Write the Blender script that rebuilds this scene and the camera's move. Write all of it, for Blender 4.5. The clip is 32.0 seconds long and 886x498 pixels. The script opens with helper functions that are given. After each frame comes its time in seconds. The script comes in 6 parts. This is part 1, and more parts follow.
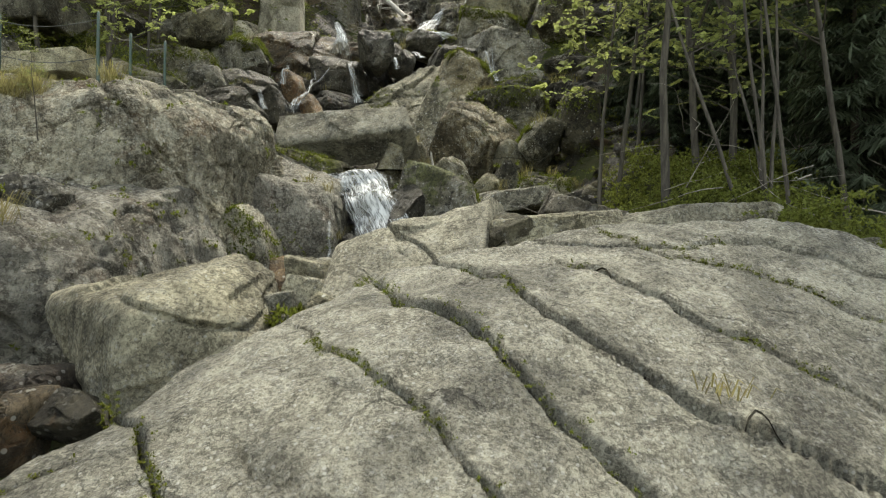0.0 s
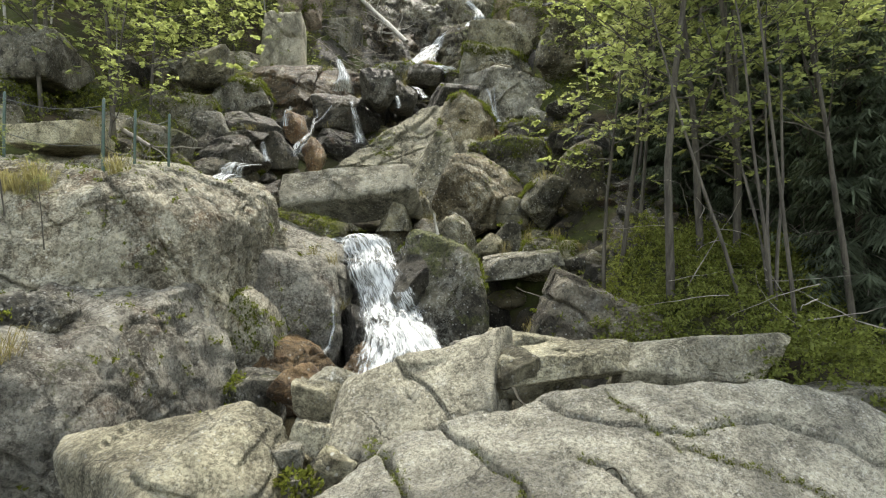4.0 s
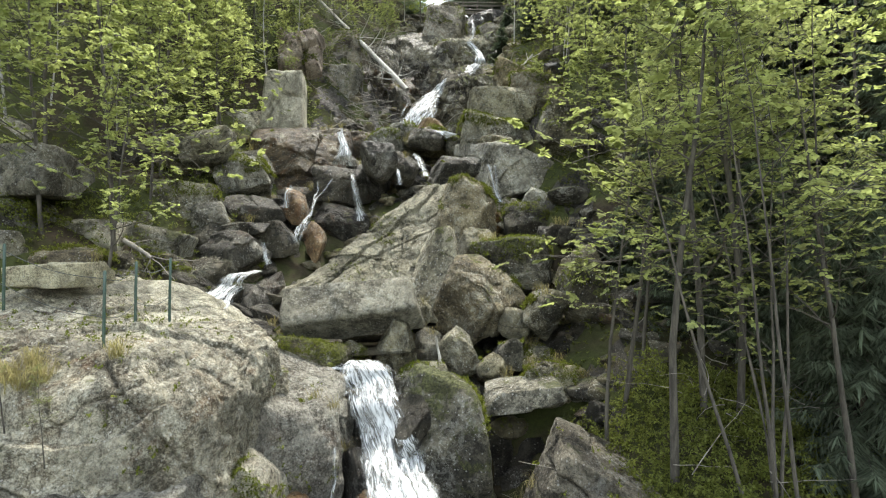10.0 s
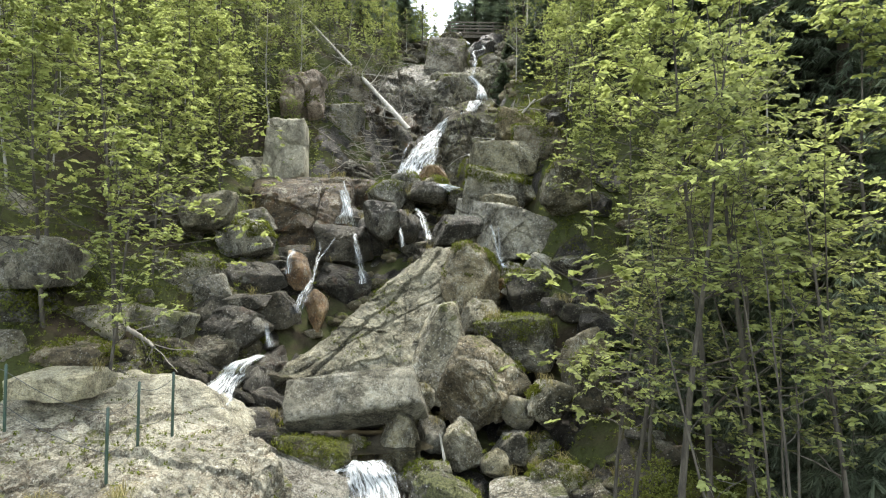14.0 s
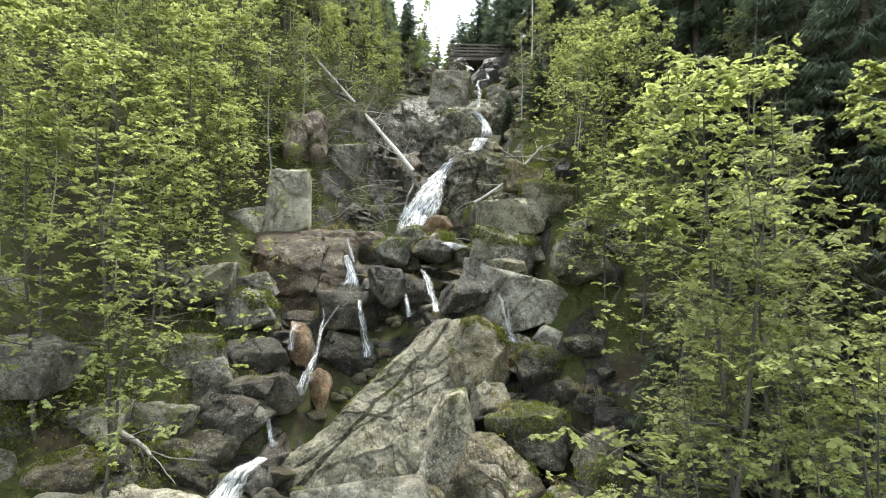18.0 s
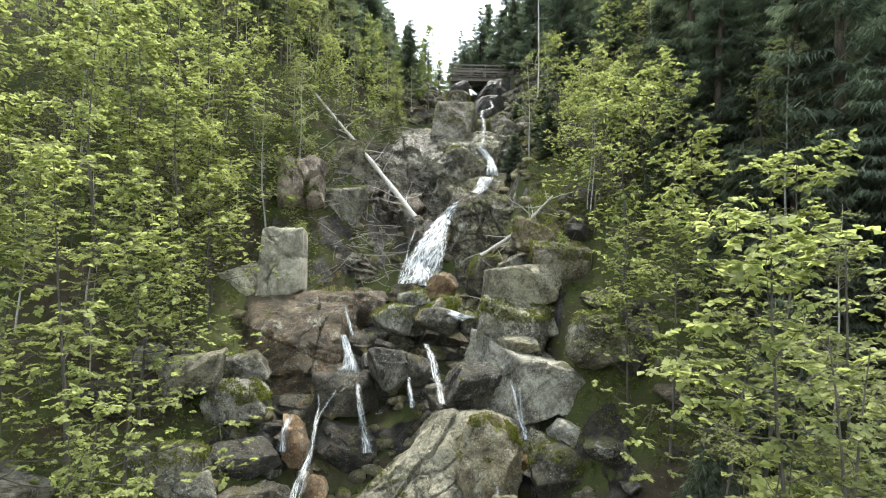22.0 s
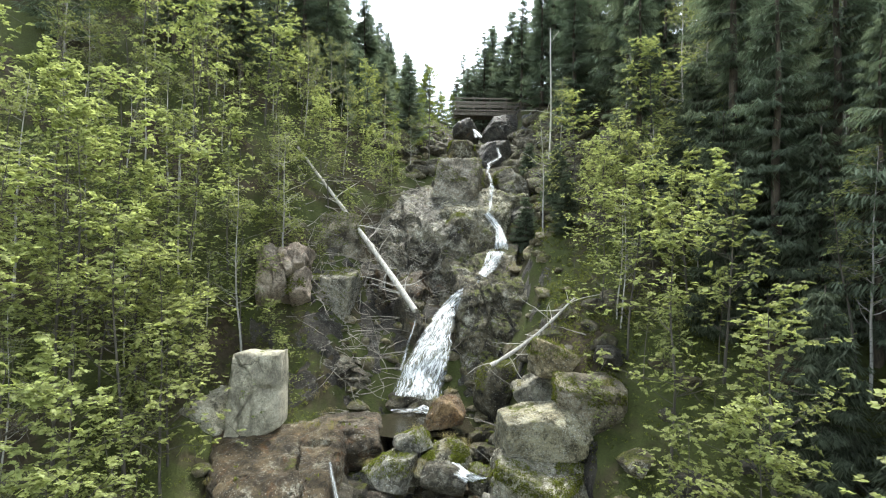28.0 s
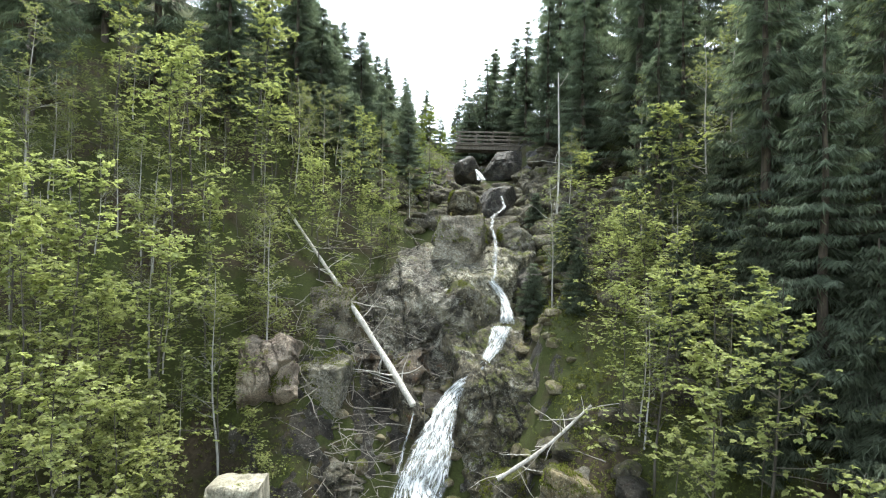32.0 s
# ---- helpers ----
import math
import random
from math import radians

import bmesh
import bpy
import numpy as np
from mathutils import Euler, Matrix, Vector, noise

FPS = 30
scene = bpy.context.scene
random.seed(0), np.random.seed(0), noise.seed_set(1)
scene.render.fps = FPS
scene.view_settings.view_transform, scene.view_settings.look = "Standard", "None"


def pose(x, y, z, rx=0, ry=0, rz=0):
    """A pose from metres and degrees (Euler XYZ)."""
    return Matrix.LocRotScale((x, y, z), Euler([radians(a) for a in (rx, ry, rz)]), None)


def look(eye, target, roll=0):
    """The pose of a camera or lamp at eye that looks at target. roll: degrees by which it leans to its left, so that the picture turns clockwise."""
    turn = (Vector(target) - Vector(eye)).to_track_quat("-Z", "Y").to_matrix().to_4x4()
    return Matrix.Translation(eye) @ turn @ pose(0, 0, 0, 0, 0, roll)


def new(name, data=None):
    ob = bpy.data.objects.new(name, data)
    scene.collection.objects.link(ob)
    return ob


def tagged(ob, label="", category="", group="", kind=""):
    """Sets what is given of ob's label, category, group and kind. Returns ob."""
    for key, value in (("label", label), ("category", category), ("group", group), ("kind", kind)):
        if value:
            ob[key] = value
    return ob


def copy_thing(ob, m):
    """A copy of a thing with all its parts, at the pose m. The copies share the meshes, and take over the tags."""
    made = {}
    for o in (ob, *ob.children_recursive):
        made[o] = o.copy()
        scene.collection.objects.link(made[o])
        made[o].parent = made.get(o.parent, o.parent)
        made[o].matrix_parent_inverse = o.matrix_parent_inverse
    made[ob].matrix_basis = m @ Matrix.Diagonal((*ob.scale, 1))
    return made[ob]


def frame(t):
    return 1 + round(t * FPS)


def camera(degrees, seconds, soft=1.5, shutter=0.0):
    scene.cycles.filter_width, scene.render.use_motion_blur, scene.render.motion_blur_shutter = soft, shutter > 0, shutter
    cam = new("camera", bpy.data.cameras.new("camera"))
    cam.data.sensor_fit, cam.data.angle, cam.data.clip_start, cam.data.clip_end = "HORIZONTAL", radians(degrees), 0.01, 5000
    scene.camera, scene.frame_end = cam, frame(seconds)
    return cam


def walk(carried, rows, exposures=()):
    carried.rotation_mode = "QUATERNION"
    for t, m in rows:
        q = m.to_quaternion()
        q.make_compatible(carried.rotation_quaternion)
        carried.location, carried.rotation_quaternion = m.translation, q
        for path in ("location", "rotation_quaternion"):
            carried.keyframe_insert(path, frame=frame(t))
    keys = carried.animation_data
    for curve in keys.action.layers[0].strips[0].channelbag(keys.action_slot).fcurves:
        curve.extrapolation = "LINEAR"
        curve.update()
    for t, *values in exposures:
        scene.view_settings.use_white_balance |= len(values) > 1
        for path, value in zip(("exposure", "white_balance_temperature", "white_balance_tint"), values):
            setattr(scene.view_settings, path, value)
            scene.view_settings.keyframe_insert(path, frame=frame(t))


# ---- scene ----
cam = camera(75.0, 32.0, soft=1.1)
METRES, AHEAD, EYE, TILT, LEAN, TURN = 20.0, 1.159, 2.6, 0.0, 0.0, 0.0
ROWS = [
    (0.0, 0.0, 0.0, 0.0, 0.0, 0.0, -0.0),
    (0.5, -0.0002, -0.0002, 0.0073, 0.01, 0.05, -0.01),
    (1.0, -0.0004, -0.0006, 0.0146, 0.0, 0.08, 0.0),
    (1.5, -0.0009, -0.0012, 0.0221, -0.02, 0.09, -0.01),
    (2.0, -0.0012, -0.0017, 0.0296, -0.02, 0.1, -0.02),
    (2.5, -0.0016, -0.0017, 0.0373, -0.02, 0.11, -0.02),
    (3.0, -0.0024, -0.0012, 0.045, -0.02, 0.11, -0.03),
    (3.5, -0.0031, -0.0007, 0.0535, -0.0, 0.12, -0.02),
    (5.5, -0.0039, 0.0009, 0.092, -0.08, 0.15, -0.15),
    (6.0, -0.0039, 0.0008, 0.1017, -0.07, 0.19, -0.15),
    (6.5, -0.0045, 0.0006, 0.1115, -0.08, 0.2, -0.14),
    (7.0, -0.0047, 0.0003, 0.1218, -0.08, 0.19, -0.17),
    (7.5, -0.0051, 0.0003, 0.1328, -0.11, 0.16, -0.2),
    (8.0, -0.0047, 0.0005, 0.1443, -0.12, 0.14, -0.21),
    (8.5, -0.0045, 0.0006, 0.1555, -0.13, 0.14, -0.25),
    (9.0, -0.0052, 0.001, 0.1669, -0.15, 0.12, -0.25),
    (9.5, -0.0071, 0.0014, 0.1786, -0.17, 0.14, -0.27),
    (10.0, -0.0077, 0.0018, 0.1897, -0.18, 0.15, -0.3),
    (10.5, -0.008, 0.0022, 0.2008, -0.2, 0.2, -0.36),
    (11.0, -0.0078, 0.0027, 0.2122, -0.21, 0.26, -0.38),
    (11.5, -0.0079, 0.003, 0.2236, -0.21, 0.3, -0.41),
    (12.0, -0.0093, 0.0031, 0.2357, -0.23, 0.35, -0.44),
    (12.5, -0.0115, 0.0033, 0.2487, -0.26, 0.4, -0.48),
    (13.0, -0.013, 0.0036, 0.2617, -0.26, 0.43, -0.51),
    (13.5, -0.0137, 0.0038, 0.2738, -0.27, 0.48, -0.56),
    (14.0, -0.0146, 0.0047, 0.2857, -0.29, 0.54, -0.6),
    (14.5, -0.016, 0.0061, 0.2988, -0.29, 0.59, -0.65),
    (16.5, -0.0242, 0.0141, 0.3534, -0.39, 0.7, -0.83),
    (17.0, -0.0259, 0.0182, 0.3673, -0.39, 0.72, -0.86),
    (17.5, -0.028, 0.0228, 0.3811, -0.41, 0.75, -0.88),
    (18.0, -0.0299, 0.0278, 0.3948, -0.41, 0.77, -0.94),
    (18.5, -0.0318, 0.0334, 0.4094, -0.41, 0.78, -0.93),
    (19.0, -0.0342, 0.0398, 0.4244, -0.43, 0.8, -0.96),
    (19.5, -0.0365, 0.0473, 0.4395, -0.47, 0.82, -0.98),
    (20.0, -0.0378, 0.0556, 0.4547, -0.43, 0.82, -0.99),
    (20.5, -0.0396, 0.0645, 0.47, -0.41, 0.82, -0.98),
    (21.0, -0.0409, 0.0736, 0.4857, -0.42, 0.84, -1.01),
    (21.5, -0.0416, 0.0832, 0.5013, -0.43, 0.87, -1.01),
    (22.0, -0.0413, 0.0929, 0.5173, -0.44, 0.87, -1.04),
    (22.5, -0.0405, 0.1028, 0.5335, -0.44, 0.84, -1.01),
    (23.0, -0.0403, 0.1133, 0.5493, -0.46, 0.8, -1.0),
    (23.5, -0.04, 0.1249, 0.5665, -0.45, 0.73, -1.01),
    (24.0, -0.0397, 0.1378, 0.584, -0.41, 0.71, -0.98),
    (24.5, -0.0398, 0.1511, 0.6013, -0.39, 0.67, -0.95),
    (25.0, -0.0402, 0.165, 0.6182, -0.36, 0.61, -0.94),
    (25.5, -0.0423, 0.18, 0.6349, -0.36, 0.62, -0.95),
    (27.5, -0.0502, 0.2337, 0.7105, -0.37, 0.78, -0.99),
    (28.0, -0.0503, 0.2451, 0.7311, -0.37, 0.81, -0.99),
    (28.5, -0.0502, 0.2566, 0.752, -0.36, 0.83, -1.02),
    (29.0, -0.0502, 0.2681, 0.7727, -0.36, 0.85, -1.04),
    (29.5, -0.0497, 0.2801, 0.7937, -0.33, 0.86, -1.04),
    (30.0, -0.0496, 0.2926, 0.8147, -0.31, 0.88, -1.05),
    (30.5, -0.0506, 0.3051, 0.8365, -0.32, 0.89, -1.06),
    (31.0, -0.0513, 0.3176, 0.8588, -0.29, 0.9, -1.06),
    (31.5, -0.0531, 0.3297, 0.8811, -0.33, 0.92, -1.07),
    (32.0, -0.054, 0.3413, 0.9032, -0.34, 0.94, -1.07),
]
walk(cam, [(t, pose(0, 0, EYE, TILT, LEAN, TURN) @ pose(METRES * x, METRES * AHEAD * y, METRES * z, 90 + pitch, roll, yaw)) for t, x, y, z, yaw, pitch, roll in ROWS],
     exposures=((0.0, 1.75, 7050, 6), (5.0, 2.15, 6750, 8), (14.0, 2.29, 6550, 8), (23.0, 2.44, 6420, 7), (32.0, 2.46, 6300, 6)))

# ---- daylight ----
world = bpy.data.worlds.new("sky")
scene.world = world
world.use_nodes = True
wn = world.node_tree.nodes
sky = wn.new("ShaderNodeTexSky")
sky.sky_type, sky.sun_disc = "NISHITA", False
SUN_UP, SUN_SIDE = 64.0, 10.0          # degrees above the horizon; degrees right of straight ahead
sky.sun_elevation, sky.sun_rotation = radians(SUN_UP), radians(SUN_SIDE)
sky.air_density, sky.dust_density, sky.ozone_density = 1.4, 1.0, 1.0
wn["Background"].inputs["Strength"].default_value = 0.15
veil = wn.new("ShaderNodeHueSaturation")   # thin cloud greys the blue
veil.inputs["Saturation"].default_value = 0.4
world.node_tree.links.new(sky.outputs[0], veil.inputs["Color"])
world.node_tree.links.new(veil.outputs[0], wn["Background"].inputs["Color"])
sun_data = bpy.data.lights.new("sun", "SUN")
sun_data.energy, sun_data.angle, sun_data.color = 1.8, radians(9), (1.0, 0.95, 0.86)
sun = new("sun", sun_data)
sun.matrix_world = look((0, 0, 60), Vector((0, 0, 60)) - Vector((math.sin(radians(SUN_SIDE)) * math.cos(radians(SUN_UP)), math.cos(radians(SUN_SIDE)) * math.cos(radians(SUN_UP)), math.sin(radians(SUN_UP)))))


# ---- materials ----
class Nodes:
    """A small builder of node materials."""

    def __init__(self, name):
        self.mat = bpy.data.materials.new(name)
        self.mat.use_nodes = True
        self.tree = self.mat.node_tree
        self.bsdf = self.tree.nodes["Principled BSDF"]
        self.out = self.tree.nodes["Material Output"]
        self.geo = self.add("ShaderNodeNewGeometry")
        self.info = self.add("ShaderNodeObjectInfo")

    def add(self, kind, **sets):
        n = self.tree.nodes.new(kind)
        for k, v in sets.items():
            n.inputs[k.replace("_", " ")].default_value = v
        return n

    def link(self, a, b):
        self.tree.links.new(a, b)

    def noise(self, scale, detail=6, rough=0.6, vec=None, stretch=None, warp=0.0):
        n = self.add("ShaderNodeTexNoise", Scale=scale, Detail=detail, Roughness=rough, Distortion=warp)
        v = vec or self.geo.outputs["Position"]
        if stretch:
            m = self.add("ShaderNodeMapping", Scale=stretch)
            self.link(v, m.inputs["Vector"])
            v = m.outputs[0]
        self.link(v, n.inputs["Vector"])
        return n.outputs["Fac"]

    def cells(self, scale, vec=None):
        n = self.add("ShaderNodeTexVoronoi", Scale=scale)
        self.link(vec or self.geo.outputs["Position"], n.inputs["Vector"])
        return n

    def ramp(self, fac, lo, hi, a=0.0, b=1.0):
        n = self.add("ShaderNodeMapRange")
        n.interpolation_type = "SMOOTHSTEP"
        for i, v in ((1, lo), (2, hi), (3, a), (4, b)):
            n.inputs[i].default_value = v
        self.link(fac, n.inputs[0])
        return n.outputs[0]

    def math(self, op, a, b=0.0):
        n = self.add("ShaderNodeMath")
        n.operation = op
        for i, v in enumerate((a, b)):
            if isinstance(v, (int, float)):
                n.inputs[i].default_value = v
            else:
                self.link(v, n.inputs[i])
        return n.outputs[0]

    def mix(self, fac, a, b, blend="MIX"):
        n = self.add("ShaderNodeMix")
        n.data_type, n.blend_type = "RGBA", blend
        for i, v in ((0, fac), (6, a), (7, b)):
            if isinstance(v, (int, float)):
                n.inputs[i].default_value = v
            elif isinstance(v, tuple):
                n.inputs[i].default_value = (*v, 1)
            else:
                self.link(v, n.inputs[i])
        return n.outputs[2]

    def up(self):
        s = self.add("ShaderNodeSeparateXYZ")
        self.link(self.geo.outputs["Normal"], s.inputs[0])
        return s.outputs[2]

    def bump(self, height, strength, distance):
        n = self.add("ShaderNodeBump", Strength=strength, Distance=distance)
        self.link(height, n.inputs["Height"])
        self.link(n.outputs[0], self.bsdf.inputs["Normal"])
        return n

    def color(self, c):
        if isinstance(c, tuple):
            self.bsdf.inputs["Base Color"].default_value = (*c, 1)
        else:
            self.link(c, self.bsdf.inputs["Base Color"])

    def rough(self, r):
        if isinstance(r, (int, float)):
            self.bsdf.inputs["Roughness"].default_value = r
        else:
            self.link(r, self.bsdf.inputs["Roughness"])


def rock_material(name, base, dark, lichen=0.3, moss=0.0, rust=0.0, wet=0.0, grain=1.0, stain=0.5, streak=0.0, size=1.0, fleck=0.0):
    n = Nodes(name)
    base, dark = ((c[0], c[1] * 0.985, c[2] * 0.9) for c in (base, dark))
    shift = n.add("ShaderNodeVectorMath")
    shift.operation = "ADD"
    n.link(n.geo.outputs["Position"], shift.inputs[0])
    tri = n.add("ShaderNodeCombineXYZ")
    n.link(n.math("MULTIPLY", n.info.outputs["Random"], 37.0), tri.inputs[0])
    n.link(n.math("MULTIPLY", n.info.outputs["Random"], 91.0), tri.inputs[1])
    n.link(tri.outputs[0], shift.inputs[1])
    v = shift.outputs[0]
    broad = n.noise(0.7, 4, 0.6, v, warp=0.5)
    mid = n.noise(2.2 * size, 12, 0.78, v, warp=0.8)
    fine = n.noise(11.0 * size, 9, 0.85, v, warp=0.4)
    speck = n.noise(55.0 * size, 4, 0.75, v)
    black = tuple(c * 0.3 for c in dark)
    light = tuple(min(1, c * 1.5) for c in base)
    # weathered patches, then grain
    large = n.noise(0.9 * size ** 0.5, 7, 0.68, v, warp=1.0)
    col = n.mix(n.ramp(n.math("ADD", n.math("MULTIPLY", mid, 0.55), n.math("MULTIPLY", broad, 0.45)), 0.455, 0.545), dark, base)
    col = n.mix(n.ramp(mid, 0.46, 0.36, 0, stain), col, black)
    if streak:
        run = n.noise(3.2 * size, 7, 0.72, v, (1.0, 1.0, 0.09), 0.25)
        col = n.mix(n.ramp(run, 0.5, 0.42, 0, 0.8 * streak), col, tuple(c * 0.4 for c in dark))
        col = n.mix(n.ramp(run, 0.6, 0.72, 0, 0.7 * streak), col, tuple(min(1, c * 1.3) for c in base))
    if rust:
        col = n.mix(n.ramp(n.noise(1.7 * size, 6, 0.65, v, warp=0.8), 0.62 - 0.25 * rust, 0.8 - 0.25 * rust, 0, 0.7), col, (0.15, 0.08, 0.038))
    if lichen:
        # pale crusts in large maps, white spots, and black crusts between them
        where = n.noise(1.1 * size, 4, 0.6, v)
        crust = n.math("MULTIPLY", n.ramp(n.noise(4.0 * size, 12, 0.84, v, warp=1.2), 0.50, 0.54), n.ramp(where, 0.62 - 0.3 * lichen, 0.72 - 0.3 * lichen))
        col = n.mix(n.math("MULTIPLY", crust, 0.6), col, n.mix(n.ramp(fine, 0.35, 0.65), (0.26, 0.256, 0.2), (0.48, 0.472, 0.40)))
        spots = n.math("MULTIPLY", n.ramp(n.noise(17.0 * size, 8, 0.8, v, warp=1.0), 0.57, 0.61), n.ramp(where, 0.6 - 0.25 * lichen, 0.7 - 0.25 * lichen))
        col = n.mix(n.math("MULTIPLY", spots, 0.9), col, (0.54, 0.535, 0.46))
        blots = n.math("MULTIPLY", n.ramp(n.noise(4.6 * size, 11, 0.84, v, warp=0.9), 0.51, 0.55), n.ramp(where, 0.56, 0.44))
        col = n.mix(n.math("MULTIPLY", blots, 0.4 if fleck else 0.7), col, (0.032, 0.033, 0.026))
    # grain, pits and white dots over all of it
    col = n.mix(n.ramp(fine, 0.53, 0.59, 0, 0.5), col, light)
    col = n.mix(n.ramp(fine, 0.47, 0.41, 0, 0.5), col, black)
    pits = n.ramp(n.noise(24.0 * size, 7, 0.82, v, warp=0.5), 0.545, 0.585)
    col = n.mix(n.math("MULTIPLY", pits, 0.55 * min(1.0, 0.5 + 0.5 * grain)), col, black)
    col = n.mix(n.ramp(speck, 0.56, 0.64, 0, 0.35 * grain), col, black)
    col = n.mix(n.ramp(speck, 0.44, 0.36, 0, 0.35 * grain), col, light)
    dots = n.cells(15.0 * size, v)
    pick = n.add("ShaderNodeSeparateColor")
    n.link(dots.outputs["Color"], pick.inputs[0])
    dot = n.math("MULTIPLY", n.ramp(dots.outputs["Distance"], 0.30, 0.20), n.ramp(pick.outputs[0], 0.6, 0.64, 0, 0.75 * min(1.0, 0.3 + lichen)))
    col = n.mix(dot, col, (0.5, 0.495, 0.44))
    if fleck:
        # mineral grains, light and dark
        wob = n.add("ShaderNodeVectorMath")
        wob.operation = "MULTIPLY_ADD"
        bend = n.add("ShaderNodeTexNoise", Scale=22.0 * size, Detail=3)
        n.link(v, bend.inputs["Vector"])
        n.link(bend.outputs["Color"], wob.inputs[0])
        wob.inputs[1].default_value = (0.09 / size,) * 3
        n.link(v, wob.inputs[2])
        chip = n.add("ShaderNodeSeparateColor")
        n.link(n.cells(36.0 * size, wob.outputs[0]).outputs["Color"], chip.inputs[0])
        col = n.mix(n.ramp(chip.outputs[0], 0.66, 0.8, 0, fleck), col, light)
        col = n.mix(n.ramp(chip.outputs[0], 0.34, 0.16, 0, fleck), col, black)
    # convex edges lightened in the colour, as wear and to set off the shapes
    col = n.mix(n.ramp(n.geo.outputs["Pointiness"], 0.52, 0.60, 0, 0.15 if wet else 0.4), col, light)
    # fracture lines
    edges = n.cells(0.42 * size)
    edges.feature = "DISTANCE_TO_EDGE"
    drift = n.add("ShaderNodeVectorMath")
    drift.operation = "MULTIPLY_ADD"
    wave = n.add("ShaderNodeTexNoise", Scale=1.3 * size, Detail=6, Roughness=0.65)
    n.link(v, wave.inputs["Vector"])
    n.link(wave.outputs["Color"], drift.inputs[0])
    drift.inputs[1].default_value = (0.8 / size, 0.8 / size, 0.8 / size)
    n.link(v, drift.inputs[2])
    n.link(drift.outputs[0], edges.inputs["Vector"])
    line = n.math("MULTIPLY", n.ramp(edges.outputs["Distance"], 0.012, 0.003), n.ramp(n.noise(0.6 * size, 3, 0.5, v), 0.5, 0.58))
    col = n.mix(n.math("MULTIPLY", line, 0.0 if fleck > 0.5 else 0.5), col, (0.03, 0.027, 0.02))
    height = n.math("SUBTRACT", n.math("MULTIPLY", fine, 0.3), n.math("MULTIPLY", line, 0.0 if fleck > 0.5 else 0.6))
    height = n.math("ADD", n.math("ADD", height, n.math("MULTIPLY", mid, 0.9)), n.math("ADD", n.math("MULTIPLY", fine, 0.7), n.math("SUBTRACT", n.math("MULTIPLY", speck, 0.2 * grain), n.math("MULTIPLY", pits, 0.3))))
    if moss:
        tuft = n.math("ADD", n.math("MULTIPLY", n.noise(3.2 * size, 9, 0.74, v, warp=0.6), 0.55), n.math("MULTIPLY", n.noise(0.8, 4, 0.6, v), 0.45))
        mask = n.ramp(n.math("ADD", tuft, n.math("MULTIPLY", n.up(), 0.1)), 0.74 - 0.22 * moss, 0.80 - 0.22 * moss)
        green = n.mix(n.ramp(n.noise(20.0 * size, 6, 0.75, v), 0.34, 0.66), (0.03, 0.036, 0.009), (0.145, 0.155, 0.035))
        col = n.mix(n.math("MULTIPLY", mask, 0.92), col, green)
        height = n.math("ADD", height, n.math("MULTIPLY", n.math("MULTIPLY", mask, n.noise(70.0 * size, 4, 0.7, v)), 0.5))
    tone = n.add("ShaderNodeHueSaturation")
    n.link(n.math("MULTIPLY", n.ramp(n.info.outputs["Random"], 0, 1, 0.8, 1.22), n.ramp(large, 0.36, 0.62, 0.55, 1.25)), tone.inputs["Value"])
    n.link(n.ramp(n.math("FRACT", n.math("MULTIPLY", n.info.outputs["Random"], 7.3)), 0, 1, *((0.8, 1.12) if fleck else (1.0, 1.35) if rust > 0.5 else (0.72, 1.15))), tone.inputs["Saturation"])
    n.link(col, tone.inputs["Color"])
    n.color(tone.outputs[0])
    if wet:
        n.rough(n.ramp(mid, 0.3, 0.7, 0.4, 0.8 - 0.3 * wet))
        n.bsdf.inputs["Specular IOR Level"].default_value = 0.22
    else:
        n.rough(n.ramp(fine, 0.3, 0.7, 0.78, 0.95))
        n.bsdf.inputs["Specular IOR Level"].default_value = 0.25
    n.bump(height, 1.0, 0.1 / size)
    return n.mat


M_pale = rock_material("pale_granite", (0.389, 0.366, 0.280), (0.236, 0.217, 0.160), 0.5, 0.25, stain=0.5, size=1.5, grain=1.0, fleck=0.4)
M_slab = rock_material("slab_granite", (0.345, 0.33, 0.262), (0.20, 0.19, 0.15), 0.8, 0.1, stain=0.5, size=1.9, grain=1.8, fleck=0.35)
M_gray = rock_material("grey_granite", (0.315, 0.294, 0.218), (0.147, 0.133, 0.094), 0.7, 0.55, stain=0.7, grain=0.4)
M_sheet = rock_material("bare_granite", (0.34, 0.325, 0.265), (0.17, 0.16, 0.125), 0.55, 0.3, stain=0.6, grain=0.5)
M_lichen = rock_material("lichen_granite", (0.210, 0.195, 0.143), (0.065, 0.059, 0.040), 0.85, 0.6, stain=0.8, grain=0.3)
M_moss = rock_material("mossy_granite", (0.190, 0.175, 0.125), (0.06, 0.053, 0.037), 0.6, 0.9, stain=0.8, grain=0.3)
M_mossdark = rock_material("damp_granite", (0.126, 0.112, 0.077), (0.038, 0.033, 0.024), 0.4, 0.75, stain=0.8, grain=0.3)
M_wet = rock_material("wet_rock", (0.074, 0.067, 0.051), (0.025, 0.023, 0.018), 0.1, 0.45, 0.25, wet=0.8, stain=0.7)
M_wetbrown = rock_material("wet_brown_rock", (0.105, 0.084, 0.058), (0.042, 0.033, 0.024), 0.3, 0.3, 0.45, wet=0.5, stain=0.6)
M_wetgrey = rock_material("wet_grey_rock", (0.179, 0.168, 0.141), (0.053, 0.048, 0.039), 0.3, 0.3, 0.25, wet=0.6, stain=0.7)
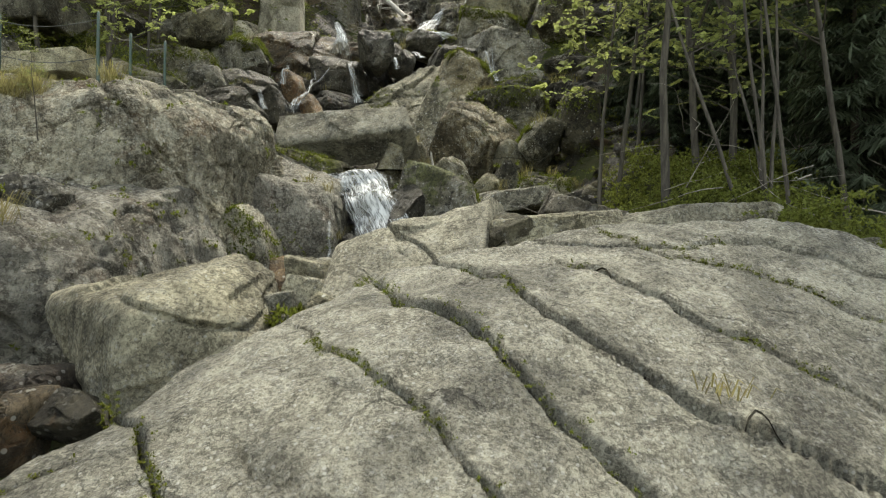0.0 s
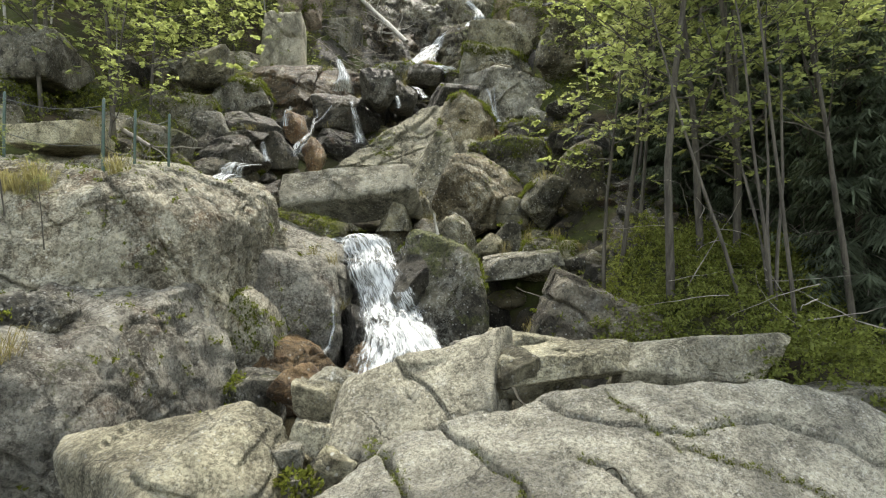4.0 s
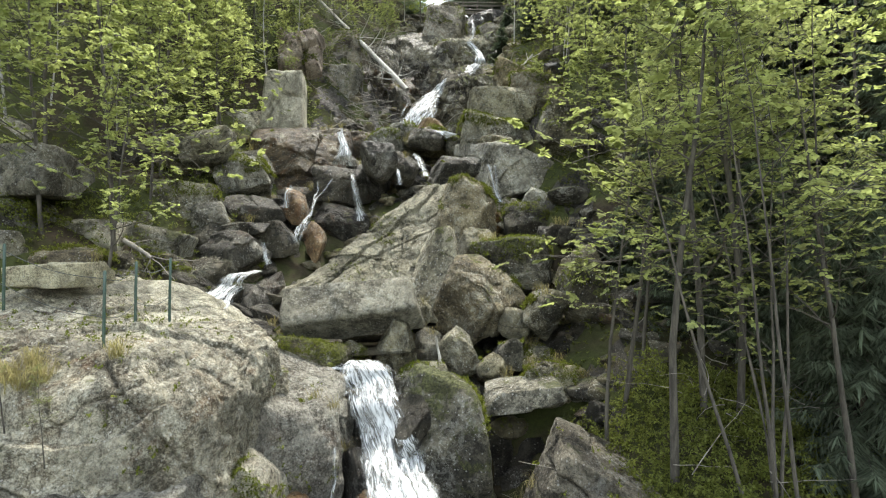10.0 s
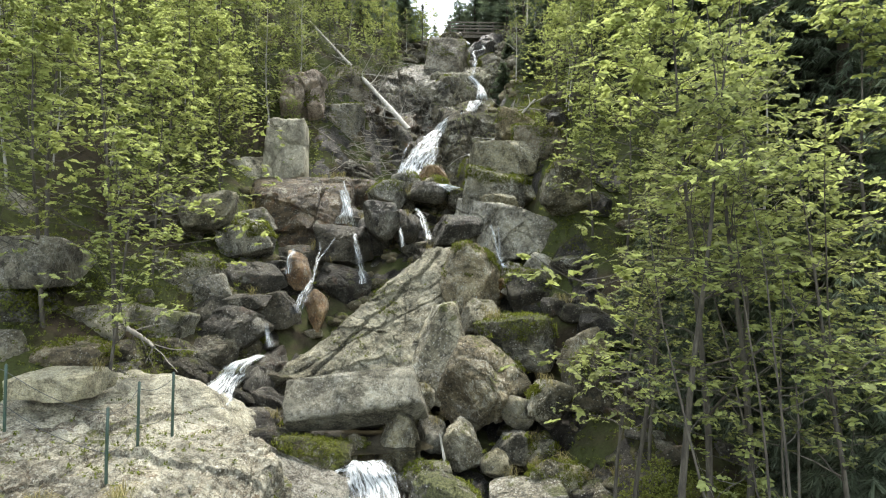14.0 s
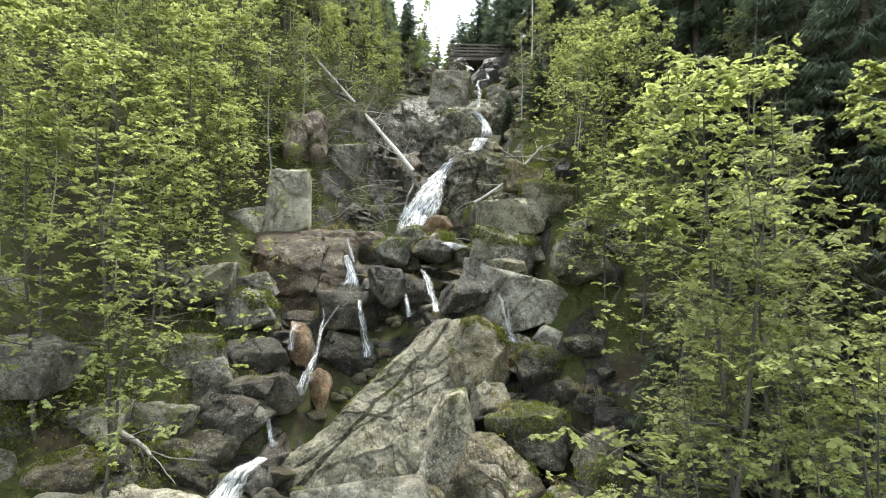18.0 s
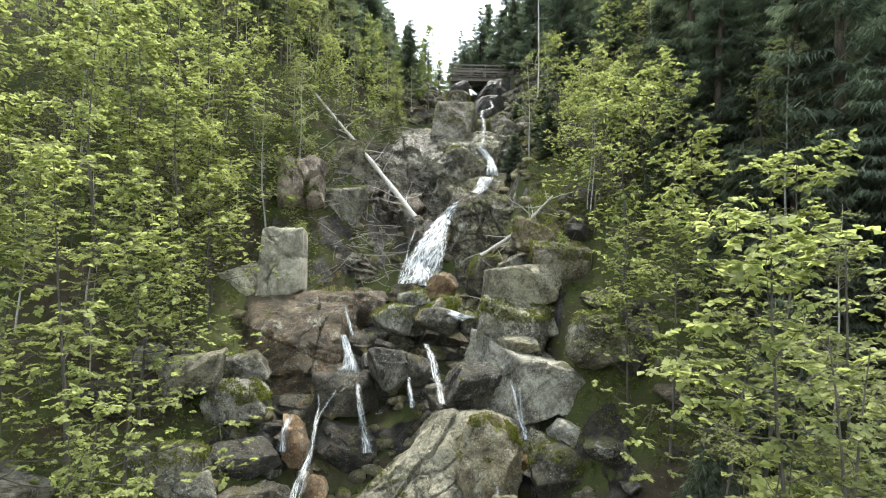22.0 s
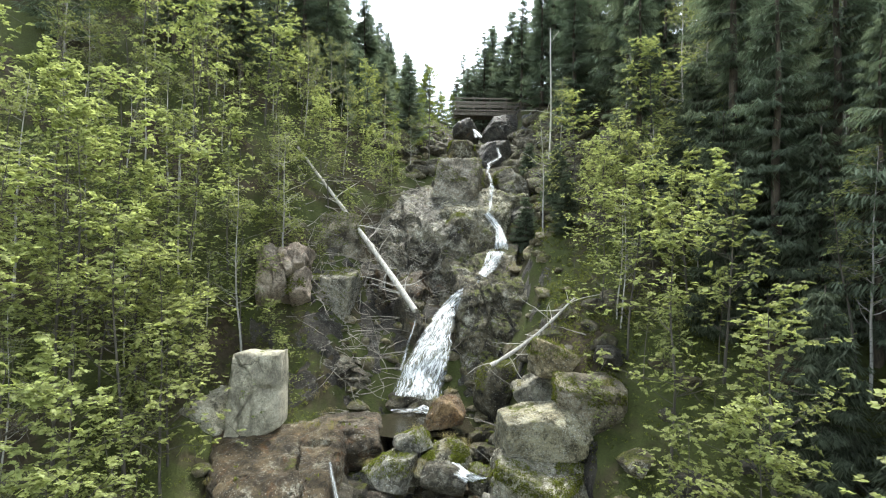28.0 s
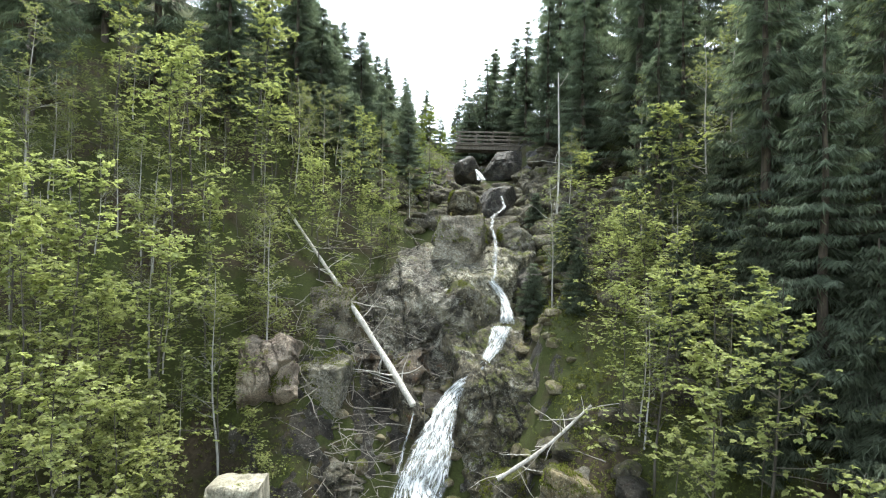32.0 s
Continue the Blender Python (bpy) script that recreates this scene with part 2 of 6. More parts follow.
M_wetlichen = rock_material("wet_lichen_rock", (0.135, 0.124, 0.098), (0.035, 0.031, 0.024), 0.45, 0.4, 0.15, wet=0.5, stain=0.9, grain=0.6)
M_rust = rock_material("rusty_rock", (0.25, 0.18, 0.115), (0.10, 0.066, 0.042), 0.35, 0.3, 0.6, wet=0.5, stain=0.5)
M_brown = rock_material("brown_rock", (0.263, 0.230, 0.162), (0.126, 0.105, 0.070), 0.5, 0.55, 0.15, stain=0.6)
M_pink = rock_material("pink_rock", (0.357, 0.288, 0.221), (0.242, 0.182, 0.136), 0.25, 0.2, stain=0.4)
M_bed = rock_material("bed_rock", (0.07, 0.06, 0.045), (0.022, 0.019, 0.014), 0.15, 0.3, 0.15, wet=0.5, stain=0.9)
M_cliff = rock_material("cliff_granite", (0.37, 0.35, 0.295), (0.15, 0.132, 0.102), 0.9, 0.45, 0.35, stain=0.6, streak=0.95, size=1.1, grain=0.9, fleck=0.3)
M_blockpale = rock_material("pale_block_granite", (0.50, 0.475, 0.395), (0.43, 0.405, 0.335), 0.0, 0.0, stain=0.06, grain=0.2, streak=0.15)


def ground_material():
    n = Nodes("forest_floor")
    broad = n.noise(0.35, 5, 0.65, warp=0.5)
    mid = n.noise(3.0, 9, 0.8, warp=0.8)
    fine = n.noise(14.0, 8, 0.85)
    col = n.mix(n.ramp(mid, 0.35, 0.65), (0.024, 0.019, 0.012), (0.06, 0.047, 0.029))
    col = n.mix(n.ramp(broad, 0.38, 0.55, 0, 0.85), col, n.mix(n.ramp(fine, 0.3, 0.7), (0.02, 0.026, 0.008), (0.06, 0.075, 0.018)))
    col = n.mix(n.ramp(fine, 0.6, 0.75, 0, 0.5), col, (0.10, 0.078, 0.05))
    n.color(col)
    n.rough(0.95)
    n.bsdf.inputs["Specular IOR Level"].default_value = 0.15
    n.bump(n.math("ADD", mid, n.math("MULTIPLY", fine, 0.4)), 0.9, 0.08)
    return n.mat


def leaf_material(name, top, through_col, vary=0.4, gloss=0.012):
    n = Nodes(name)
    n.tree.nodes.remove(n.bsdf)
    isle = n.geo.outputs["Random Per Island"]
    a = n.mix(isle, tuple(c * (1 - vary) for c in top), tuple(c * (1 + vary) for c in top))
    b = n.mix(isle, tuple(c * (1 - vary) for c in through_col), tuple(c * (1 + vary) for c in through_col))
    hue = n.add("ShaderNodeHueSaturation")
    n.link(n.ramp(n.info.outputs["Random"], 0, 1, 0.484, 0.497), hue.inputs["Hue"])
    n.link(n.ramp(n.info.outputs["Random"], 0, 1, 0.8, 1.15), hue.inputs["Value"])
    n.link(a, hue.inputs["Color"])
    d = n.add("ShaderNodeBsdfDiffuse")
    t = n.add("ShaderNodeBsdfTranslucent")
    g = n.add("ShaderNodeBsdfGlossy", Roughness=0.42)
    g.inputs["Color"].default_value = (0.6, 0.6, 0.55, 1)
    n.link(hue.outputs[0], d.inputs["Color"])
    n.link(b, t.inputs["Color"])
    m = n.add("ShaderNodeMixShader", Fac=0.5)
    n.link(d.outputs[0], m.inputs[1])
    n.link(t.outputs[0], m.inputs[2])
    m2 = n.add("ShaderNodeMixShader", Fac=gloss)
    n.link(m.outputs[0], m2.inputs[1])
    n.link(g.outputs[0], m2.inputs[2])
    n.link(m2.outputs[0], n.out.inputs["Surface"])
    return n.mat


M_ground = ground_material()
M_leaf = leaf_material("spring_leaf", (0.196, 0.228, 0.085), (0.33, 0.376, 0.124))
M_leaf_pale = leaf_material("young_birch_leaf", (0.145, 0.164, 0.066), (0.235, 0.265, 0.094))
M_leaf_larch = leaf_material("larch_needle", (0.12, 0.16, 0.04), (0.22, 0.27, 0.06))
# needles of the far spruces, paled by distance haze put into the colour
M_needle_hazed = leaf_material("hazed_spruce_needle", (0.17, 0.205, 0.15), (0.155, 0.195, 0.115), 0.5, 0.0)
# the same needles darkened: the understorey's shade is put into the colour
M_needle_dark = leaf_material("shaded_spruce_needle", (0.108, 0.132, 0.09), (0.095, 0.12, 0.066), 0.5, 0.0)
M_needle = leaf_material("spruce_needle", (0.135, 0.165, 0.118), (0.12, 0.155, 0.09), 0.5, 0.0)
M_bilberry = leaf_material("bilberry_leaf", (0.088, 0.104, 0.024), (0.15, 0.17, 0.035), 0.5)
M_grass = leaf_material("dry_grass", (0.22, 0.19, 0.09), (0.2, 0.19, 0.07), 0.4)
M_mosstuft = leaf_material("moss", (0.115, 0.13, 0.026), (0.11, 0.135, 0.025), 0.5, 0.0)


def bark_material(name, light, dark, bands=0.0):
    n = Nodes(name)
    streak = n.noise(14.0, 6, 0.7, stretch=(1, 1, 0.18))
    fine = n.noise(60.0, 4, 0.7)
    col = n.mix(n.ramp(streak, 0.35, 0.65), dark, light)
    col = n.mix(n.ramp(fine, 0.55, 0.75, 0, 0.6), col, tuple(c * 0.5 for c in dark))
    if bands:
        col = n.mix(n.ramp(n.noise(7.0, 4, 0.7, stretch=(0.4, 0.4, 3.0)), 0.58, 0.66, 0, bands), col, (0.03, 0.028, 0.024))
    n.color(col)
    n.rough(0.9)
    n.bump(streak, 0.6, 0.02)
    return n.mat


M_bark = bark_material("grey_bark", (0.08, 0.071, 0.054), (0.028, 0.024, 0.018))
M_birch = bark_material("birch_bark", (0.34, 0.33, 0.30), (0.20, 0.19, 0.165), 0.8)
M_spruce_bark = bark_material("spruce_bark", (0.085, 0.068, 0.05), (0.035, 0.028, 0.02))
M_deadwood = bark_material("bleached_wood", (0.50, 0.48, 0.43), (0.26, 0.24, 0.20), 0.35)
M_twig = bark_material("dead_twig", (0.27, 0.25, 0.21), (0.13, 0.115, 0.095))
M_plank = bark_material("bridge_timber", (0.17, 0.15, 0.12), (0.08, 0.07, 0.055))


def water_material(name, low, high):
    n = Nodes(name)
    uv = n.add("ShaderNodeTexCoord").outputs["UV"]
    wob = n.noise(1.6, 4, 0.6, uv, (2.5, 1.0, 1.0), 0.8)
    strand = n.noise(3.0, 7, 0.62, uv, (4.5, 0.75, 1.0), 0.9)
    foam = n.math("ADD", n.math("MULTIPLY", strand, 0.8), n.math("MULTIPLY", wob, 0.35))
    edge = n.add("ShaderNodeSeparateXYZ")
    n.link(uv, edge.inputs[0])
    across = n.math("ABSOLUTE", n.math("SUBTRACT", edge.outputs[0], 0.5))
    cover = n.ramp(n.math("SUBTRACT", foam, n.math("MULTIPLY", n.math("POWER", across, 2.0), 1.0)), low, high)
    n.color(n.mix(n.ramp(strand, 0.4, 0.62), (0.32, 0.34, 0.34), (0.56, 0.58, 0.575)))
    n.rough(0.65)
    n.bsdf.inputs["Specular IOR Level"].default_value = 0.2
    clear = n.add("ShaderNodeBsdfTransparent")
    m = n.add("ShaderNodeMixShader")
    n.link(cover, m.inputs[0])
    n.link(clear.outputs[0], m.inputs[1])
    n.link(n.bsdf.outputs[0], m.inputs[2])
    n.link(m.outputs[0], n.out.inputs["Surface"])
    n.bump(strand, 0.1, 0.05)
    return n.mat


def pool_material():
    n = Nodes("stream_water")
    n.color((0.018, 0.016, 0.010))
    n.rough(0.08)
    n.bump(n.noise(9.0, 4, 0.6, warp=0.6), 0.35, 0.03)
    return n.mat


n = Nodes("crack_soil")
n.color(n.mix(n.ramp(n.noise(40.0, 6, 0.7), 0.4, 0.65), (0.02, 0.017, 0.011), (0.055, 0.047, 0.028)))
n.rough(0.95)
n.bump(n.noise(60.0, 5, 0.7), 0.8, 0.02)
M_soil = n.mat
M_fall, M_thin, M_pool = water_material("white_water", 0.40, 0.72), water_material("thin_water", 0.40, 0.80), pool_material()
n = Nodes("green_paint")
n.color(n.mix(n.ramp(n.noise(40.0), 0.45, 0.7), (0.02, 0.05, 0.035), (0.05, 0.06, 0.045)))
n.rough(0.5)
M_post = n.mat
n = Nodes("galvanised_wire")
n.color(n.mix(n.ramp(n.noise(60.0), 0.4, 0.7), (0.05, 0.055, 0.05), (0.10, 0.10, 0.095)))
n.rough(0.5)
n.bsdf.inputs["Metallic"].default_value = 0.6
M_wire = n.mat


# ---- shape helpers ----
def lattice(p, seed):
    """Smooth value noise in -1..1 at an array of places."""
    i = np.floor(p).astype(np.int64)
    f = p - i
    f = f * f * (3 - 2 * f)
    total = np.zeros(len(p))
    for c in range(8):
        o = np.array([c & 1, c >> 1 & 1, c >> 2 & 1])
        q = i + o
        h = (q[:, 0] * 73856093 ^ q[:, 1] * 19349663 ^ q[:, 2] * 83492791 ^ seed * 2654435761) & 0x7FFFFFFF
        h = (h ^ h >> 13) * 1274126177 & 0x7FFFFFFF
        w = np.prod(np.where(o, f, 1 - f), axis=1)
        total += w * ((h % 65536) / 32768.0 - 1)
    return total


def fbm(p, scale, octaves=4, seed=0, gain=0.5):
    total, amp = np.zeros(len(p)), 1.0
    for k in range(octaves):
        total += amp * lattice(p * scale * 2 ** k + 17.3 * k, seed + k)
        amp *= gain
    return total


def mesh_of(name, verts, faces, mat, smooth=True, uv=None, sharp=None):
    """A mesh from arrays; faces all have the same number of corners."""
    me = bpy.data.meshes.new(name)
    verts, faces = np.asarray(verts, np.float32), np.asarray(faces, np.int32)
    k = faces.shape[1]
    me.vertices.add(len(verts))
    me.vertices.foreach_set("co", verts.ravel())
    me.loops.add(faces.size)
    me.loops.foreach_set("vertex_index", faces.ravel())
    me.polygons.add(len(faces))
    me.polygons.foreach_set("loop_start", np.arange(0, faces.size, k, dtype=np.int32))
    me.polygons.foreach_set("use_smooth", np.full(len(faces), smooth))
    me.update(calc_edges=True)
    if uv is not None:
        layer = me.uv_layers.new(name="flow")
        layer.data.foreach_set("uv", np.asarray(uv, np.float32)[faces.ravel()].ravel())
    if sharp:
        me.set_sharp_from_angle(angle=radians(sharp))
    me.materials.append(mat)
    return me


def part(name, me, parent, label=""):
    ob = new(name, me)
    ob.parent = parent
    return tagged(ob, label)


def grid_faces(nu, nv, loop=False):
    """Quads of a grid with nu rows of nv points; loop joins each row's end to its start."""
    i = np.arange(nu - 1)[:, None] * nv
    j = np.arange(nv if loop else nv - 1)[None, :]
    k = (j + 1) % nv
    return np.stack([i + j, i + k, i + k + nv, i + j + nv], -1).reshape(-1, 4)


def tube(points, radii, sides=7):
    """Verts and quads of a tapered tube along points."""
    p = np.asarray(points, float)
    d = np.gradient(p, axis=0)
    d /= np.linalg.norm(d, axis=1)[:, None] + 1e-9
    ref = np.where(np.abs(d[:, 2:3]) > 0.9, np.array([[1.0, 0, 0]]), np.array([[0, 0, 1.0]]))
    a = np.cross(d, ref)
    a /= np.linalg.norm(a, axis=1)[:, None] + 1e-9
    b = np.cross(d, a)
    ang = np.linspace(0, 2 * np.pi, sides, endpoint=False)
    ring = p[:, None] + np.asarray(radii)[:, None, None] * (np.cos(ang)[None, :, None] * a[:, None] + np.sin(ang)[None, :, None] * b[:, None])
    return ring.reshape(-1, 3), grid_faces(len(p), sides, True)


def join(pieces):
    verts, faces, at = [], [], 0
    for v, f in pieces:
        verts.append(v)
        faces.append(np.asarray(f) + at)
        at += len(v)
    return np.concatenate(verts), np.concatenate(faces)


BALLS = {}


def ball(level):
    if level not in BALLS:
        bm = bmesh.new()
        bmesh.ops.create_icosphere(bm, subdivisions=level, radius=1)
        BALLS[level] = (np.array([v.co[:] for v in bm.verts]), np.array([[v.index for v in f.verts] for f in bm.faces]))
        bm.free()
    return BALLS[level]


def rock_shape(w, d, h, seed, n=3, roll=0, cuts=7, level=4, rough=0.05, plates=10, plate_depth=0.035):
    """A boulder: a rounded block, split by flat breaks, weathered, that fills w x d x h."""
    rng = np.random.default_rng(seed)
    way, faces = ball(level)
    # flat breaks: six sides, tilted a little, and chips off the edges and corners
    tilt = 0.05 if n >= 6 else 0.16 if n >= 4 else 0.4
    sides = np.concatenate([np.eye(3), -np.eye(3)]) + rng.normal(size=(6, 3)) * tilt
    chips = rng.normal(size=((cuts + 4 if n >= 4 else cuts + 6) if cuts > 3 else cuts + 2, 3)) * (1, 1, 0.85)
    breaks = np.concatenate([sides, chips])
    breaks /= np.linalg.norm(breaks, axis=1)[:, None]
    off = np.concatenate([rng.uniform(0.9, 1.08, 6), rng.uniform(*((1.12, 1.4) if n >= 5 else (0.95, 1.3) if n >= 4 else (0.82, 1.15)), len(chips))])
    k = 7 if n < 2.7 else 28 if n < 4 else 36
    p = way / ((np.maximum(way @ breaks.T / off, 1e-3) ** k).sum(1) ** (1 / k))[:, None]
    size = np.array([w, d, h]) / 2
    c, s = math.cos(radians(roll)), math.sin(radians(roll))
    p = p * (size / size.max())
    p = p @ np.array([[c, 0, -s], [0, 1, 0], [s, 0, c]])
    lo, hi = p.min(0), p.max(0)
    p = ((p - lo) / (hi - lo) * 2 - 1) * size
    nrm = p / (np.linalg.norm(p, axis=1, keepdims=True) + 1e-9)
    m = size.min()
    q = p / m
    ridge = 1 - np.minimum(np.abs(fbm(q * (1, 1, 1.6), 1.5, 3, seed + 50)) * 5, 1)
    amount = rough * m * (0.7 * fbm(q, 1.3, 3, seed) - 0.9 * ridge ** 3 + 0.4 * fbm(q, 5.0, 4, seed + 80, 0.6))
    # broken plates: each patch of the skin stands a little off its neighbours, and tilts
    if plates:
        at = p[rng.integers(len(p), size=plates)]
        wp = p + 0.12 * m * np.stack([fbm(q, 1.7, 2, seed + 7), fbm(q, 1.7, 2, seed + 8), fbm(q, 1.7, 2, seed + 9)], -1)
        cell = (((wp[:, None] - at[None]) * (1, 1, 0.75)) ** 2).sum(-1).argmin(1)
        tilt = rng.normal(size=(plates, 3)) * 0.16
        amount = amount + plate_depth * m * rng.normal(size=plates)[cell] + ((p - at[cell]) * tilt[cell]).sum(1) * plate_depth * 5
    return p + nrm * amount[:, None], faces


def leaf_cloud(rng, centres, per, size, reach, flat=0.5):
    """Leaves as folded diamonds, in sprays about the twigs' points."""
    c = np.repeat(centres + rng.normal(size=centres.shape) * reach * (1, 1, 0.6), per, axis=0)
    k = len(c)
    base = c + rng.normal(size=(k, 3)) * size * (0.45, 0.45, 0.2)
    yaw = rng.uniform(0, 2 * np.pi, k)
    pitch = rng.normal(-0.25, flat, k)
    a = np.stack([np.cos(yaw) * np.cos(pitch), np.sin(yaw) * np.cos(pitch), np.sin(pitch)], -1)
    b = np.cross(a, rng.normal(size=(k, 3)) * 0.35 + (0, 0, 1))
    b /= np.linalg.norm(b, axis=1)[:, None]
    nrm = np.cross(a, b)
    s = size * rng.uniform(0.6, 1.3, k)[:, None]
    mid = base + a * s * 0.45
    v = np.stack([base, mid + b * s * 0.3 + nrm * s * 0.1, base + a * s, mid - b * s * 0.3 + nrm * s * 0.1], 1).reshape(-1, 3)
    return v, np.arange(4 * k).reshape(-1, 4)


def leaf_sprays(rng, centres, per, size, reach):
    """Shoots of fresh leaves: pairs along a short drooping stalk, all in one tilted plane."""
    m = len(centres)
    c = centres + rng.normal(size=centres.shape) * reach * (1, 1, 0.5)
    yaw, pitch = rng.uniform(0, 2 * np.pi, m), rng.normal(-0.12, 0.28, m)
    axis = np.stack([np.cos(yaw) * np.cos(pitch), np.sin(yaw) * np.cos(pitch), np.sin(pitch)], -1)
    side = np.cross(axis, rng.normal(size=(m, 3)) * 0.22 + (0, 0, 1))
    side /= np.linalg.norm(side, axis=1)[:, None]
    nrm = np.cross(side, axis)
    j = np.arange(per)
    along = (j // 2) / max(1, per // 2)
    lr = np.where(j % 2, 1.0, -1.0)
    long = size * rng.uniform(1.3, 2.3, m)
    base = c[:, None] + axis[:, None] * (along[None] * long[:, None])[..., None]
    ang = lr[None] * (1.05 - 0.75 * along[None]) + rng.normal(size=(m, per)) * 0.25
    a = axis[:, None] * np.cos(ang)[..., None] + side[:, None] * np.sin(ang)[..., None] + rng.normal(size=(m, per, 3)) * 0.2
    a[..., 2] -= 0.15
    a /= np.linalg.norm(a, axis=-1)[..., None]
    b = np.cross(nrm[:, None] + rng.normal(size=(m, per, 3)) * 0.25, a)
    b /= np.linalg.norm(b, axis=-1)[..., None]
    up = np.cross(a, b)
    s = (size * rng.uniform(0.6, 1.25, (m, per)))[..., None]
    mid = base + a * s * 0.45
    v = np.stack([base, mid + b * s * 0.42 + up * s * 0.08, base + a * s, mid - b * s * 0.42 + up * s * 0.08], 2).reshape(-1, 3)
    return v, np.arange(len(v)).reshape(-1, 4)


PLACED = []


def wedge(x, y, z, w, d, h, mat, seed, n, roll, cuts, level, label, apex, taper):
    """A boulder drawn up to a ridge; apex -1..1 says where along its width the ridge stands."""
    ob = rock(x, y, z, w, d, h, mat, seed, n, roll, cuts, level, label)
    co = np.empty(len(ob.data.vertices) * 3, np.float32)
    ob.data.vertices.foreach_get("co", co)
    co = co.reshape(-1, 3)
    t = np.clip(co[:, 2] / h + 0.5, 0, 1)
    co[:, 0] = co[:, 0] * (1 - taper * t) + apex * w / 2 * taper * t
    ob.data.vertices.foreach_set("co", co.ravel())
    for child in list(ob.children):
        bpy.data.objects.remove(child)
    return ob



def rock(x, y, z, w, d, h, mat, seed, n, roll, cuts, level, label, name="boulder", rough=0.07, plates=10, plate_depth=0.035):
    v, f = rock_shape(w, d, h, seed, n, roll, cuts, level + 1, rough, plates, plate_depth)
    ob = new(name, mesh_of(name, v, f, mat, sharp=26))
    ob.location = (x, y, z)
    PLACED.append((x, y, w / 2, d / 2))
    if mat in (M_moss, M_mossdark, M_cliff, M_lichen, M_brown) or name == "rock_dome":
        # cushions of moss on the upper side
        rng = np.random.default_rng(seed)
        top = v[(v[:, 2] > h * (0.12 if mat != M_cliff else 0.05)) & (fbm(v, 0.9, 3, seed) > (-0.1 if mat == M_moss else 0.1))]
        if len(top) > 20:
            spots = top[rng.integers(len(top), size=int(min(1600, 190 * w * d + 60)))]
            mv, mf = leaf_cloud(rng, spots, 7, 0.05, 0.035, 0.9)
            part("moss", mesh_of("moss", mv, mf, M_mosstuft, smooth=False), ob, "green moss cushions")
    return tagged(ob, label, "boulder")


def hewn(name, centre, planes, mat, seed, level, label, round_edge=30, rough=0.05, plates=24, joints=(), moss=0):
    """A rock bounded by known breaks: each plane is a normal and a place that it passes; joints are open cracks along planes."""
    rng = np.random.default_rng(seed)
    way, faces = ball(level)
    g = np.array(planes, float)
    a = g[:, :3] / np.linalg.norm(g[:, :3], axis=1)[:, None]
    off = ((g[:, 3:] - np.array(centre)) * a).sum(1)
    share = np.maximum(way @ a.T / off, 1e-3) ** round_edge
    p = way / (share.sum(1) ** (1 / round_edge))[:, None]
    share /= share.sum(1)[:, None]
    nrm = share @ a
    nrm /= np.linalg.norm(nrm, axis=1)[:, None]
    amount = rough * (1.2 * fbm(p, 0.7, 3, seed) + 0.6 * fbm(p, 3.0, 5, seed + 5, 0.62))
    # ledges: the skin comes away in sheets
    sheet = 2.2 * fbm(p * (1, 1, 1.5), 0.55, 4, seed + 70) + 9
    amount = amount + 0.5 * rough * (np.floor(sheet) + np.clip((sheet % 1) * 9, 0, 1) - 9.5)
    ridge = 1 - np.minimum(np.abs(fbm(p, 0.8, 3, seed + 50)) * 6, 1)
    amount = amount - 0.9 * rough * ridge ** 3
    at = p[rng.integers(len(p), size=plates)]
    warp = p + 0.2 * np.stack([fbm(p, 1.2, 2, seed + 7), fbm(p, 1.2, 2, seed + 8), fbm(p, 1.2, 2, seed + 9)], -1)
    cell = ((warp[:, None] - at[None]) ** 2).sum(-1).argmin(1)
    amount = amount + 0.8 * rough * rng.normal(size=plates)[cell] + rough * ((p - at[cell]) * (rng.normal(size=(plates, 3)) * 0.5)[cell]).sum(1)
    for nx, ny, nz, px, py, pz, width, depth in joints:
        d = ((p + centre - np.array((px, py, pz))) * np.array((nx, ny, nz))).sum(1) + 0.12 * fbm(p, 0.9, 3, seed + 33)
        amount = amount - depth * np.exp(-(d / width) ** 2) + 0.35 * depth * np.sign(d) * np.exp(-np.abs(d) / (6 * width))
    v = p + nrm * amount[:, None]
    ob = new(name, mesh_of(name, v, faces, mat, sharp=26))
    ob.location = centre
    lo, hi = v.min(0), v.max(0)
    PLACED.append((centre[0] + (lo[0] + hi[0]) / 2, centre[1] + (lo[1] + hi[1]) / 2, (hi[0] - lo[0]) / 2, (hi[1] - lo[1]) / 2))
    if moss:
        ok = (fbm(v, 0.8, 3, seed + 3) > 0.28) & (nrm[:, 2] > -0.2) & (nrm[:, 1] < 0.3)
        spots = v[ok][rng.integers(ok.sum(), size=moss)]
        mv, mf = leaf_cloud(rng, spots, 9, 0.045, 0.05, 0.9)
        part("moss", mesh_of("moss", mv, mf, M_mosstuft, smooth=False), ob, "green moss cushions")
    return tagged(ob, label, "outcrop" if name == "outcrop" else "boulder")


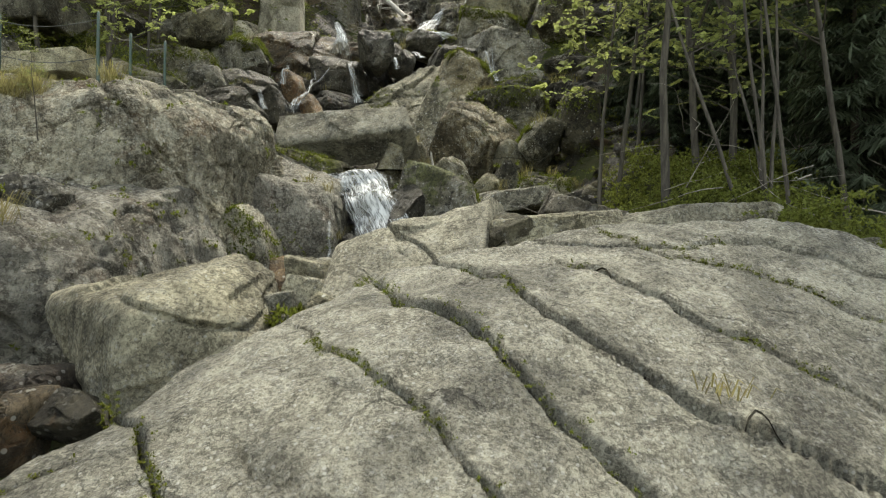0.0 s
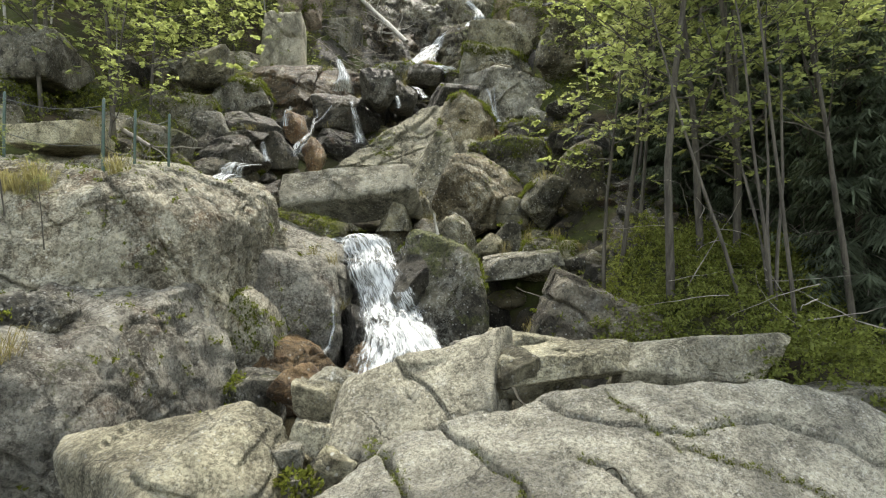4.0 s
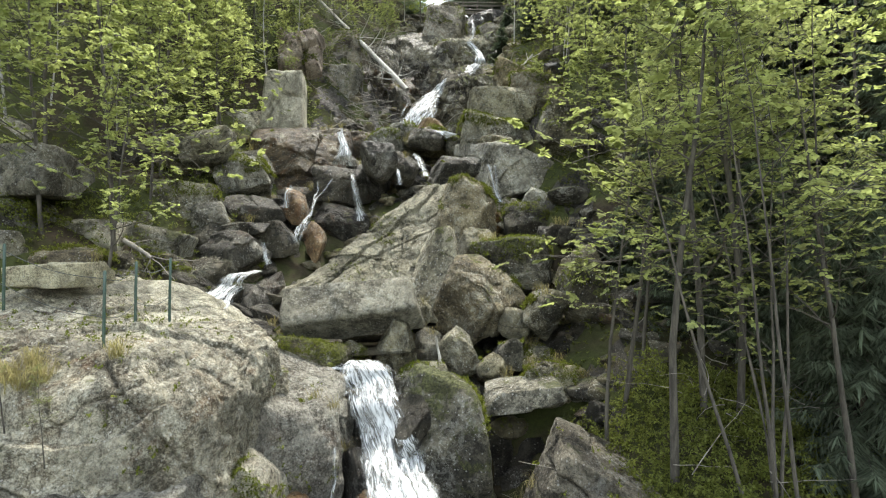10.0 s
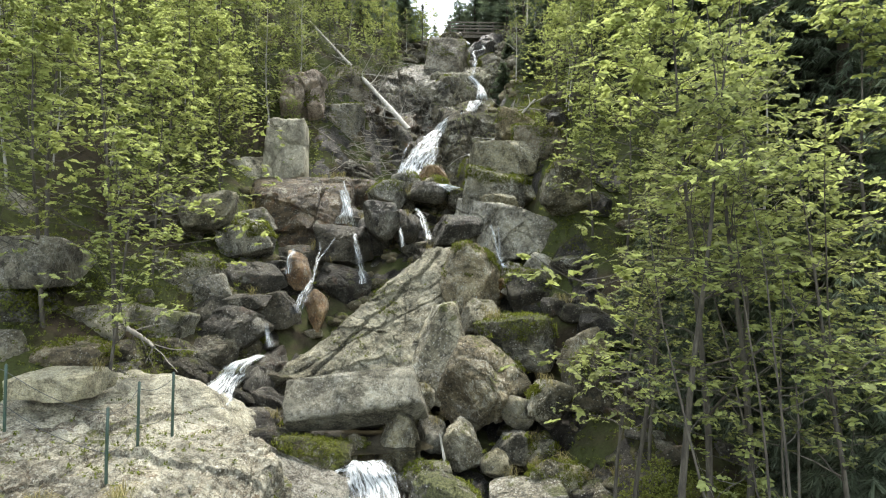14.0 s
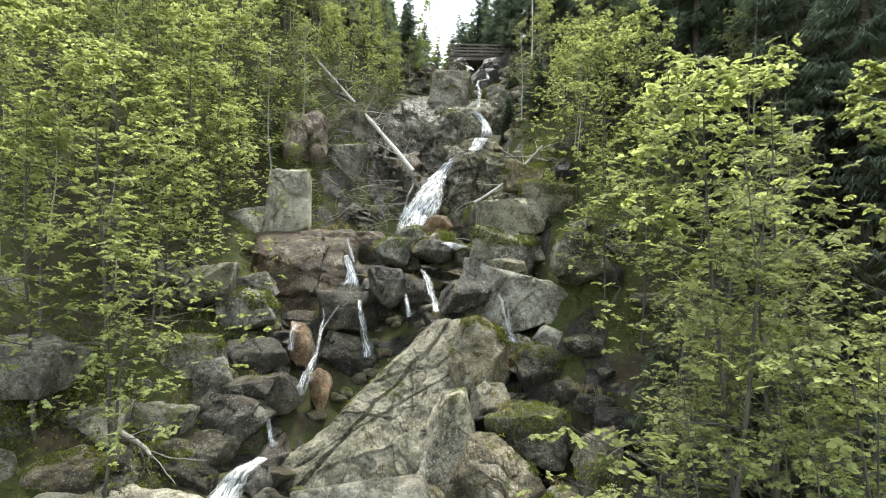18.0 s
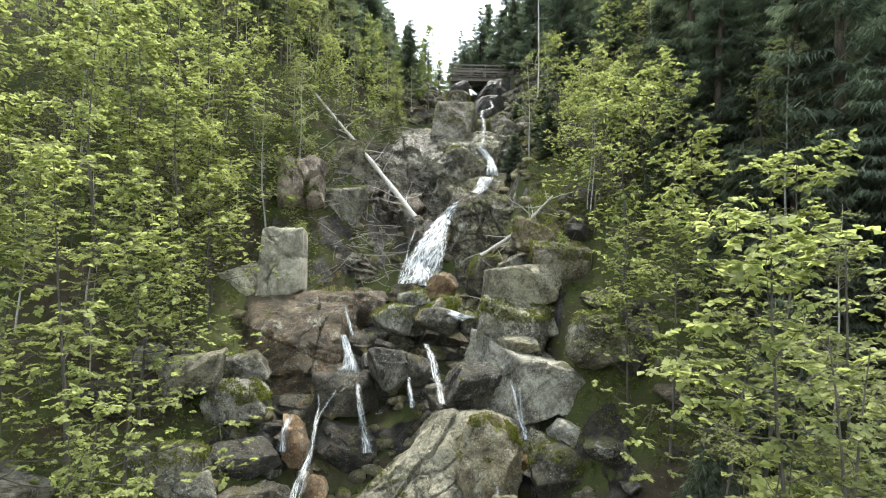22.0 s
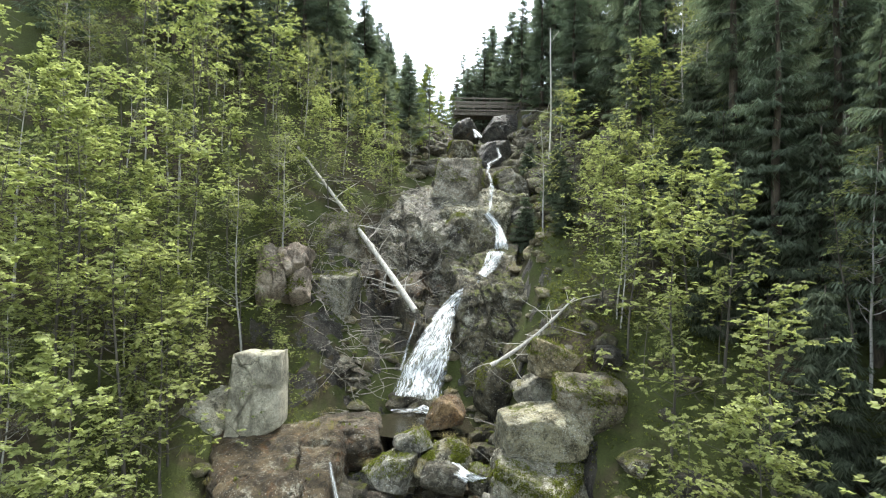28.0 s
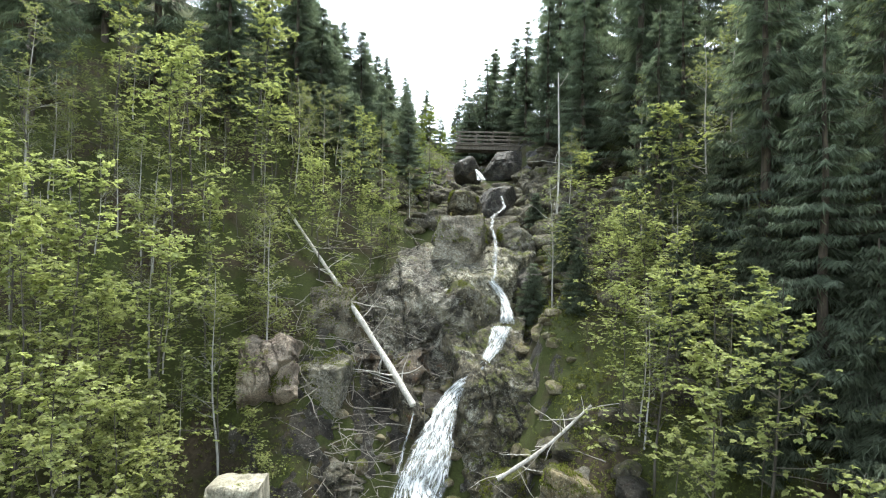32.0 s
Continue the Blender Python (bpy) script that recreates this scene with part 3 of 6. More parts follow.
def crag(name, corners, bulge, mat, seed, cells, stretch, label, thick=1.2, step=0.055, ragged=0.07, soft=0.6, n=70):
    """A jointed rock face between four corners (lower left, lower right, upper right, upper left)."""
    rng = np.random.default_rng(seed)
    bl, br, tr, tl = (np.array(c, float) for c in corners)
    g = np.linspace(0, 1, n)
    U, V = np.meshgrid(g, g)
    u, v = U.ravel(), V.ravel()
    q = np.stack([u * 3, v * 3, np.full(len(u), seed * 1.7)], -1)
    wide, tall = np.linalg.norm(br - bl), np.linalg.norm(tl - bl)
    torn = ragged * np.stack([fbm(q, 1.3, 4, seed), fbm(q, 1.3, 4, seed + 20)], -1)
    uu, vv = u + torn[:, 0], v + torn[:, 1]
    p = bl + (br - bl) * uu[:, None] + (tl - bl) * vv[:, None] + (tr - br - tl + bl) * (uu * vv)[:, None]
    out = np.cross(br - bl, tl - bl)
    out /= np.linalg.norm(out)
    # joint blocks: each stands off its neighbours and tilts; the joints are open
    at = rng.uniform(0, 1, (cells, 2))
    w = np.stack([u, v], -1) + 0.05 * np.stack([fbm(q, 2.2, 3, seed + 3), fbm(q, 2.2, 3, seed + 4)], -1)
    away = np.sqrt((((w[:, None] - at[None]) * stretch) ** 2).sum(-1))
    cell = away.argmin(1)
    two = np.sort(away, 1)[:, :2]
    joint = np.exp(-((two[:, 1] - two[:, 0]) / 0.035) ** 2)
    size = min(wide, tall)
    tilt = rng.normal(size=(cells, 2)) * 0.35
    off = step * size * rng.normal(size=cells)[cell] + 4.5 * step * size * ((w - at[cell]) * tilt[cell]).sum(1) - 0.05 * size * joint
    off += 0.045 * size * fbm(q, 1.5, 5, seed + 9, 0.6)
    rim = np.maximum(np.abs(2 * u - 1), np.abs(2 * v - 1))
    off += bulge * (1 - (2 * u - 1) ** 2) * (1 - (2 * v - 1) ** 2) - thick * soft * rim ** (9 if soft > 0.3 else 24)
    front = p + out * off[:, None]
    back = p - out * thick
    f = grid_faces(n, n)
    loop = np.concatenate([np.arange(n), np.arange(1, n) * n + n - 1, (n - 1) * n + np.arange(n - 2, -1, -1), np.arange(n - 2, 0, -1) * n])
    nxt = np.roll(loop, -1)
    k = n * n
    sides = np.stack([loop, loop + k, nxt + k, nxt], -1)
    ob = new(name, mesh_of(name, np.concatenate([front, back]), np.concatenate([f, f[:, ::-1] + k, sides]), mat, sharp=35))
    mid = p.mean(0)
    PLACED.append((mid[0], mid[1], wide / 2, thick / 2))
    rng = np.random.default_rng(seed + 1)
    low = np.argsort(off + 0.4 * size * fbm(q, 2.0, 2, seed + 40))[: len(off) // 6]
    low = low[rim[low] < 0.85]
    if soft < 0.3:
        return tagged(ob, label, "boulder")
    mv, mf = leaf_cloud(rng, front[rng.choice(low, 260)], 8, 0.05, 0.06, 0.9)
    part("moss", mesh_of("moss", mv, mf, M_mosstuft, smooth=False), ob, "green moss in the joints")
    return tagged(ob, label, "rock face")


# ---- the lie of the land ----
def centre_x(y):
    return np.interp(y, [-20, 0, 6, 11, 15, 22, 28, 33, 36, 46, 59, 110], [0, -1, -1.2, -1, -1.5, -1.5, -1, 0.2, 2, 3, 3, 3])


def land(x, y):
    """The ground's height: a steep gully between two wooded slopes."""
    x, y = np.asarray(x, float), np.asarray(y, float)
    bed = np.interp(y, [-200, -20, 0, 3, 6, 9, 10.4, 11.4, 12.2, 13.5, 15.5, 17.5, 19, 21, 23, 26, 28, 30, 32.5, 35, 38, 46, 52, 59, 70, 110, 600],
                    [-40, -3, 0.2, 0.6, 0.7, 0.9, 1.0, 2.2, 3.2, 3.5, 3.9, 5.2, 6.2, 7.2, 8.6, 9.9, 10.5, 12.2, 14.5, 16.5, 19.0, 23.5, 26, 29, 32, 38, 60])
    left = np.interp(y, [-20, 3, 6, 9.5, 12, 16, 20, 25, 27, 30, 36, 46, 60, 110, 600], [-2, 1.5, 2.5, 4.3, 5.4, 6.8, 8.4, 10.7, 11.8, 15.0, 20.2, 27, 34, 45, 70])
    right = np.interp(y, [-20, 0, 5, 7.5, 10, 13, 17, 22, 28, 35, 46, 60, 110, 600], [-2, 0.9, 2.15, 3.2, 4.0, 5.0, 7.6, 11.2, 14.8, 18.8, 25, 32, 43, 70])
    lslope = np.interp(y, [0, 8, 12, 24, 40, 110], [0.35, 0.45, 0.6, 0.75, 0.7, 0.3])
    rslope = np.interp(y, [0, 8, 13, 18, 25, 60, 110], [-0.22, -0.2, 0.05, 0.4, 0.55, 0.5, 0.2])
    c = centre_x(y)
    l0, l1, r0, r1 = c - 1.6, np.minimum(-6, c - 6), c + 1.6, np.maximum(3.5, c + 3)
    u = np.clip((l0 - x) / (l0 - l1), 0, 1) ** np.interp(y, [20, 36], [1.0, 1.6])
    v = np.clip((x - r0) / (r1 - r0), 0, 1) ** np.interp(y, [8, 11, 24, 30], [1.0, 2.2, 2.2, 1.0])
    out_l = 30 * np.tanh(np.maximum(l1 - x, 0) / 30)
    out_r = 30 * np.tanh(np.maximum(x - r1, 0) / 30)
    return bed + u * (left - bed) + v * (right - bed) + lslope * out_l + np.where(rslope < 0, np.maximum(rslope * out_r, -1.0), rslope * out_r)


def height(x, y):
    x, y = np.atleast_1d(np.asarray(x, float)), np.atleast_1d(np.asarray(y, float))
    p = np.stack([x, y, np.zeros_like(x)], -1)
    return land(x, y) + 0.28 * fbm(p, 0.55, 5, 5) + 0.07 * fbm(p, 3.1, 3, 15) + 0.6 * fbm(p, 0.09, 2, 9)


def spread(inner, step, outer, grow=1.12):
    xs, s = list(np.arange(inner[0], inner[1] + step / 2, step)), step
    while xs[-1] < outer[1]:
        s *= grow
        xs.append(xs[-1] + s)
    s = step
    while xs[0] > outer[0]:
        s *= grow
        xs.insert(0, xs[0] - s)
    return np.array(xs)


gx, gy = spread((-16, 14), 0.22, (-900, 900)), spread((-2, 62), 0.24, (-500, 1500))
X, Y = np.meshgrid(gx, gy)
Z = height(X.ravel(), Y.ravel())
ground = new("ground", mesh_of("ground", np.stack([X.ravel(), Y.ravel(), Z], -1), grid_faces(len(gy), len(gx)), M_ground))
tagged(ground, "brown mossy forest floor of a steep gully", "ground", kind="structure")


# ---- the foreground slab ----
CRACKS = (
    (0.15, 0.055, 0.05, ((-0.95, 3.6), (-0.78, 3.34), (-0.46, 2.86), (-0.19, 2.59), (-0.01, 2.32), (0.16, 2.12), (0.4, 1.8))),
    (0.26, 0.10, 0.09, ((-0.65, 4.62), (-0.15, 3.39), (0.14, 3.03), (0.36, 2.74), (0.55, 2.48), (0.74, 2.31), (0.89, 2.19), (1.2, 1.9))),
    (0.20, 0.07, 0.09, ((-0.06, 4.48), (0.31, 3.7), (0.54, 3.16), (0.75, 2.88), (0.94, 2.69), (1.16, 2.54), (1.48, 2.46), (1.68, 2.4), (2.4, 2.2))),
    (0.13, 0.05, 0.07, ((0.8, 3.8), (1.08, 3.5), (1.3, 3.19), (1.55, 3.06), (1.82, 2.92), (2.15, 2.8), (2.9, 2.6))),
    (0.10, 0.04, 0.05, ((1.21, 4.48), (1.48, 3.83), (1.77, 3.65), (2.12, 3.63), (2.4, 3.52), (3.0, 3.3))),
    (0.18, 0.06, 0.04, ((-2.04, 3.51), (-1.43, 2.69), (-1.15, 2.34), (-1.02, 2.15), (-0.85, 1.8))),
    (0.16, 0.07, 0.06, ((0.39, 5.19), (0.82, 4.27), (1.26, 4.07), (1.6, 3.92), (2.19, 4.1), (2.73, 3.89), (3.4, 3.7))),
    (0.10, 0.04, 0.03, ((-1.95, 2.3), (-1.76, 2.48), (-1.61, 2.55))),
    (0.07, 0.03, 0.03, ((0.62, 2.92), (0.95, 2.66), (1.26, 2.49), (1.57, 2.41), (1.74, 2.35))),
    (0.06, 0.025, 0.02, ((-0.85, 2.44), (-0.69, 2.24), (-0.57, 2.11))),
    (0.05, 0.02, 0.02, ((-1.28, 2.55), (-1.02, 2.59), (-0.78, 2.63), (-0.58, 2.64))),
)


def slab_height(x, y):
    near = np.maximum(1.7 - y, 0)
    x, y = np.asarray(x, float), np.maximum(y, 1.7)
    z = -0.35 * near + 0.0282 - 0.3461 * x + 0.9973 * y - 0.0748 * x * x + 0.1442 * x * y - 0.0981 * y * y
    p = np.stack([x, y, np.zeros_like(x)], -1)
    wob = 0.05 * fbm(p, 2.2, 3, 31)
    xs, ys = x + wob, y + 0.6 * wob
    for depth, width, step, line in CRACKS:
        best, side, along = np.full(len(x), 9.0), np.zeros(len(x)), np.zeros(len(x))
        for (ax, ay), (bx, by) in zip(line, line[1:]):
            dx, dy = bx - ax, by - ay
            t = np.clip(((xs - ax) * dx + (ys - ay) * dy) / (dx * dx + dy * dy), 0, 1)
            ex, ey = xs - ax - t * dx, ys - ay - t * dy
            e = np.hypot(ex, ey)
            closer = e < best
            best = np.where(closer, e, best)
            side = np.where(closer, np.sign(dx * ey - dy * ex), side)
        width_here = 0.15 * width * (1 + 0.6 * lattice(p * 3.1, 77))
        z = z - depth * np.exp(-(best / width_here) ** 2) + 0.2 * step * side * np.exp(-best / 0.16) * (1 - np.exp(-best / 0.015))
    z += 0.05 * fbm(p, 1.3, 3, 3) + 0.02 * fbm(p, 6.0, 3, 4) + 0.006 * fbm(p, 30.0, 2, 6)
    return z


def foreground_slab():
    xs, ys = np.concatenate([np.arange(-3.6, -2.5, 0.05), np.arange(-2.5, 3.6, 0.016), np.arange(3.6, 5.4, 0.05)]), np.concatenate([np.arange(-2.2, 1.5, 0.06), np.arange(1.5, 5.3, 0.016)])
    SX, SY = np.meshgrid(xs, ys)
    x, y = SX.ravel(), SY.ravel()
    p = np.stack([x, y, np.zeros_like(x)], -1)
    z = slab_height(x, y)
    # the outline: rounded off and dropping to the ground all round
    wob = 0.22 * fbm(p, 1.1, 3, 13)
    back = 4.75 + 0.12 * np.minimum(x, 1.5) - 0.2 * np.maximum(x - 1.6, 0) + wob
    left = np.interp(y, [-2, 2.0, 2.5, 3.5, 4.4, 6], [-3.2, -2.35, -2.25, -1.75, -0.75, -0.2]) + 0.6 * wob
    edge = np.minimum(np.minimum(back - y, x - left), np.minimum(5.0 - x, y + 2.0) + 0.3)
    z = z - 0.5 * np.maximum(0.28 - edge, 0) ** 2 / 0.12 - 6.0 * np.maximum(-edge, 0)
    z = np.maximum(z, land(x, y) - 0.8)
    ob = new("rock_slab", mesh_of("rock_slab", np.stack([x, y, z], -1), grid_faces(len(ys), len(xs)), M_slab))
    tagged(ob, "broad pale granite slab split by long mossy cracks", "rock")
    # moss and grit lodged in the cracks
    rng = np.random.default_rng(14)
    for k, (depth, width, step, line) in enumerate(CRACKS[:8]):
        pts = []
        for (ax, ay), (bx, by) in zip(line, line[1:]):
            m = int(190 * math.hypot(bx - ax, by - ay)) + 1
            t = rng.uniform(0, 1, m)
            pts.append(np.stack([ax + (bx - ax) * t, ay + (by - ay) * t], -1))
        q = np.concatenate(pts) + rng.normal(size=(sum(map(len, pts)), 2)) * width * 0.16
        soil = []
        for (ax, ay), (bx, by) in zip(line, line[1:]):
            m = max(3, int(40 * math.hypot(bx - ax, by - ay)))
            t = np.linspace(0, 1, m)
            soil.append(np.stack([ax + (bx - ax) * t, ay + (by - ay) * t, 0 * t], -1))
        mid = np.concatenate(soil)
        wob = 0.05 * fbm(mid, 2.2, 3, 31)
        mid[:, 0] -= wob
        mid[:, 1] -= 0.6 * wob
        side = np.gradient(mid, axis=0)
        side = np.stack([-side[:, 1], side[:, 0]], -1) / (np.linalg.norm(side, axis=1)[:, None] + 1e-9)
        half = 0.16 * width * (1 + 0.5 * lattice(mid * 5.3, 9))
        bottom = slab_height(mid[:, 0], mid[:, 1]) + 0.25 * depth
        rim = [np.column_stack([mid[:, :2] + side * (half * s)[:, None], bottom + 0.015 * abs(s)]) for s in (-1, -0.4, 0.4, 1)]
        part("crack_soil", mesh_of("crack_soil", np.stack(rim, 1).reshape(-1, 3), grid_faces(len(mid), 4), M_soil), ob, "dark damp soil in the crack")
        w2 = 0.05 * fbm(np.column_stack([q, np.zeros(len(q))]), 2.2, 3, 31)
        q = q - np.stack([w2, 0.6 * w2], -1)
        q = q[lattice(np.stack([q[:, 0] * 2.3, q[:, 1] * 2.3, np.zeros(len(q)) + k], -1), 5) > (-0.6 if k in (1, 5) else 0.0)]
        if len(q) > 4:
            v, f = leaf_cloud(rng, np.stack([q[:, 0], q[:, 1], slab_height(q[:, 0], q[:, 1]) + 0.01], -1), 9, 0.014, 0.016, 0.9)
            part("moss", mesh_of("moss", v, f, M_mosstuft, smooth=False), ob, "green moss in the cracks")


foreground_slab()

# ---- big rocks of known shape ----
def block(name, x, y, z, w, d, h, mat, seed, turn, label, rough=0.02, lean=(0, 0), n=9, cuts=4):
    """A flat-sided block: like a boulder, but square, turned and leaning."""
    v, f = rock_shape(w, d, h, seed, n, 0, cuts, 6, rough, 8, 0.02)
    ob = new(name, mesh_of(name, v, f, mat, sharp=30))
    ob.matrix_world = pose(x, y, z, lean[0], lean[1], turn)
    PLACED.append((x, y, w / 2, d / 2))
    return tagged(ob, label, "boulder")


hewn("cliff_rock", (-6.0, 9.2, 2.6), ((0.08, -0.97, 0.22, -3.3, 7.45, 4.4), (0.0, -0.55, 0.83, -4.5, 7.85, 4.95), (0.05, -0.06, 1, -5, 8.5, 5.1), (0.55, -0.35, 0.75, -3.6, 8.6, 4.85), (0.95, -0.1, -0.05, -3.15, 8.2, 3.7), (0.6, -0.75, 0.1, -3.3, 7.75, 3.6),
     (0.5, -0.6, -0.5, -3.2, 7.2, 2.5), (0.6, 0.7, 0.3, -3.2, 10.3, 4.8), (0, 0, -1, -6, 9, -1), (-1, 0, 0, -13, 9, 3), (0, 1, 0, -6, 12, 3), (-0.2, -0.8, 0.5, -6.2, 7.3, 4.9)),
     M_cliff, 301, 8, "massive grey cliff boulder with lichen and moss", 34, 0.075, 60, ((0.75, 0.2, 0.62, -4.2, 7.6, 4.5, 0.02, 0.05), (0.9, 0.3, -0.2, -2.95, 7.5, 3.4, 0.025, 0.05), (0.3, 0.1, 0.95, -4.8, 7.2, 3.35, 0.03, 0.05)), 700)
hewn("cliff_rock", (-5.4, 6.4, 1.4), ((0.25, -0.95, 0.15, -4.0, 5.0, 1.5), (0.93, -0.2, 0.3, -3.35, 5.5, 2.2), (0.1, -0.3, 0.95, -4.6, 6.0, 3.15), (0.5, -0.5, 0.7, -3.9, 5.5, 2.75), (0, 0, -1, -5, 6, -0.5), (-1, 0, 0, -8, 6, 1), (0, 1, 0, -5, 8, 1)),
     M_cliff, 302, 7, "lower cliff boulder split from the wall", 30, 0.06, 30, ((0.6, 0.3, 0.75, -4.4, 5.2, 2.2, 0.03, 0.07),), 260)
hewn("rock_dome", (-7.4, 10.4, 3.8), ((0.1, -0.25, 0.96, -6.8, 8.8, 4.97), (0.5, -0.1, 0.85, -4.75, 10.6, 5.15), (0, 0.9, 0.4, -6.5, 12.6, 5.6), (-1, 0, 0.2, -11.5, 10, 4), (0, 0, -1, -7, 10, 2), (0, -1, 0.1, -7, 8.0, 4), (0.9, 0, 0.1, -4.0, 10.5, 4)),
     M_pale, 303, 7, "bare pale rock dome behind the fence", 16, 0.05, 12, ((0.3, -0.95, 0, -6.8, 10.2, 5.3, 0.03, 0.06), (-0.2, -0.98, 0, -6.6, 9.4, 5.1, 0.025, 0.05), (0.8, -0.6, 0, -5.6, 10.6, 5.3, 0.025, 0.05)))
hewn("great_slab", (-1.7, 17.2, 5.6), ((0.0, -0.7, 0.7, -0.77, 15.5, 5.4), (-0.7, 0.1, 0.7, -2.5, 17.0, 6.9), (0.85, -0.5, -0.25, 0.84, 17.5, 6.9), (0, 0.3, 0.95, 0.1, 18.3, 8.65), (0, 1, 0, -1.7, 20.4, 6), (0, 0, -1, -1.7, 17, 3), (-0.9, -0.4, 0.1, -5.5, 14.6, 4.3), (0.1, -0.97, 0.2, -2, 14.9, 4.4), (0.5, -0.2, 0.85, 0.7, 18.0, 8.4)),
     M_sheet, 41, 7, "great pale sloping slab with long diagonal cracks", 30, 0.07, 26, ((-0.75, 0.15, 0.62, -3.2, 15.6, 5.6, 0.025, 0.12), (-0.6, 0.5, 0.62, -2.3, 16.2, 6.2, 0.02, 0.06), (0.5, -0.6, 0.6, -1.2, 16.4, 6.3, 0.015, 0.04), (-0.3, 0.1, 0.95, -1.0, 17.4, 7.4, 0.025, 0.06)), 420)
crag("standing_stone", ((-7.85, 24.1, 10.65), (-6.05, 24.35, 11.65), (-6.1, 24.5, 14.05), (-7.65, 24.4, 14.0)), 0.04, M_blockpale, 63, 4, (1.0, 1.0), "square pale standing block above the cascade", 1.5, 0.012, 0.014, 0.07)
block("flat_block", -2.1, 12.95, 5.12, 3.05, 1.0, 1.1, M_sheet, 305, 3, "long flat block bridging the stream", 0.05, (-38, -8), 9, 3)

# ---- boulders ----
hewn("boulder", (-2.05, 4.6, 1.8), ((-0.25, -0.2, 0.95, -2.1, 4.5, 2.4), (0.5, -0.35, 0.8, -1.5, 4.4, 2.2), (0.3, -0.9, 0.2, -1.8, 4.0, 1.8), (-0.6, -0.75, 0.1, -2.55, 4.2, 1.8), (-0.7, -0.2, -0.6, -2.75, 4.4, 1.6), (0.95, 0, 0.2, -1.28, 4.6, 1.8), (0, 1, 0.3, -2, 5.2, 1.9), (0, 0, -1, -2, 4.5, 1.2), (0.1, -0.6, 0.75, -2.0, 4.15, 2.3)), M_pale, 11, 6, "smooth pale grey boulder at the pool edge", 18, 0.03, 10, ((0.2, -0.3, 0.93, -1.8, 4.2, 2.15, 0.012, 0.04),))
rock(-1.35, 4.75, 2.15, 0.30, 0.26, 0.22, M_pale, 160, 4, -20, 6, 4, "small pale angular stone wedged beside the slab")
rock(-1.19, 5.00, 2.22, 0.42, 0.36, 0.32, M_pale, 161, 4, 15, 6, 4, "small pale angular stone wedged beside the slab")
rock(-0.93, 4.70, 2.12, 0.36, 0.31, 0.27, M_gray, 162, 4, 30, 6, 4, "small pale angular stone wedged beside the slab")
rock(-1.19, 4.50, 2.01, 0.24, 0.20, 0.18, M_brown, 163, 4, -10, 6, 4, "small pale angular stone wedged beside the slab")
rock(-1.34, 5.90, 2.34, 0.50, 0.42, 0.38, M_pale, 164, 4, 12, 6, 4, "small pale angular stone wedged beside the slab")
rock(-0.99, 5.20, 2.22, 0.30, 0.26, 0.22, M_gray, 165, 4, -25, 6, 4, "small pale angular stone wedged beside the slab")
rock(-1.45, 5.23, 1.99, 0.38, 0.33, 0.30, M_pale, 12, 3, 0, 6, 4, "small pale stone wedged behind the slab")
rock(-1.24, 5.91, 2.09, 0.64, 0.51, 0.40, M_pale, 13, 3, 20, 8, 4, "pale angular stone behind the slab")
rock(-1.29, 6.72, 2.29, 0.69, 0.54, 0.41, M_gray, 14, 3, 10, 8, 4, "grey granite boulder on the boulder scree")
rock(-1.92, 7.44, 2.14, 0.73, 0.61, 0.52, M_rust, 15, 3, 0, 6, 4, "orange-stained stone by the pool")
hewn("boulder", (-0.15, 5.5, 2.2), ((-0.205, -0.616, 0.813, 0.25, 5.5, 3.06), (0.95, -0.25, 0.1, 0.4, 5.0, 2.7), (-0.35, 0.25, 0.9, 0.2, 5.55, 3.05), (0, 1, 0, 0, 6.3, 2.2), (0, 0, -1, 0, 5.5, 1.3), (-0.9, -0.2, 0.3, -1.05, 5.1, 2.2), (0.1, -1, 0.1, 0, 4.75, 2)), M_pale, 16, 6, "large grey wedge-shaped boulder behind the slab", 34, 0.03, 14, ((0.8, 0.4, 0.4, -0.2, 5.1, 2.6, 0.015, 0.04),))
rock(0.43, 7.73, 2.36, 1.27, 1.03, 0.64, M_gray, 17, 4, 5, 7, 5, "grey block lying by the plunge pool")
rock(0.97, 6.69, 2.47, 1.28, 0.93, 0.92, M_pale, 18, 4, 12, 8, 5, "pale grey block with a split face")
wedge(-1.48, 6.97, 1.85, 1.08, 0.88, 1.00, M_pale, 19, 4, 0, 3, 5, "pale leaning slab at the pool edge", 0.6, 0.6)
rock(0.73, 5.45, 2.71, 0.93, 0.63, 0.52, M_gray, 20, 3.5, -8, 6, 5, "grey granite boulder on the boulder scree")
rock(1.01, 5.45, 2.77, 1.43, 0.62, 0.43, M_pale, 21, 5, -3, 6, 5, "low pale slab layer behind the main slab")
rock(2.43, 5.62, 2.75, 1.86, 0.79, 0.62, M_pale, 22, 5, -8, 5, 5, "broad pale slab layer below the bushes")
rock(3.14, 5.12, 2.46, 1.25, 0.54, 0.50, M_pale, 23, 5, -12, 5, 5, "sloping pale slab edge beside the bushes")
hewn("boulder", (-2.8, 10.6, 2.8), ((0.45, -0.35, 0.82, -2.6, 10.2, 3.82), (0.25, -0.95, 0.1, -2.3, 9.6, 2.5), (0.97, -0.1, 0.1, -1.95, 10, 2.5), (-1, 0, 0, -3.8, 10, 3), (0, 1, 0.2, -2.8, 11.6, 3), (0, 0, -1, -2.8, 10, 0.8), (0.7, -0.7, 0.2, -2.05, 9.75, 2.8)), M_cliff, 24, 6, "pale-topped block with a dark mossy face", 34, 0.05, 16, (), 160)
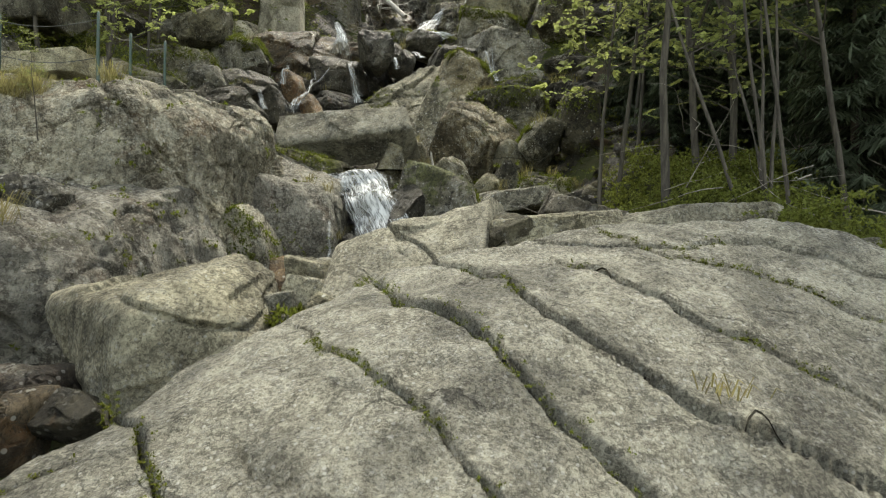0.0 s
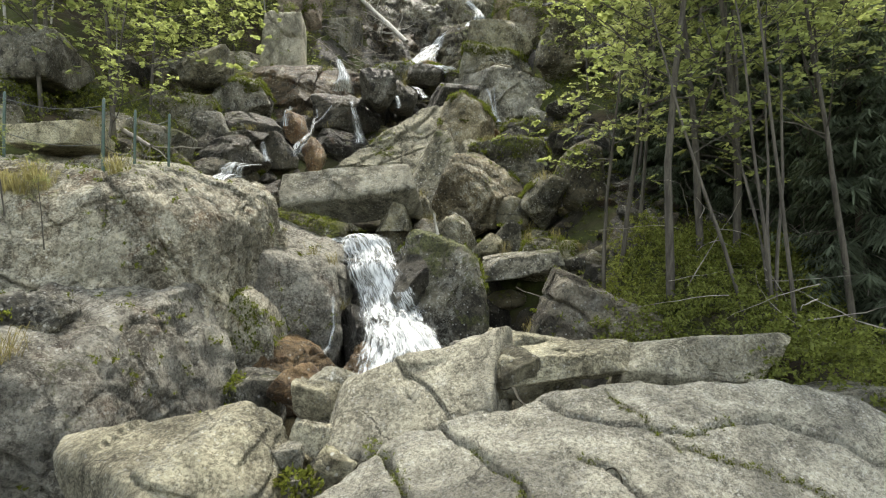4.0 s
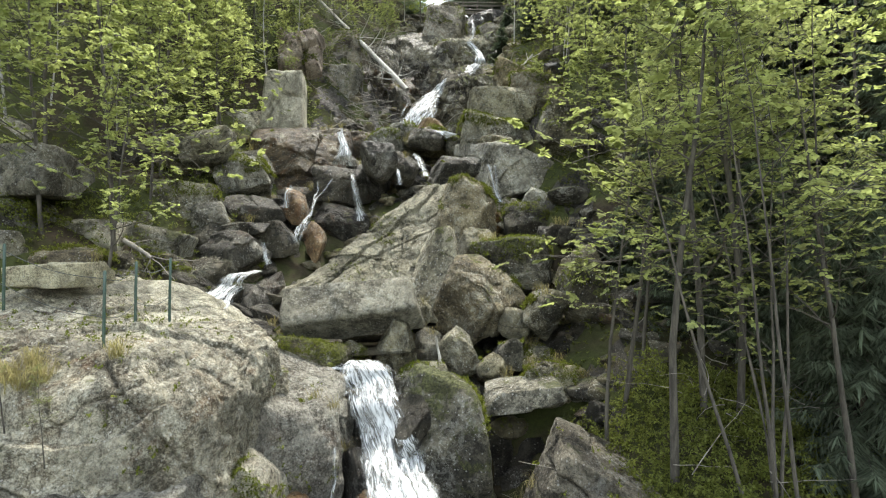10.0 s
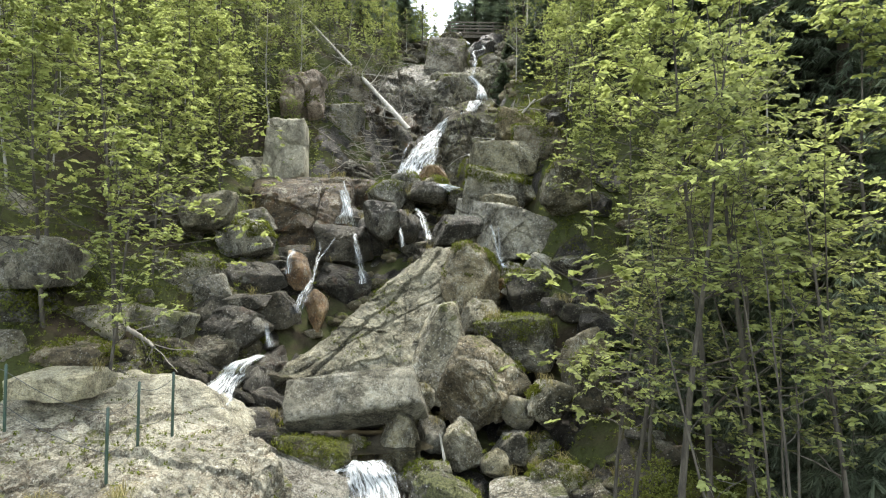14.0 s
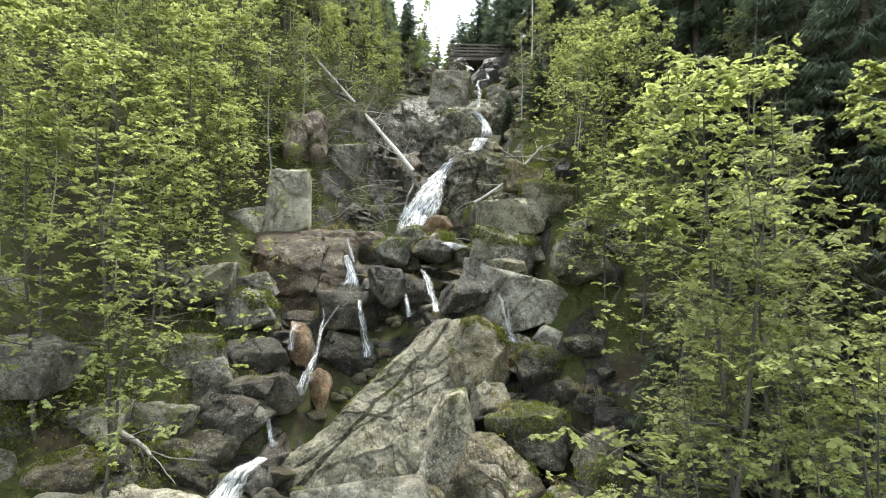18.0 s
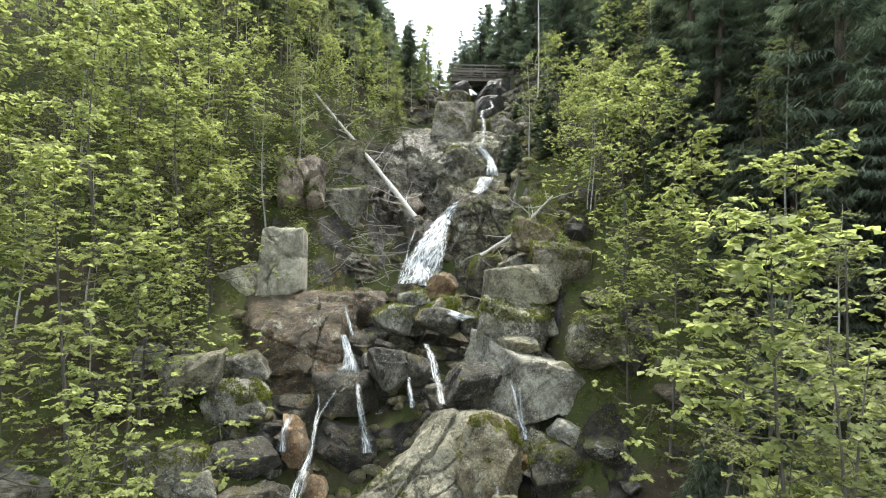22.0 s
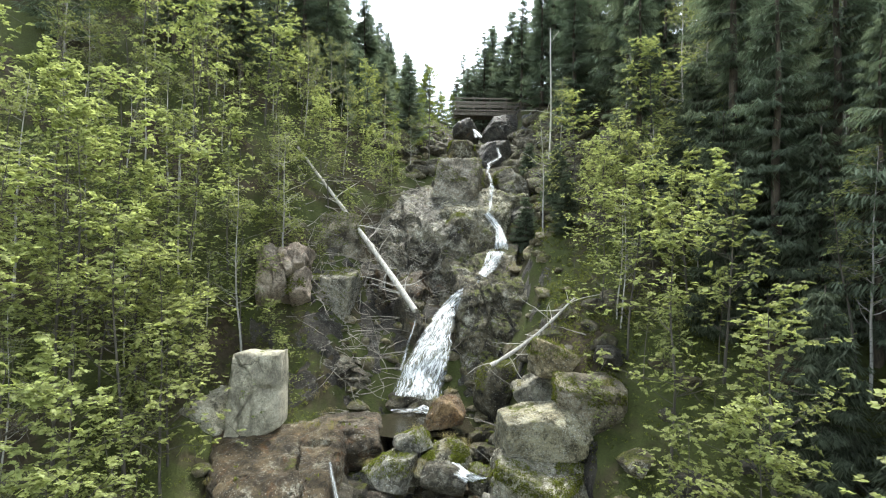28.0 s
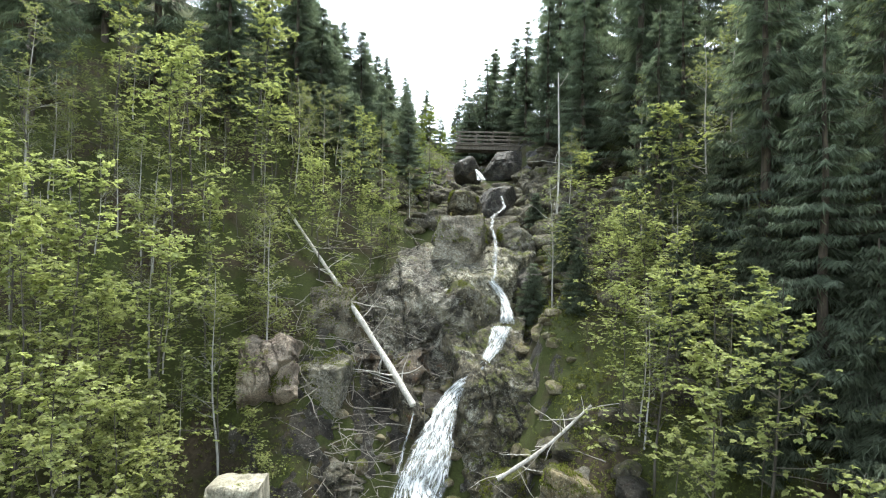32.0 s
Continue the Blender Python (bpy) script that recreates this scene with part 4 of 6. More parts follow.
rock(-2.90, 8.89, 2.29, 0.94, 1.19, 1.99, M_cliff, 25, 4, -25, 5, 4, "split pale block at the foot of the cliff")
rock(-2.30, 8.98, 1.75, 1.49, 1.39, 1.48, M_rust, 26, 3, 10, 6, 5, "rust-stained boulder beside the waterfall")
rock(-1.54, 10.58, 2.03, 0.82, 1.40, 1.70, M_wet, 27, 3, 0, 6, 4, "dark wet boulder parting the waterfall")
rock(-1.40, 9.93, 1.77, 0.67, 0.78, 0.97, M_rust, 28, 3, 0, 6, 4, "orange rust-stained wet rock beside the running water")
rock(-2.65, 7.75, 1.73, 0.90, 0.82, 1.06, M_lichen, 29, 3, 0, 8, 4, "dark boulder spotted with pale lichen on the boulder scree")
rock(-4.48, 6.27, 3.07, 0.94, 0.88, 0.73, M_lichen, 30, 3, 0, 6, 5, "lichen-spotted outcrop on the cliff")
rock(-0.11, 11.11, 2.75, 1.90, 2.21, 3.02, M_moss, 31, 2.6, 0, 2, 5, "large moss-topped boulder beside the waterfall")
rock(-0.66, 10.36, 3.30, 0.70, 0.85, 1.11, M_wet, 32, 3, 0, 7, 4, "black wet rock washed by the stream among the runnels")
rock(-2.78, 11.95, 4.21, 1.69, 1.41, 0.92, M_moss, 33, 3, 8, 7, 5, "moss-covered block at the lip of the fall")
rock(-2.49, 11.76, 3.25, 1.35, 1.20, 1.15, M_mossdark, 34, 3, 0, 6, 4, "dark damp boulder with patches of moss in the stream bed")
rock(-2.04, 12.47, 4.01, 0.93, 0.97, 0.88, M_mossdark, 35, 3, 0, 6, 4, "dark damp boulder with patches of moss in the stream bed")
wedge(-1.26, 12.81, 4.21, 1.38, 1.31, 1.36, M_gray, 36, 4, 0, 3, 4, "pointed grey boulder in the stream", 0.35, 0.7)
rock(-0.44, 13.27, 4.21, 0.70, 0.71, 0.78, M_gray, 37, 3, 0, 7, 3, "grey granite boulder on the boulder scree")
rock(0.29, 12.90, 4.09, 1.01, 1.04, 1.16, M_gray, 38, 3, -30, 7, 4, "dark damp boulder with patches of moss in the stream bed")
rock(-0.57, 12.06, 3.76, 1.16, 0.95, 0.77, M_lichen, 39, 3, 0, 7, 4, "dark damp boulder with patches of moss in the stream bed")
wedge(1.30, 12.86, 4.14, 0.99, 0.93, 0.72, M_gray, 40, 4, 0, 3, 4, "grey granite boulder on the boulder scree", 0.5, 0.7)
rock(0.94, 12.37, 3.89, 0.68, 0.71, 0.64, M_gray, 41, 3, 0, 7, 3, "grey granite boulder on the boulder scree")
rock(1.93, 12.83, 3.99, 0.93, 0.86, 0.65, M_lichen, 42, 3, 0, 7, 4, "dark boulder spotted with pale lichen on the boulder scree")
rock(2.17, 12.22, 3.62, 1.49, 1.35, 1.02, M_lichen, 43, 3.5, 10, 8, 4, "dark damp boulder with patches of moss in the stream bed")
rock(1.48, 11.48, 3.56, 1.60, 1.24, 0.66, M_gray, 44, 5, -8, 7, 5, "flat grey roof stone over a dark hollow")
hewn("boulder", (2.4, 8.9, 2.3), ((0.4, -0.1, 0.9, 2.4, 7.9, 3.17), (-0.5, -0.82, 0.2, 2.4, 7.85, 3.17), (-0.95, 0.12, 0.3, 1.35, 8.4, 2.9), (-0.3, -0.2, 0.93, 1.8, 8.8, 3.6), (0, 1, 0, 2.4, 9.9, 2), (0, 0, -1, 2.4, 9, 0.9), (1, 0, 0, 4.6, 9, 2)), M_brown, 45, 7, "big brown sloping rock under the bilberry bank", 34, 0.05, 24, ((0.35, -0.1, 0.93, 2.2, 7.6, 2.75, 0.025, 0.06),), 120)
rock(3.39, 7.22, 2.21, 2.51, 1.53, 1.12, M_mossdark, 46, 3, -12, 7, 5, "low mossy rock below the bank")
rock(0.85, 14.2, 5.15, 2.35, 2.2, 2.3, M_brown, 47, 3, 18, 6, 5, "large boulder mottled with white lichen")
rock(1.67, 15.41, 6.03, 2.30, 1.83, 1.48, M_moss, 48, 3, 0, 7, 5, "moss-topped boulder on the slope")
hewn("boulder", (-0.3, 15.4, 6.0), ((-0.3, -0.85, 0.4, -0.3, 14.8, 6.2), (0.9, -0.1, 0.25, 0.22, 15.2, 6.6), (-0.85, -0.2, 0.45, -0.75, 15.2, 6.0), (-0.2, 0, 1, 0, 15.2, 7.0), (0, 0, -1, 0, 15, 4.7), (0, 1, 0, 0, 16.1, 6)), M_gray, 49, 6, "upright grey wedge leaning in a gap", 36, 0.04, 10)
rock(1.56, 13.41, 4.66, 0.80, 0.81, 0.89, M_gray, 50, 2.6, 0, 6, 4, "grey granite boulder on the boulder scree")
rock(2.21, 13.32, 4.94, 1.05, 1.08, 1.22, M_lichen, 51, 4, 30, 8, 4, "dark boulder spotted with pale lichen on the boulder scree")
rock(3.05, 13.15, 5.43, 0.94, 1.16, 1.54, M_mossdark, 52, 3, 0, 8, 4, "dark damp boulder with patches of moss in the stream bed")
rock(-0.60, 13.90, 4.91, 0.47, 0.55, 0.68, M_gray, 53, 3, 0, 6, 3, "grey granite boulder on the boulder scree")
rock(0.71, 17.97, 7.31, 1.89, 1.96, 2.84, M_brown, 55, 3.5, 0, 7, 4, "brown wet rock beside the thin fall")
rock(-6.48, 19.02, 8.63, 1.85, 1.84, 1.58, M_lichen, 56, 4, -6, 7, 4, "mossy square boulder with a dark underside")
rock(-6.85, 20.57, 9.40, 1.67, 1.46, 0.99, M_gray, 57, 4, -8, 6, 4, "grey granite boulder on the boulder scree")
rock(-7.66, 18.44, 9.55, 1.72, 1.65, 1.34, M_gray, 58, 4, -15, 7, 4, "grey tilted boulder below the trees")
rock(-9.35, 19.36, 9.82, 1.31, 1.20, 0.88, M_gray, 59, 3, 0, 6, 4, "grey granite boulder on the boulder scree")
rock(-7.32, 16.54, 7.71, 1.77, 1.64, 1.28, M_lichen, 60, 4, -5, 7, 4, "dark boulder spotted with pale lichen on the boulder scree")
rock(-6.53, 16.10, 7.31, 1.07, 1.04, 0.84, M_lichen, 61, 3.5, 10, 7, 4, "dark boulder spotted with pale lichen on the boulder scree")
rock(-5.92, 17.74, 7.46, 1.88, 1.64, 1.13, M_wet, 62, 3, 0, 7, 4, "black wet rock washed by the stream among the runnels")
rock(-5.66, 16.28, 6.93, 1.42, 1.24, 0.42, M_wetlichen, 63, 5, -3, 5, 4, "dark boulder spotted with pale lichen on the boulder scree")
rock(-5.81, 15.50, 6.16, 1.95, 1.78, 1.37, M_wetlichen, 64, 3.5, -5, 8, 4, "dark boulder with pale lichen by the cascade")
rock(-4.97, 16.90, 6.66, 1.25, 1.29, 1.14, M_wetlichen, 65, 4, -18, 8, 4, "dark boulder spotted with pale lichen on the boulder scree")
rock(-7.14, 14.35, 6.43, 1.38, 1.41, 1.26, M_lichen, 66, 4, 10, 7, 4, "dark boulder spotted with pale lichen on the boulder scree")
rock(-6.57, 15.76, 6.57, 1.09, 1.20, 1.16, M_mossdark, 67, 3, 0, 7, 4, "dark damp boulder with patches of moss in the stream bed")
rock(-6.68, 13.82, 5.75, 1.42, 1.35, 1.08, M_mossdark, 68, 3, 0, 7, 4, "dark damp boulder with patches of moss in the stream bed")
rock(-5.98, 13.83, 5.29, 1.33, 1.36, 1.22, M_wet, 69, 3, 0, 7, 4, "black wet rock washed by the stream among the runnels")
rock(-7.81, 14.90, 7.12, 0.50, 0.54, 0.50, M_gray, 70, 3, 0, 6, 3, "grey granite boulder on the boulder scree")
rock(-4.76, 18.44, 7.77, 0.88, 1.14, 1.26, M_rust, 71, 3, -20, 7, 3, "orange and green wet rock between the runnels")
rock(-3.98, 17.51, 6.59, 0.67, 1.06, 1.37, M_rust, 72, 3, 0, 6, 3, "rust-red wet stone under a runnel")
rock(-3.53, 19.64, 7.21, 1.99, 1.90, 1.54, M_wet, 73, 3, 0, 7, 4, "black wet rock washed by the stream among the runnels")
rock(-3.66, 20.64, 8.53, 1.99, 1.89, 1.52, M_wet, 74, 3, 0, 7, 4, "black wet rock washed by the stream among the runnels")
rock(-2.35, 20.29, 9.43, 1.33, 1.52, 1.53, M_wetlichen, 75, 3, 0, 7, 4, "round lichen-spotted boulder between two runnels")
rock(-1.52, 20.78, 9.31, 1.10, 1.24, 1.22, M_wet, 76, 3, 0, 7, 3, "black wet rock washed by the stream among the runnels")
hewn("boulder", (-5.6, 22.8, 9.4), ((0, -0.25, 0.97, -5.8, 23.2, 11.15), (0.55, -0.7, 0.45, -4.5, 21.6, 10.2), (-0.1, -0.9, 0.4, -5.6, 20.9, 9.7), (-0.8, -0.5, 0.3, -7.3, 22, 10.2), (1, 0, 0.1, -3.9, 22.5, 9.5), (0, 1, 0, -5.6, 25.2, 9), (0, 0, -1, -5.6, 22, 7), (0, -0.6, 0.8, -5.7, 21.8, 10.7)), M_wetbrown, 77, 6, "broad dome of wet brown rock", 14, 0.06, 12, ((0.3, 0, 0.95, -5.6, 21.2, 9.9, 0.03, 0.06),))
rock(-5.09, 20.36, 7.86, 2.56, 1.94, 1.41, M_wet, 78, 3, 0, 7, 4, "black wet rock washed by the stream among the runnels")
rock(-0.66, 23.70, 10.87, 1.97, 1.80, 1.33, M_lichen, 79, 3, 0, 8, 4, "grey boulder below the upper fall")
rock(-2.41, 23.20, 10.65, 1.66, 1.53, 1.14, M_lichen, 80, 3, 0, 8, 4, "dark boulder spotted with pale lichen on the boulder scree")
rock(0.41, 23.12, 10.56, 0.98, 1.08, 1.02, M_moss, 81, 3, 0, 8, 3, "boulder with a green moss cap on the slope")
rock(-1.74, 24.12, 11.37, 1.28, 1.10, 0.69, M_lichen, 82, 3, 0, 7, 3, "dark boulder spotted with pale lichen on the boulder scree")
rock(0.48, 20.33, 9.18, 2.14, 2.12, 1.10, M_wetlichen, 83, 3.5, 0, 6, 4, "low boulder beside the white runnel")
hewn("boulder", (2.4, 20.6, 9.1), ((0.28, -0.05, 0.95, 2.4, 20.5, 9.85), (0.1, -0.95, 0.1, 2.6, 19.1, 8.8), (0.9, -0.3, 0.2, 3.68, 19.4, 9.2), (-0.85, -0.4, 0.2, 0.95, 20.6, 9.7), (0.25, -0.1, -0.96, 2.6, 19.3, 8.3), (0, 1, 0, 2.4, 22.4, 9)), M_gray, 84, 6, "big tilted grey block with a flat pale top", 36, 0.05, 12, ((0.3, -0.1, 0.95, 2.4, 19.3, 9.1, 0.02, 0.05),))
rock(2.47, 21.16, 8.29, 2.96, 1.94, 2.18, M_wet, 85, 4, 0, 7, 4, "black wet rock washed by the stream among the runnels")
rock(1.79, 20.62, 10.18, 1.38, 1.34, 0.63, M_gray, 86, 4, -5, 6, 4, "grey granite boulder on the boulder scree")
rock(2.09, 22.46, 10.82, 2.75, 2.44, 1.31, M_lichen, 87, 4, 15, 8, 4, "dark boulder spotted with pale lichen on the boulder scree")
rock(3.56, 26.01, 13.10, 2.13, 2.31, 2.22, M_brown, 88, 3, 0, 8, 4, "brown weathered rock on the steep bank")
rock(4.07, 19.59, 10.53, 2.02, 2.03, 1.78, M_moss, 89, 3, 0, 7, 4, "rounded boulder with a thick moss cap")
rock(2.98, 18.75, 8.04, 1.18, 1.18, 0.78, M_gray, 90, 4, 10, 7, 4, "grey granite boulder on the boulder scree")
rock(2.65, 18.06, 7.05, 1.91, 1.95, 1.77, M_mossdark, 91, 3, 0, 7, 4, "dark damp boulder with patches of moss in the stream bed")
rock(1.33, 18.25, 7.23, 1.18, 1.18, 0.77, M_rust, 92, 4, 0, 6, 4, "rusty ledge under the thin fall")
rock(3.28, 14.64, 5.86, 1.19, 1.38, 1.43, M_brown, 93, 3, 0, 7, 4, "brown weathered rock on the steep bank")
rock(-9.67, 13.25, 8.00, 2.61, 2.43, 1.20, M_gray, 94, 4, -4, 6, 5, "broad grey ledge on the bank")
rock(-9.55, 12.68, 6.91, 1.95, 1.73, 1.30, M_lichen, 95, 4, 0, 7, 5, "dark boulder spotted with pale lichen on the boulder scree")
rock(-11.77, 15.64, 9.43, 1.54, 1.39, 1.03, M_gray, 96, 3, 0, 6, 4, "rounded grey boulder under the trees")
rock(-7.12, 10.68, 5.91, 1.43, 1.23, 0.49, M_pale, 97, 6, -3, 5, 4, "flat stone lying on the fenced rock")
rock(-8.89, 11.46, 6.30, 0.88, 0.95, 0.90, M_gray, 98, 4, 0, 6, 4, "grey granite boulder on the boulder scree")
rock(-8.95, 25.51, 10.73, 2.34, 3.08, 3.70, M_sheet, 99, 5, 0, 6, 4, "grey block behind the standing stone")
rock(-4.28, 26.25, 10.60, 3.46, 3.42, 1.90, M_wetbrown, 100, 5, -8, 5, 5, "flat wet rust-tinted rock")
rock(-3.86, 30.56, 11.34, 2.37, 2.69, 2.75, M_rust, 102, 3.5, 0, 7, 4, "orange wet rocks beside the fall")
rock(-5.93, 32.31, 14.43, 2.78, 3.58, 4.19, M_lichen, 103, 4, 10, 9, 4, "craggy rock face under the fallen trunk")
rock(-3.49, 34.74, 14.08, 4.57, 3.66, 5.45, M_lichen, 104, 4, 0, 9, 5, "craggy rock face behind the fall")
rock(-5.93, 34.67, 17.29, 3.17, 3.73, 4.00, M_brown, 105, 4, 0, 9, 4, "brown weathered rock on the steep bank")
rock(0.15, 37.34, 17.59, 4.23, 4.66, 4.75, M_mossdark, 106, 4, 20, 9, 4, "tall rock face beside the upper cascade")
rock(-0.00, 40.20, 21.08, 3.22, 3.79, 4.02, M_brown, 107, 4, 0, 8, 4, "grey rock under dead branches")
rock(3.83, 39.43, 18.63, 2.90, 3.11, 3.67, M_wet, 108, 3, 0, 8, 4, "black wet rock washed by the stream among the runnels")
rock(3.80, 36.85, 16.71, 3.29, 2.93, 2.79, M_mossdark, 109, 3, 0, 8, 4, "dark damp boulder with patches of moss in the stream bed")
rock(2.48, 26.17, 12.45, 1.67, 1.71, 1.53, M_gray, 112, 4, -20, 8, 4, "tilted grey boulder on the scree")
rock(2.85, 25.15, 13.88, 1.59, 1.67, 1.55, M_brown, 113, 4, 0, 7, 4, "brown weathered rock on the steep bank")
rock(2.20, 23.10, 11.98, 2.71, 2.54, 1.62, M_gray, 114, 5, -4, 6, 5, "big flat-topped grey block")
rock(2.07, 22.17, 10.68, 3.08, 2.96, 2.05, M_lichen, 115, 4, 12, 7, 5, "sloping grey slab below the block")
rock(3.72, 23.53, 12.71, 2.23, 2.13, 1.78, M_brown, 116, 4, 0, 7, 4, "brown weathered rock on the steep bank")
rock(-0.73, 26.06, 11.75, 1.51, 1.46, 1.18, M_rust, 117, 3, 0, 7, 4, "rusty boulder at the foot of the fall")
rock(-1.96, 24.28, 10.62, 1.43, 1.49, 1.35, M_lichen, 118, 3.5, 15, 8, 4, "dark boulder spotted with pale lichen on the boulder scree")
rock(-0.75, 22.79, 10.73, 1.45, 1.27, 0.86, M_wetlichen, 119, 3.5, 0, 8, 4, "dark boulder spotted with pale lichen on the boulder scree")
rock(1.38, 28.61, 11.80, 1.74, 2.31, 2.71, M_mossdark, 120, 3, 0, 8, 4, "dark damp boulder with patches of moss in the stream bed")
rock(0.46, 43.56, 23.92, 2.19, 2.21, 1.89, M_mossdark, 121, 3, 0, 7, 4, "dark damp boulder with patches of moss in the stream bed")
rock(2.71, 46.91, 23.93, 2.56, 3.08, 3.26, M_wet, 122, 3, 0, 7, 4, "black wet rock washed by the stream among the runnels")
rock(3.43, 41.80, 21.36, 2.42, 2.80, 2.86, M_mossdark, 123, 3, 0, 7, 4, "dark damp boulder with patches of moss in the stream bed")
rock(1.07, 53.78, 27.37, 2.30, 2.75, 2.86, M_wet, 124, 3, 0, 7, 3, "black wet rock washed by the stream among the runnels")
rock(4.36, 56.18, 28.41, 3.89, 3.74, 3.02, M_wet, 125, 3, 0, 7, 4, "black wet rock washed by the stream among the runnels")
rock(-2.30, 32.30, 13.96, 1.76, 2.05, 3.15, M_wet, 126, 3, 0, 8, 4, "black wet rock washed by the stream among the runnels")
rock(-3.03, 4.13, 1.56, 0.72, 0.58, 0.48, M_wetbrown, 127, 3, 0, 5, 5, "brown wet rock in the gap under the cliff")
rock(-2.35, 3.66, 1.54, 0.46, 0.39, 0.36, M_wet, 128, 3, 10, 6, 4, "black wet stone at the edge of the slab")
rock(-2.77, 3.51, 1.48, 0.61, 0.52, 0.48, M_wetbrown, 129, 3, 10, 6, 5, "brown wet rock in the gap under the cliff")
rock(-8.33, 13.72, 6.55, 1.85, 1.58, 1.08, M_gray, 130, 4, -6, 6, 4, "grey ledge stone on the bank")
rock(-8.98, 15.70, 7.47, 1.69, 1.54, 1.16, M_lichen, 131, 3, 0, 7, 4, "dark boulder spotted with pale lichen on the boulder scree")
rock(-7.99, 12.16, 6.07, 1.87, 1.45, 0.78, M_brown, 132, 4, -4, 6, 5, "brown weathered rock on the steep bank")
rock(-7.23, 12.93, 5.85, 1.02, 1.11, 1.07, M_mossdark, 133, 3, 10, 7, 4, "dark damp boulder with patches of moss in the stream bed")
rock(-7.32, 12.22, 5.45, 1.41, 1.33, 1.08, M_lichen, 134, 3, 0, 7, 4, "dark boulder spotted with pale lichen on the boulder scree")
rock(-6.95, 16.01, 6.41, 1.50, 1.47, 1.24, M_lichen, 135, 3.5, 5, 7, 4, "dark boulder spotted with pale lichen on the boulder scree")
rock(-5.67, 15.75, 5.74, 1.25, 1.32, 1.21, M_mossdark, 136, 3.5, -10, 7, 4, "dark damp boulder with patches of moss in the stream bed")
rock(-5.98, 14.52, 5.66, 1.22, 1.25, 1.12, M_wetlichen, 137, 3, 0, 7, 4, "dark boulder spotted with pale lichen on the boulder scree")
rock(-7.27, 14.94, 5.80, 1.26, 1.29, 1.15, M_gray, 138, 3, 0, 7, 4, "grey granite boulder on the boulder scree")
rock(0.84, 16.50, 6.58, 1.24, 1.19, 0.96, M_gray, 139, 3, 8, 7, 4, "grey granite boulder on the boulder scree")
rock(2.03, 18.42, 7.42, 1.38, 1.50, 1.42, M_brown, 140, 3, 0, 7, 4, "brown weathered rock on the steep bank")
rock(4.94, 23.03, 10.39, 2.29, 2.09, 1.58, M_gray, 142, 5, -5, 5, 4, "grey granite boulder on the boulder scree")
rock(-4.96, 21.78, 7.58, 2.15, 1.95, 1.48, M_wet, 143, 3, 0, 7, 4, "black wet rock washed by the stream among the runnels")
rock(-2.65, 21.97, 8.83, 1.80, 1.93, 1.86, M_wetlichen, 144, 3, 10, 7, 4, "lichen-mottled boulder between two runnels")
rock(0.27, 20.83, 8.56, 1.78, 1.59, 1.15, M_wetlichen, 145, 4, -4, 6, 4, "dark boulder spotted with pale lichen on the boulder scree")
crag("crag", ((-7.16, 27.98, 10.57), (-3.28, 28.88, 10.38), (-3.68, 29.68, 12.84), (-7.27, 28.58, 13.60)), 0.25, M_wetgrey, 42, 26, (1.0, 3.0), "striped wet grey rock wall", 1.2)
crag("crag", ((-5.31, 31.08, 11.31), (-1.05, 32.08, 11.93), (-0.58, 34.28, 16.82), (-6.74, 32.68, 16.74)), 0.3, M_wetbrown, 43, 34, (2.4, 1.0), "craggy cracked rock face behind the fall", 1.5)
crag("crag", ((-7.40, 29.98, 12.36), (-4.63, 30.68, 11.42), (-5.74, 33.68, 18.11), (-7.42, 31.68, 16.74)), 0.3, M_brown, 44, 26, (2.4, 1.0), "craggy rock face under the fallen trunk", 1.5)
crag("crag", ((-1.73, 34.38, 15.17), (1.97, 34.88, 15.37), (1.87, 37.18, 19.90), (-2.10, 36.68, 19.03)), 0.4, M_lichen, 45, 26, (2.0, 1.0), "tall grey rock face beside the upper cascade", 1.5)
crag("crag", ((-1.64, 37.98, 18.90), (1.49, 38.48, 19.11), (1.49, 41.18, 23.18), (-1.42, 40.68, 22.88)), 0.4, M_lichen, 46, 18, (1.0, 1.8), "grey rock ledge under dead branches", 1.5)
crag("crag", ((-0.37, 29.08, 10.71), (4.08, 28.48, 10.96), (4.52, 32.68, 15.61), (0.14, 32.48, 16.07)), 0.5, M_mossdark, 47, 30, (2.6, 1.0), "mossy rock shoulder beside the fall", 1.8)
crag("crag", ((-8.32, 28.28, 15.40), (-6.28, 28.68, 15.79), (-6.33, 29.58, 17.77), (-8.61, 29.38, 17.77)), 0.2, M_pink, 48, 9, (1.6, 1.0), "pinkish bare rock face", 1.2)
crag("crag", ((1.01, 19.68, 7.11), (3.78, 19.48, 7.24), (3.81, 20.28, 9.17), (0.89, 20.28, 9.20)), 0.15, M_wet, 49, 14, (2.0, 1.0), "black wet rock wall under the roof slab", 1.0)



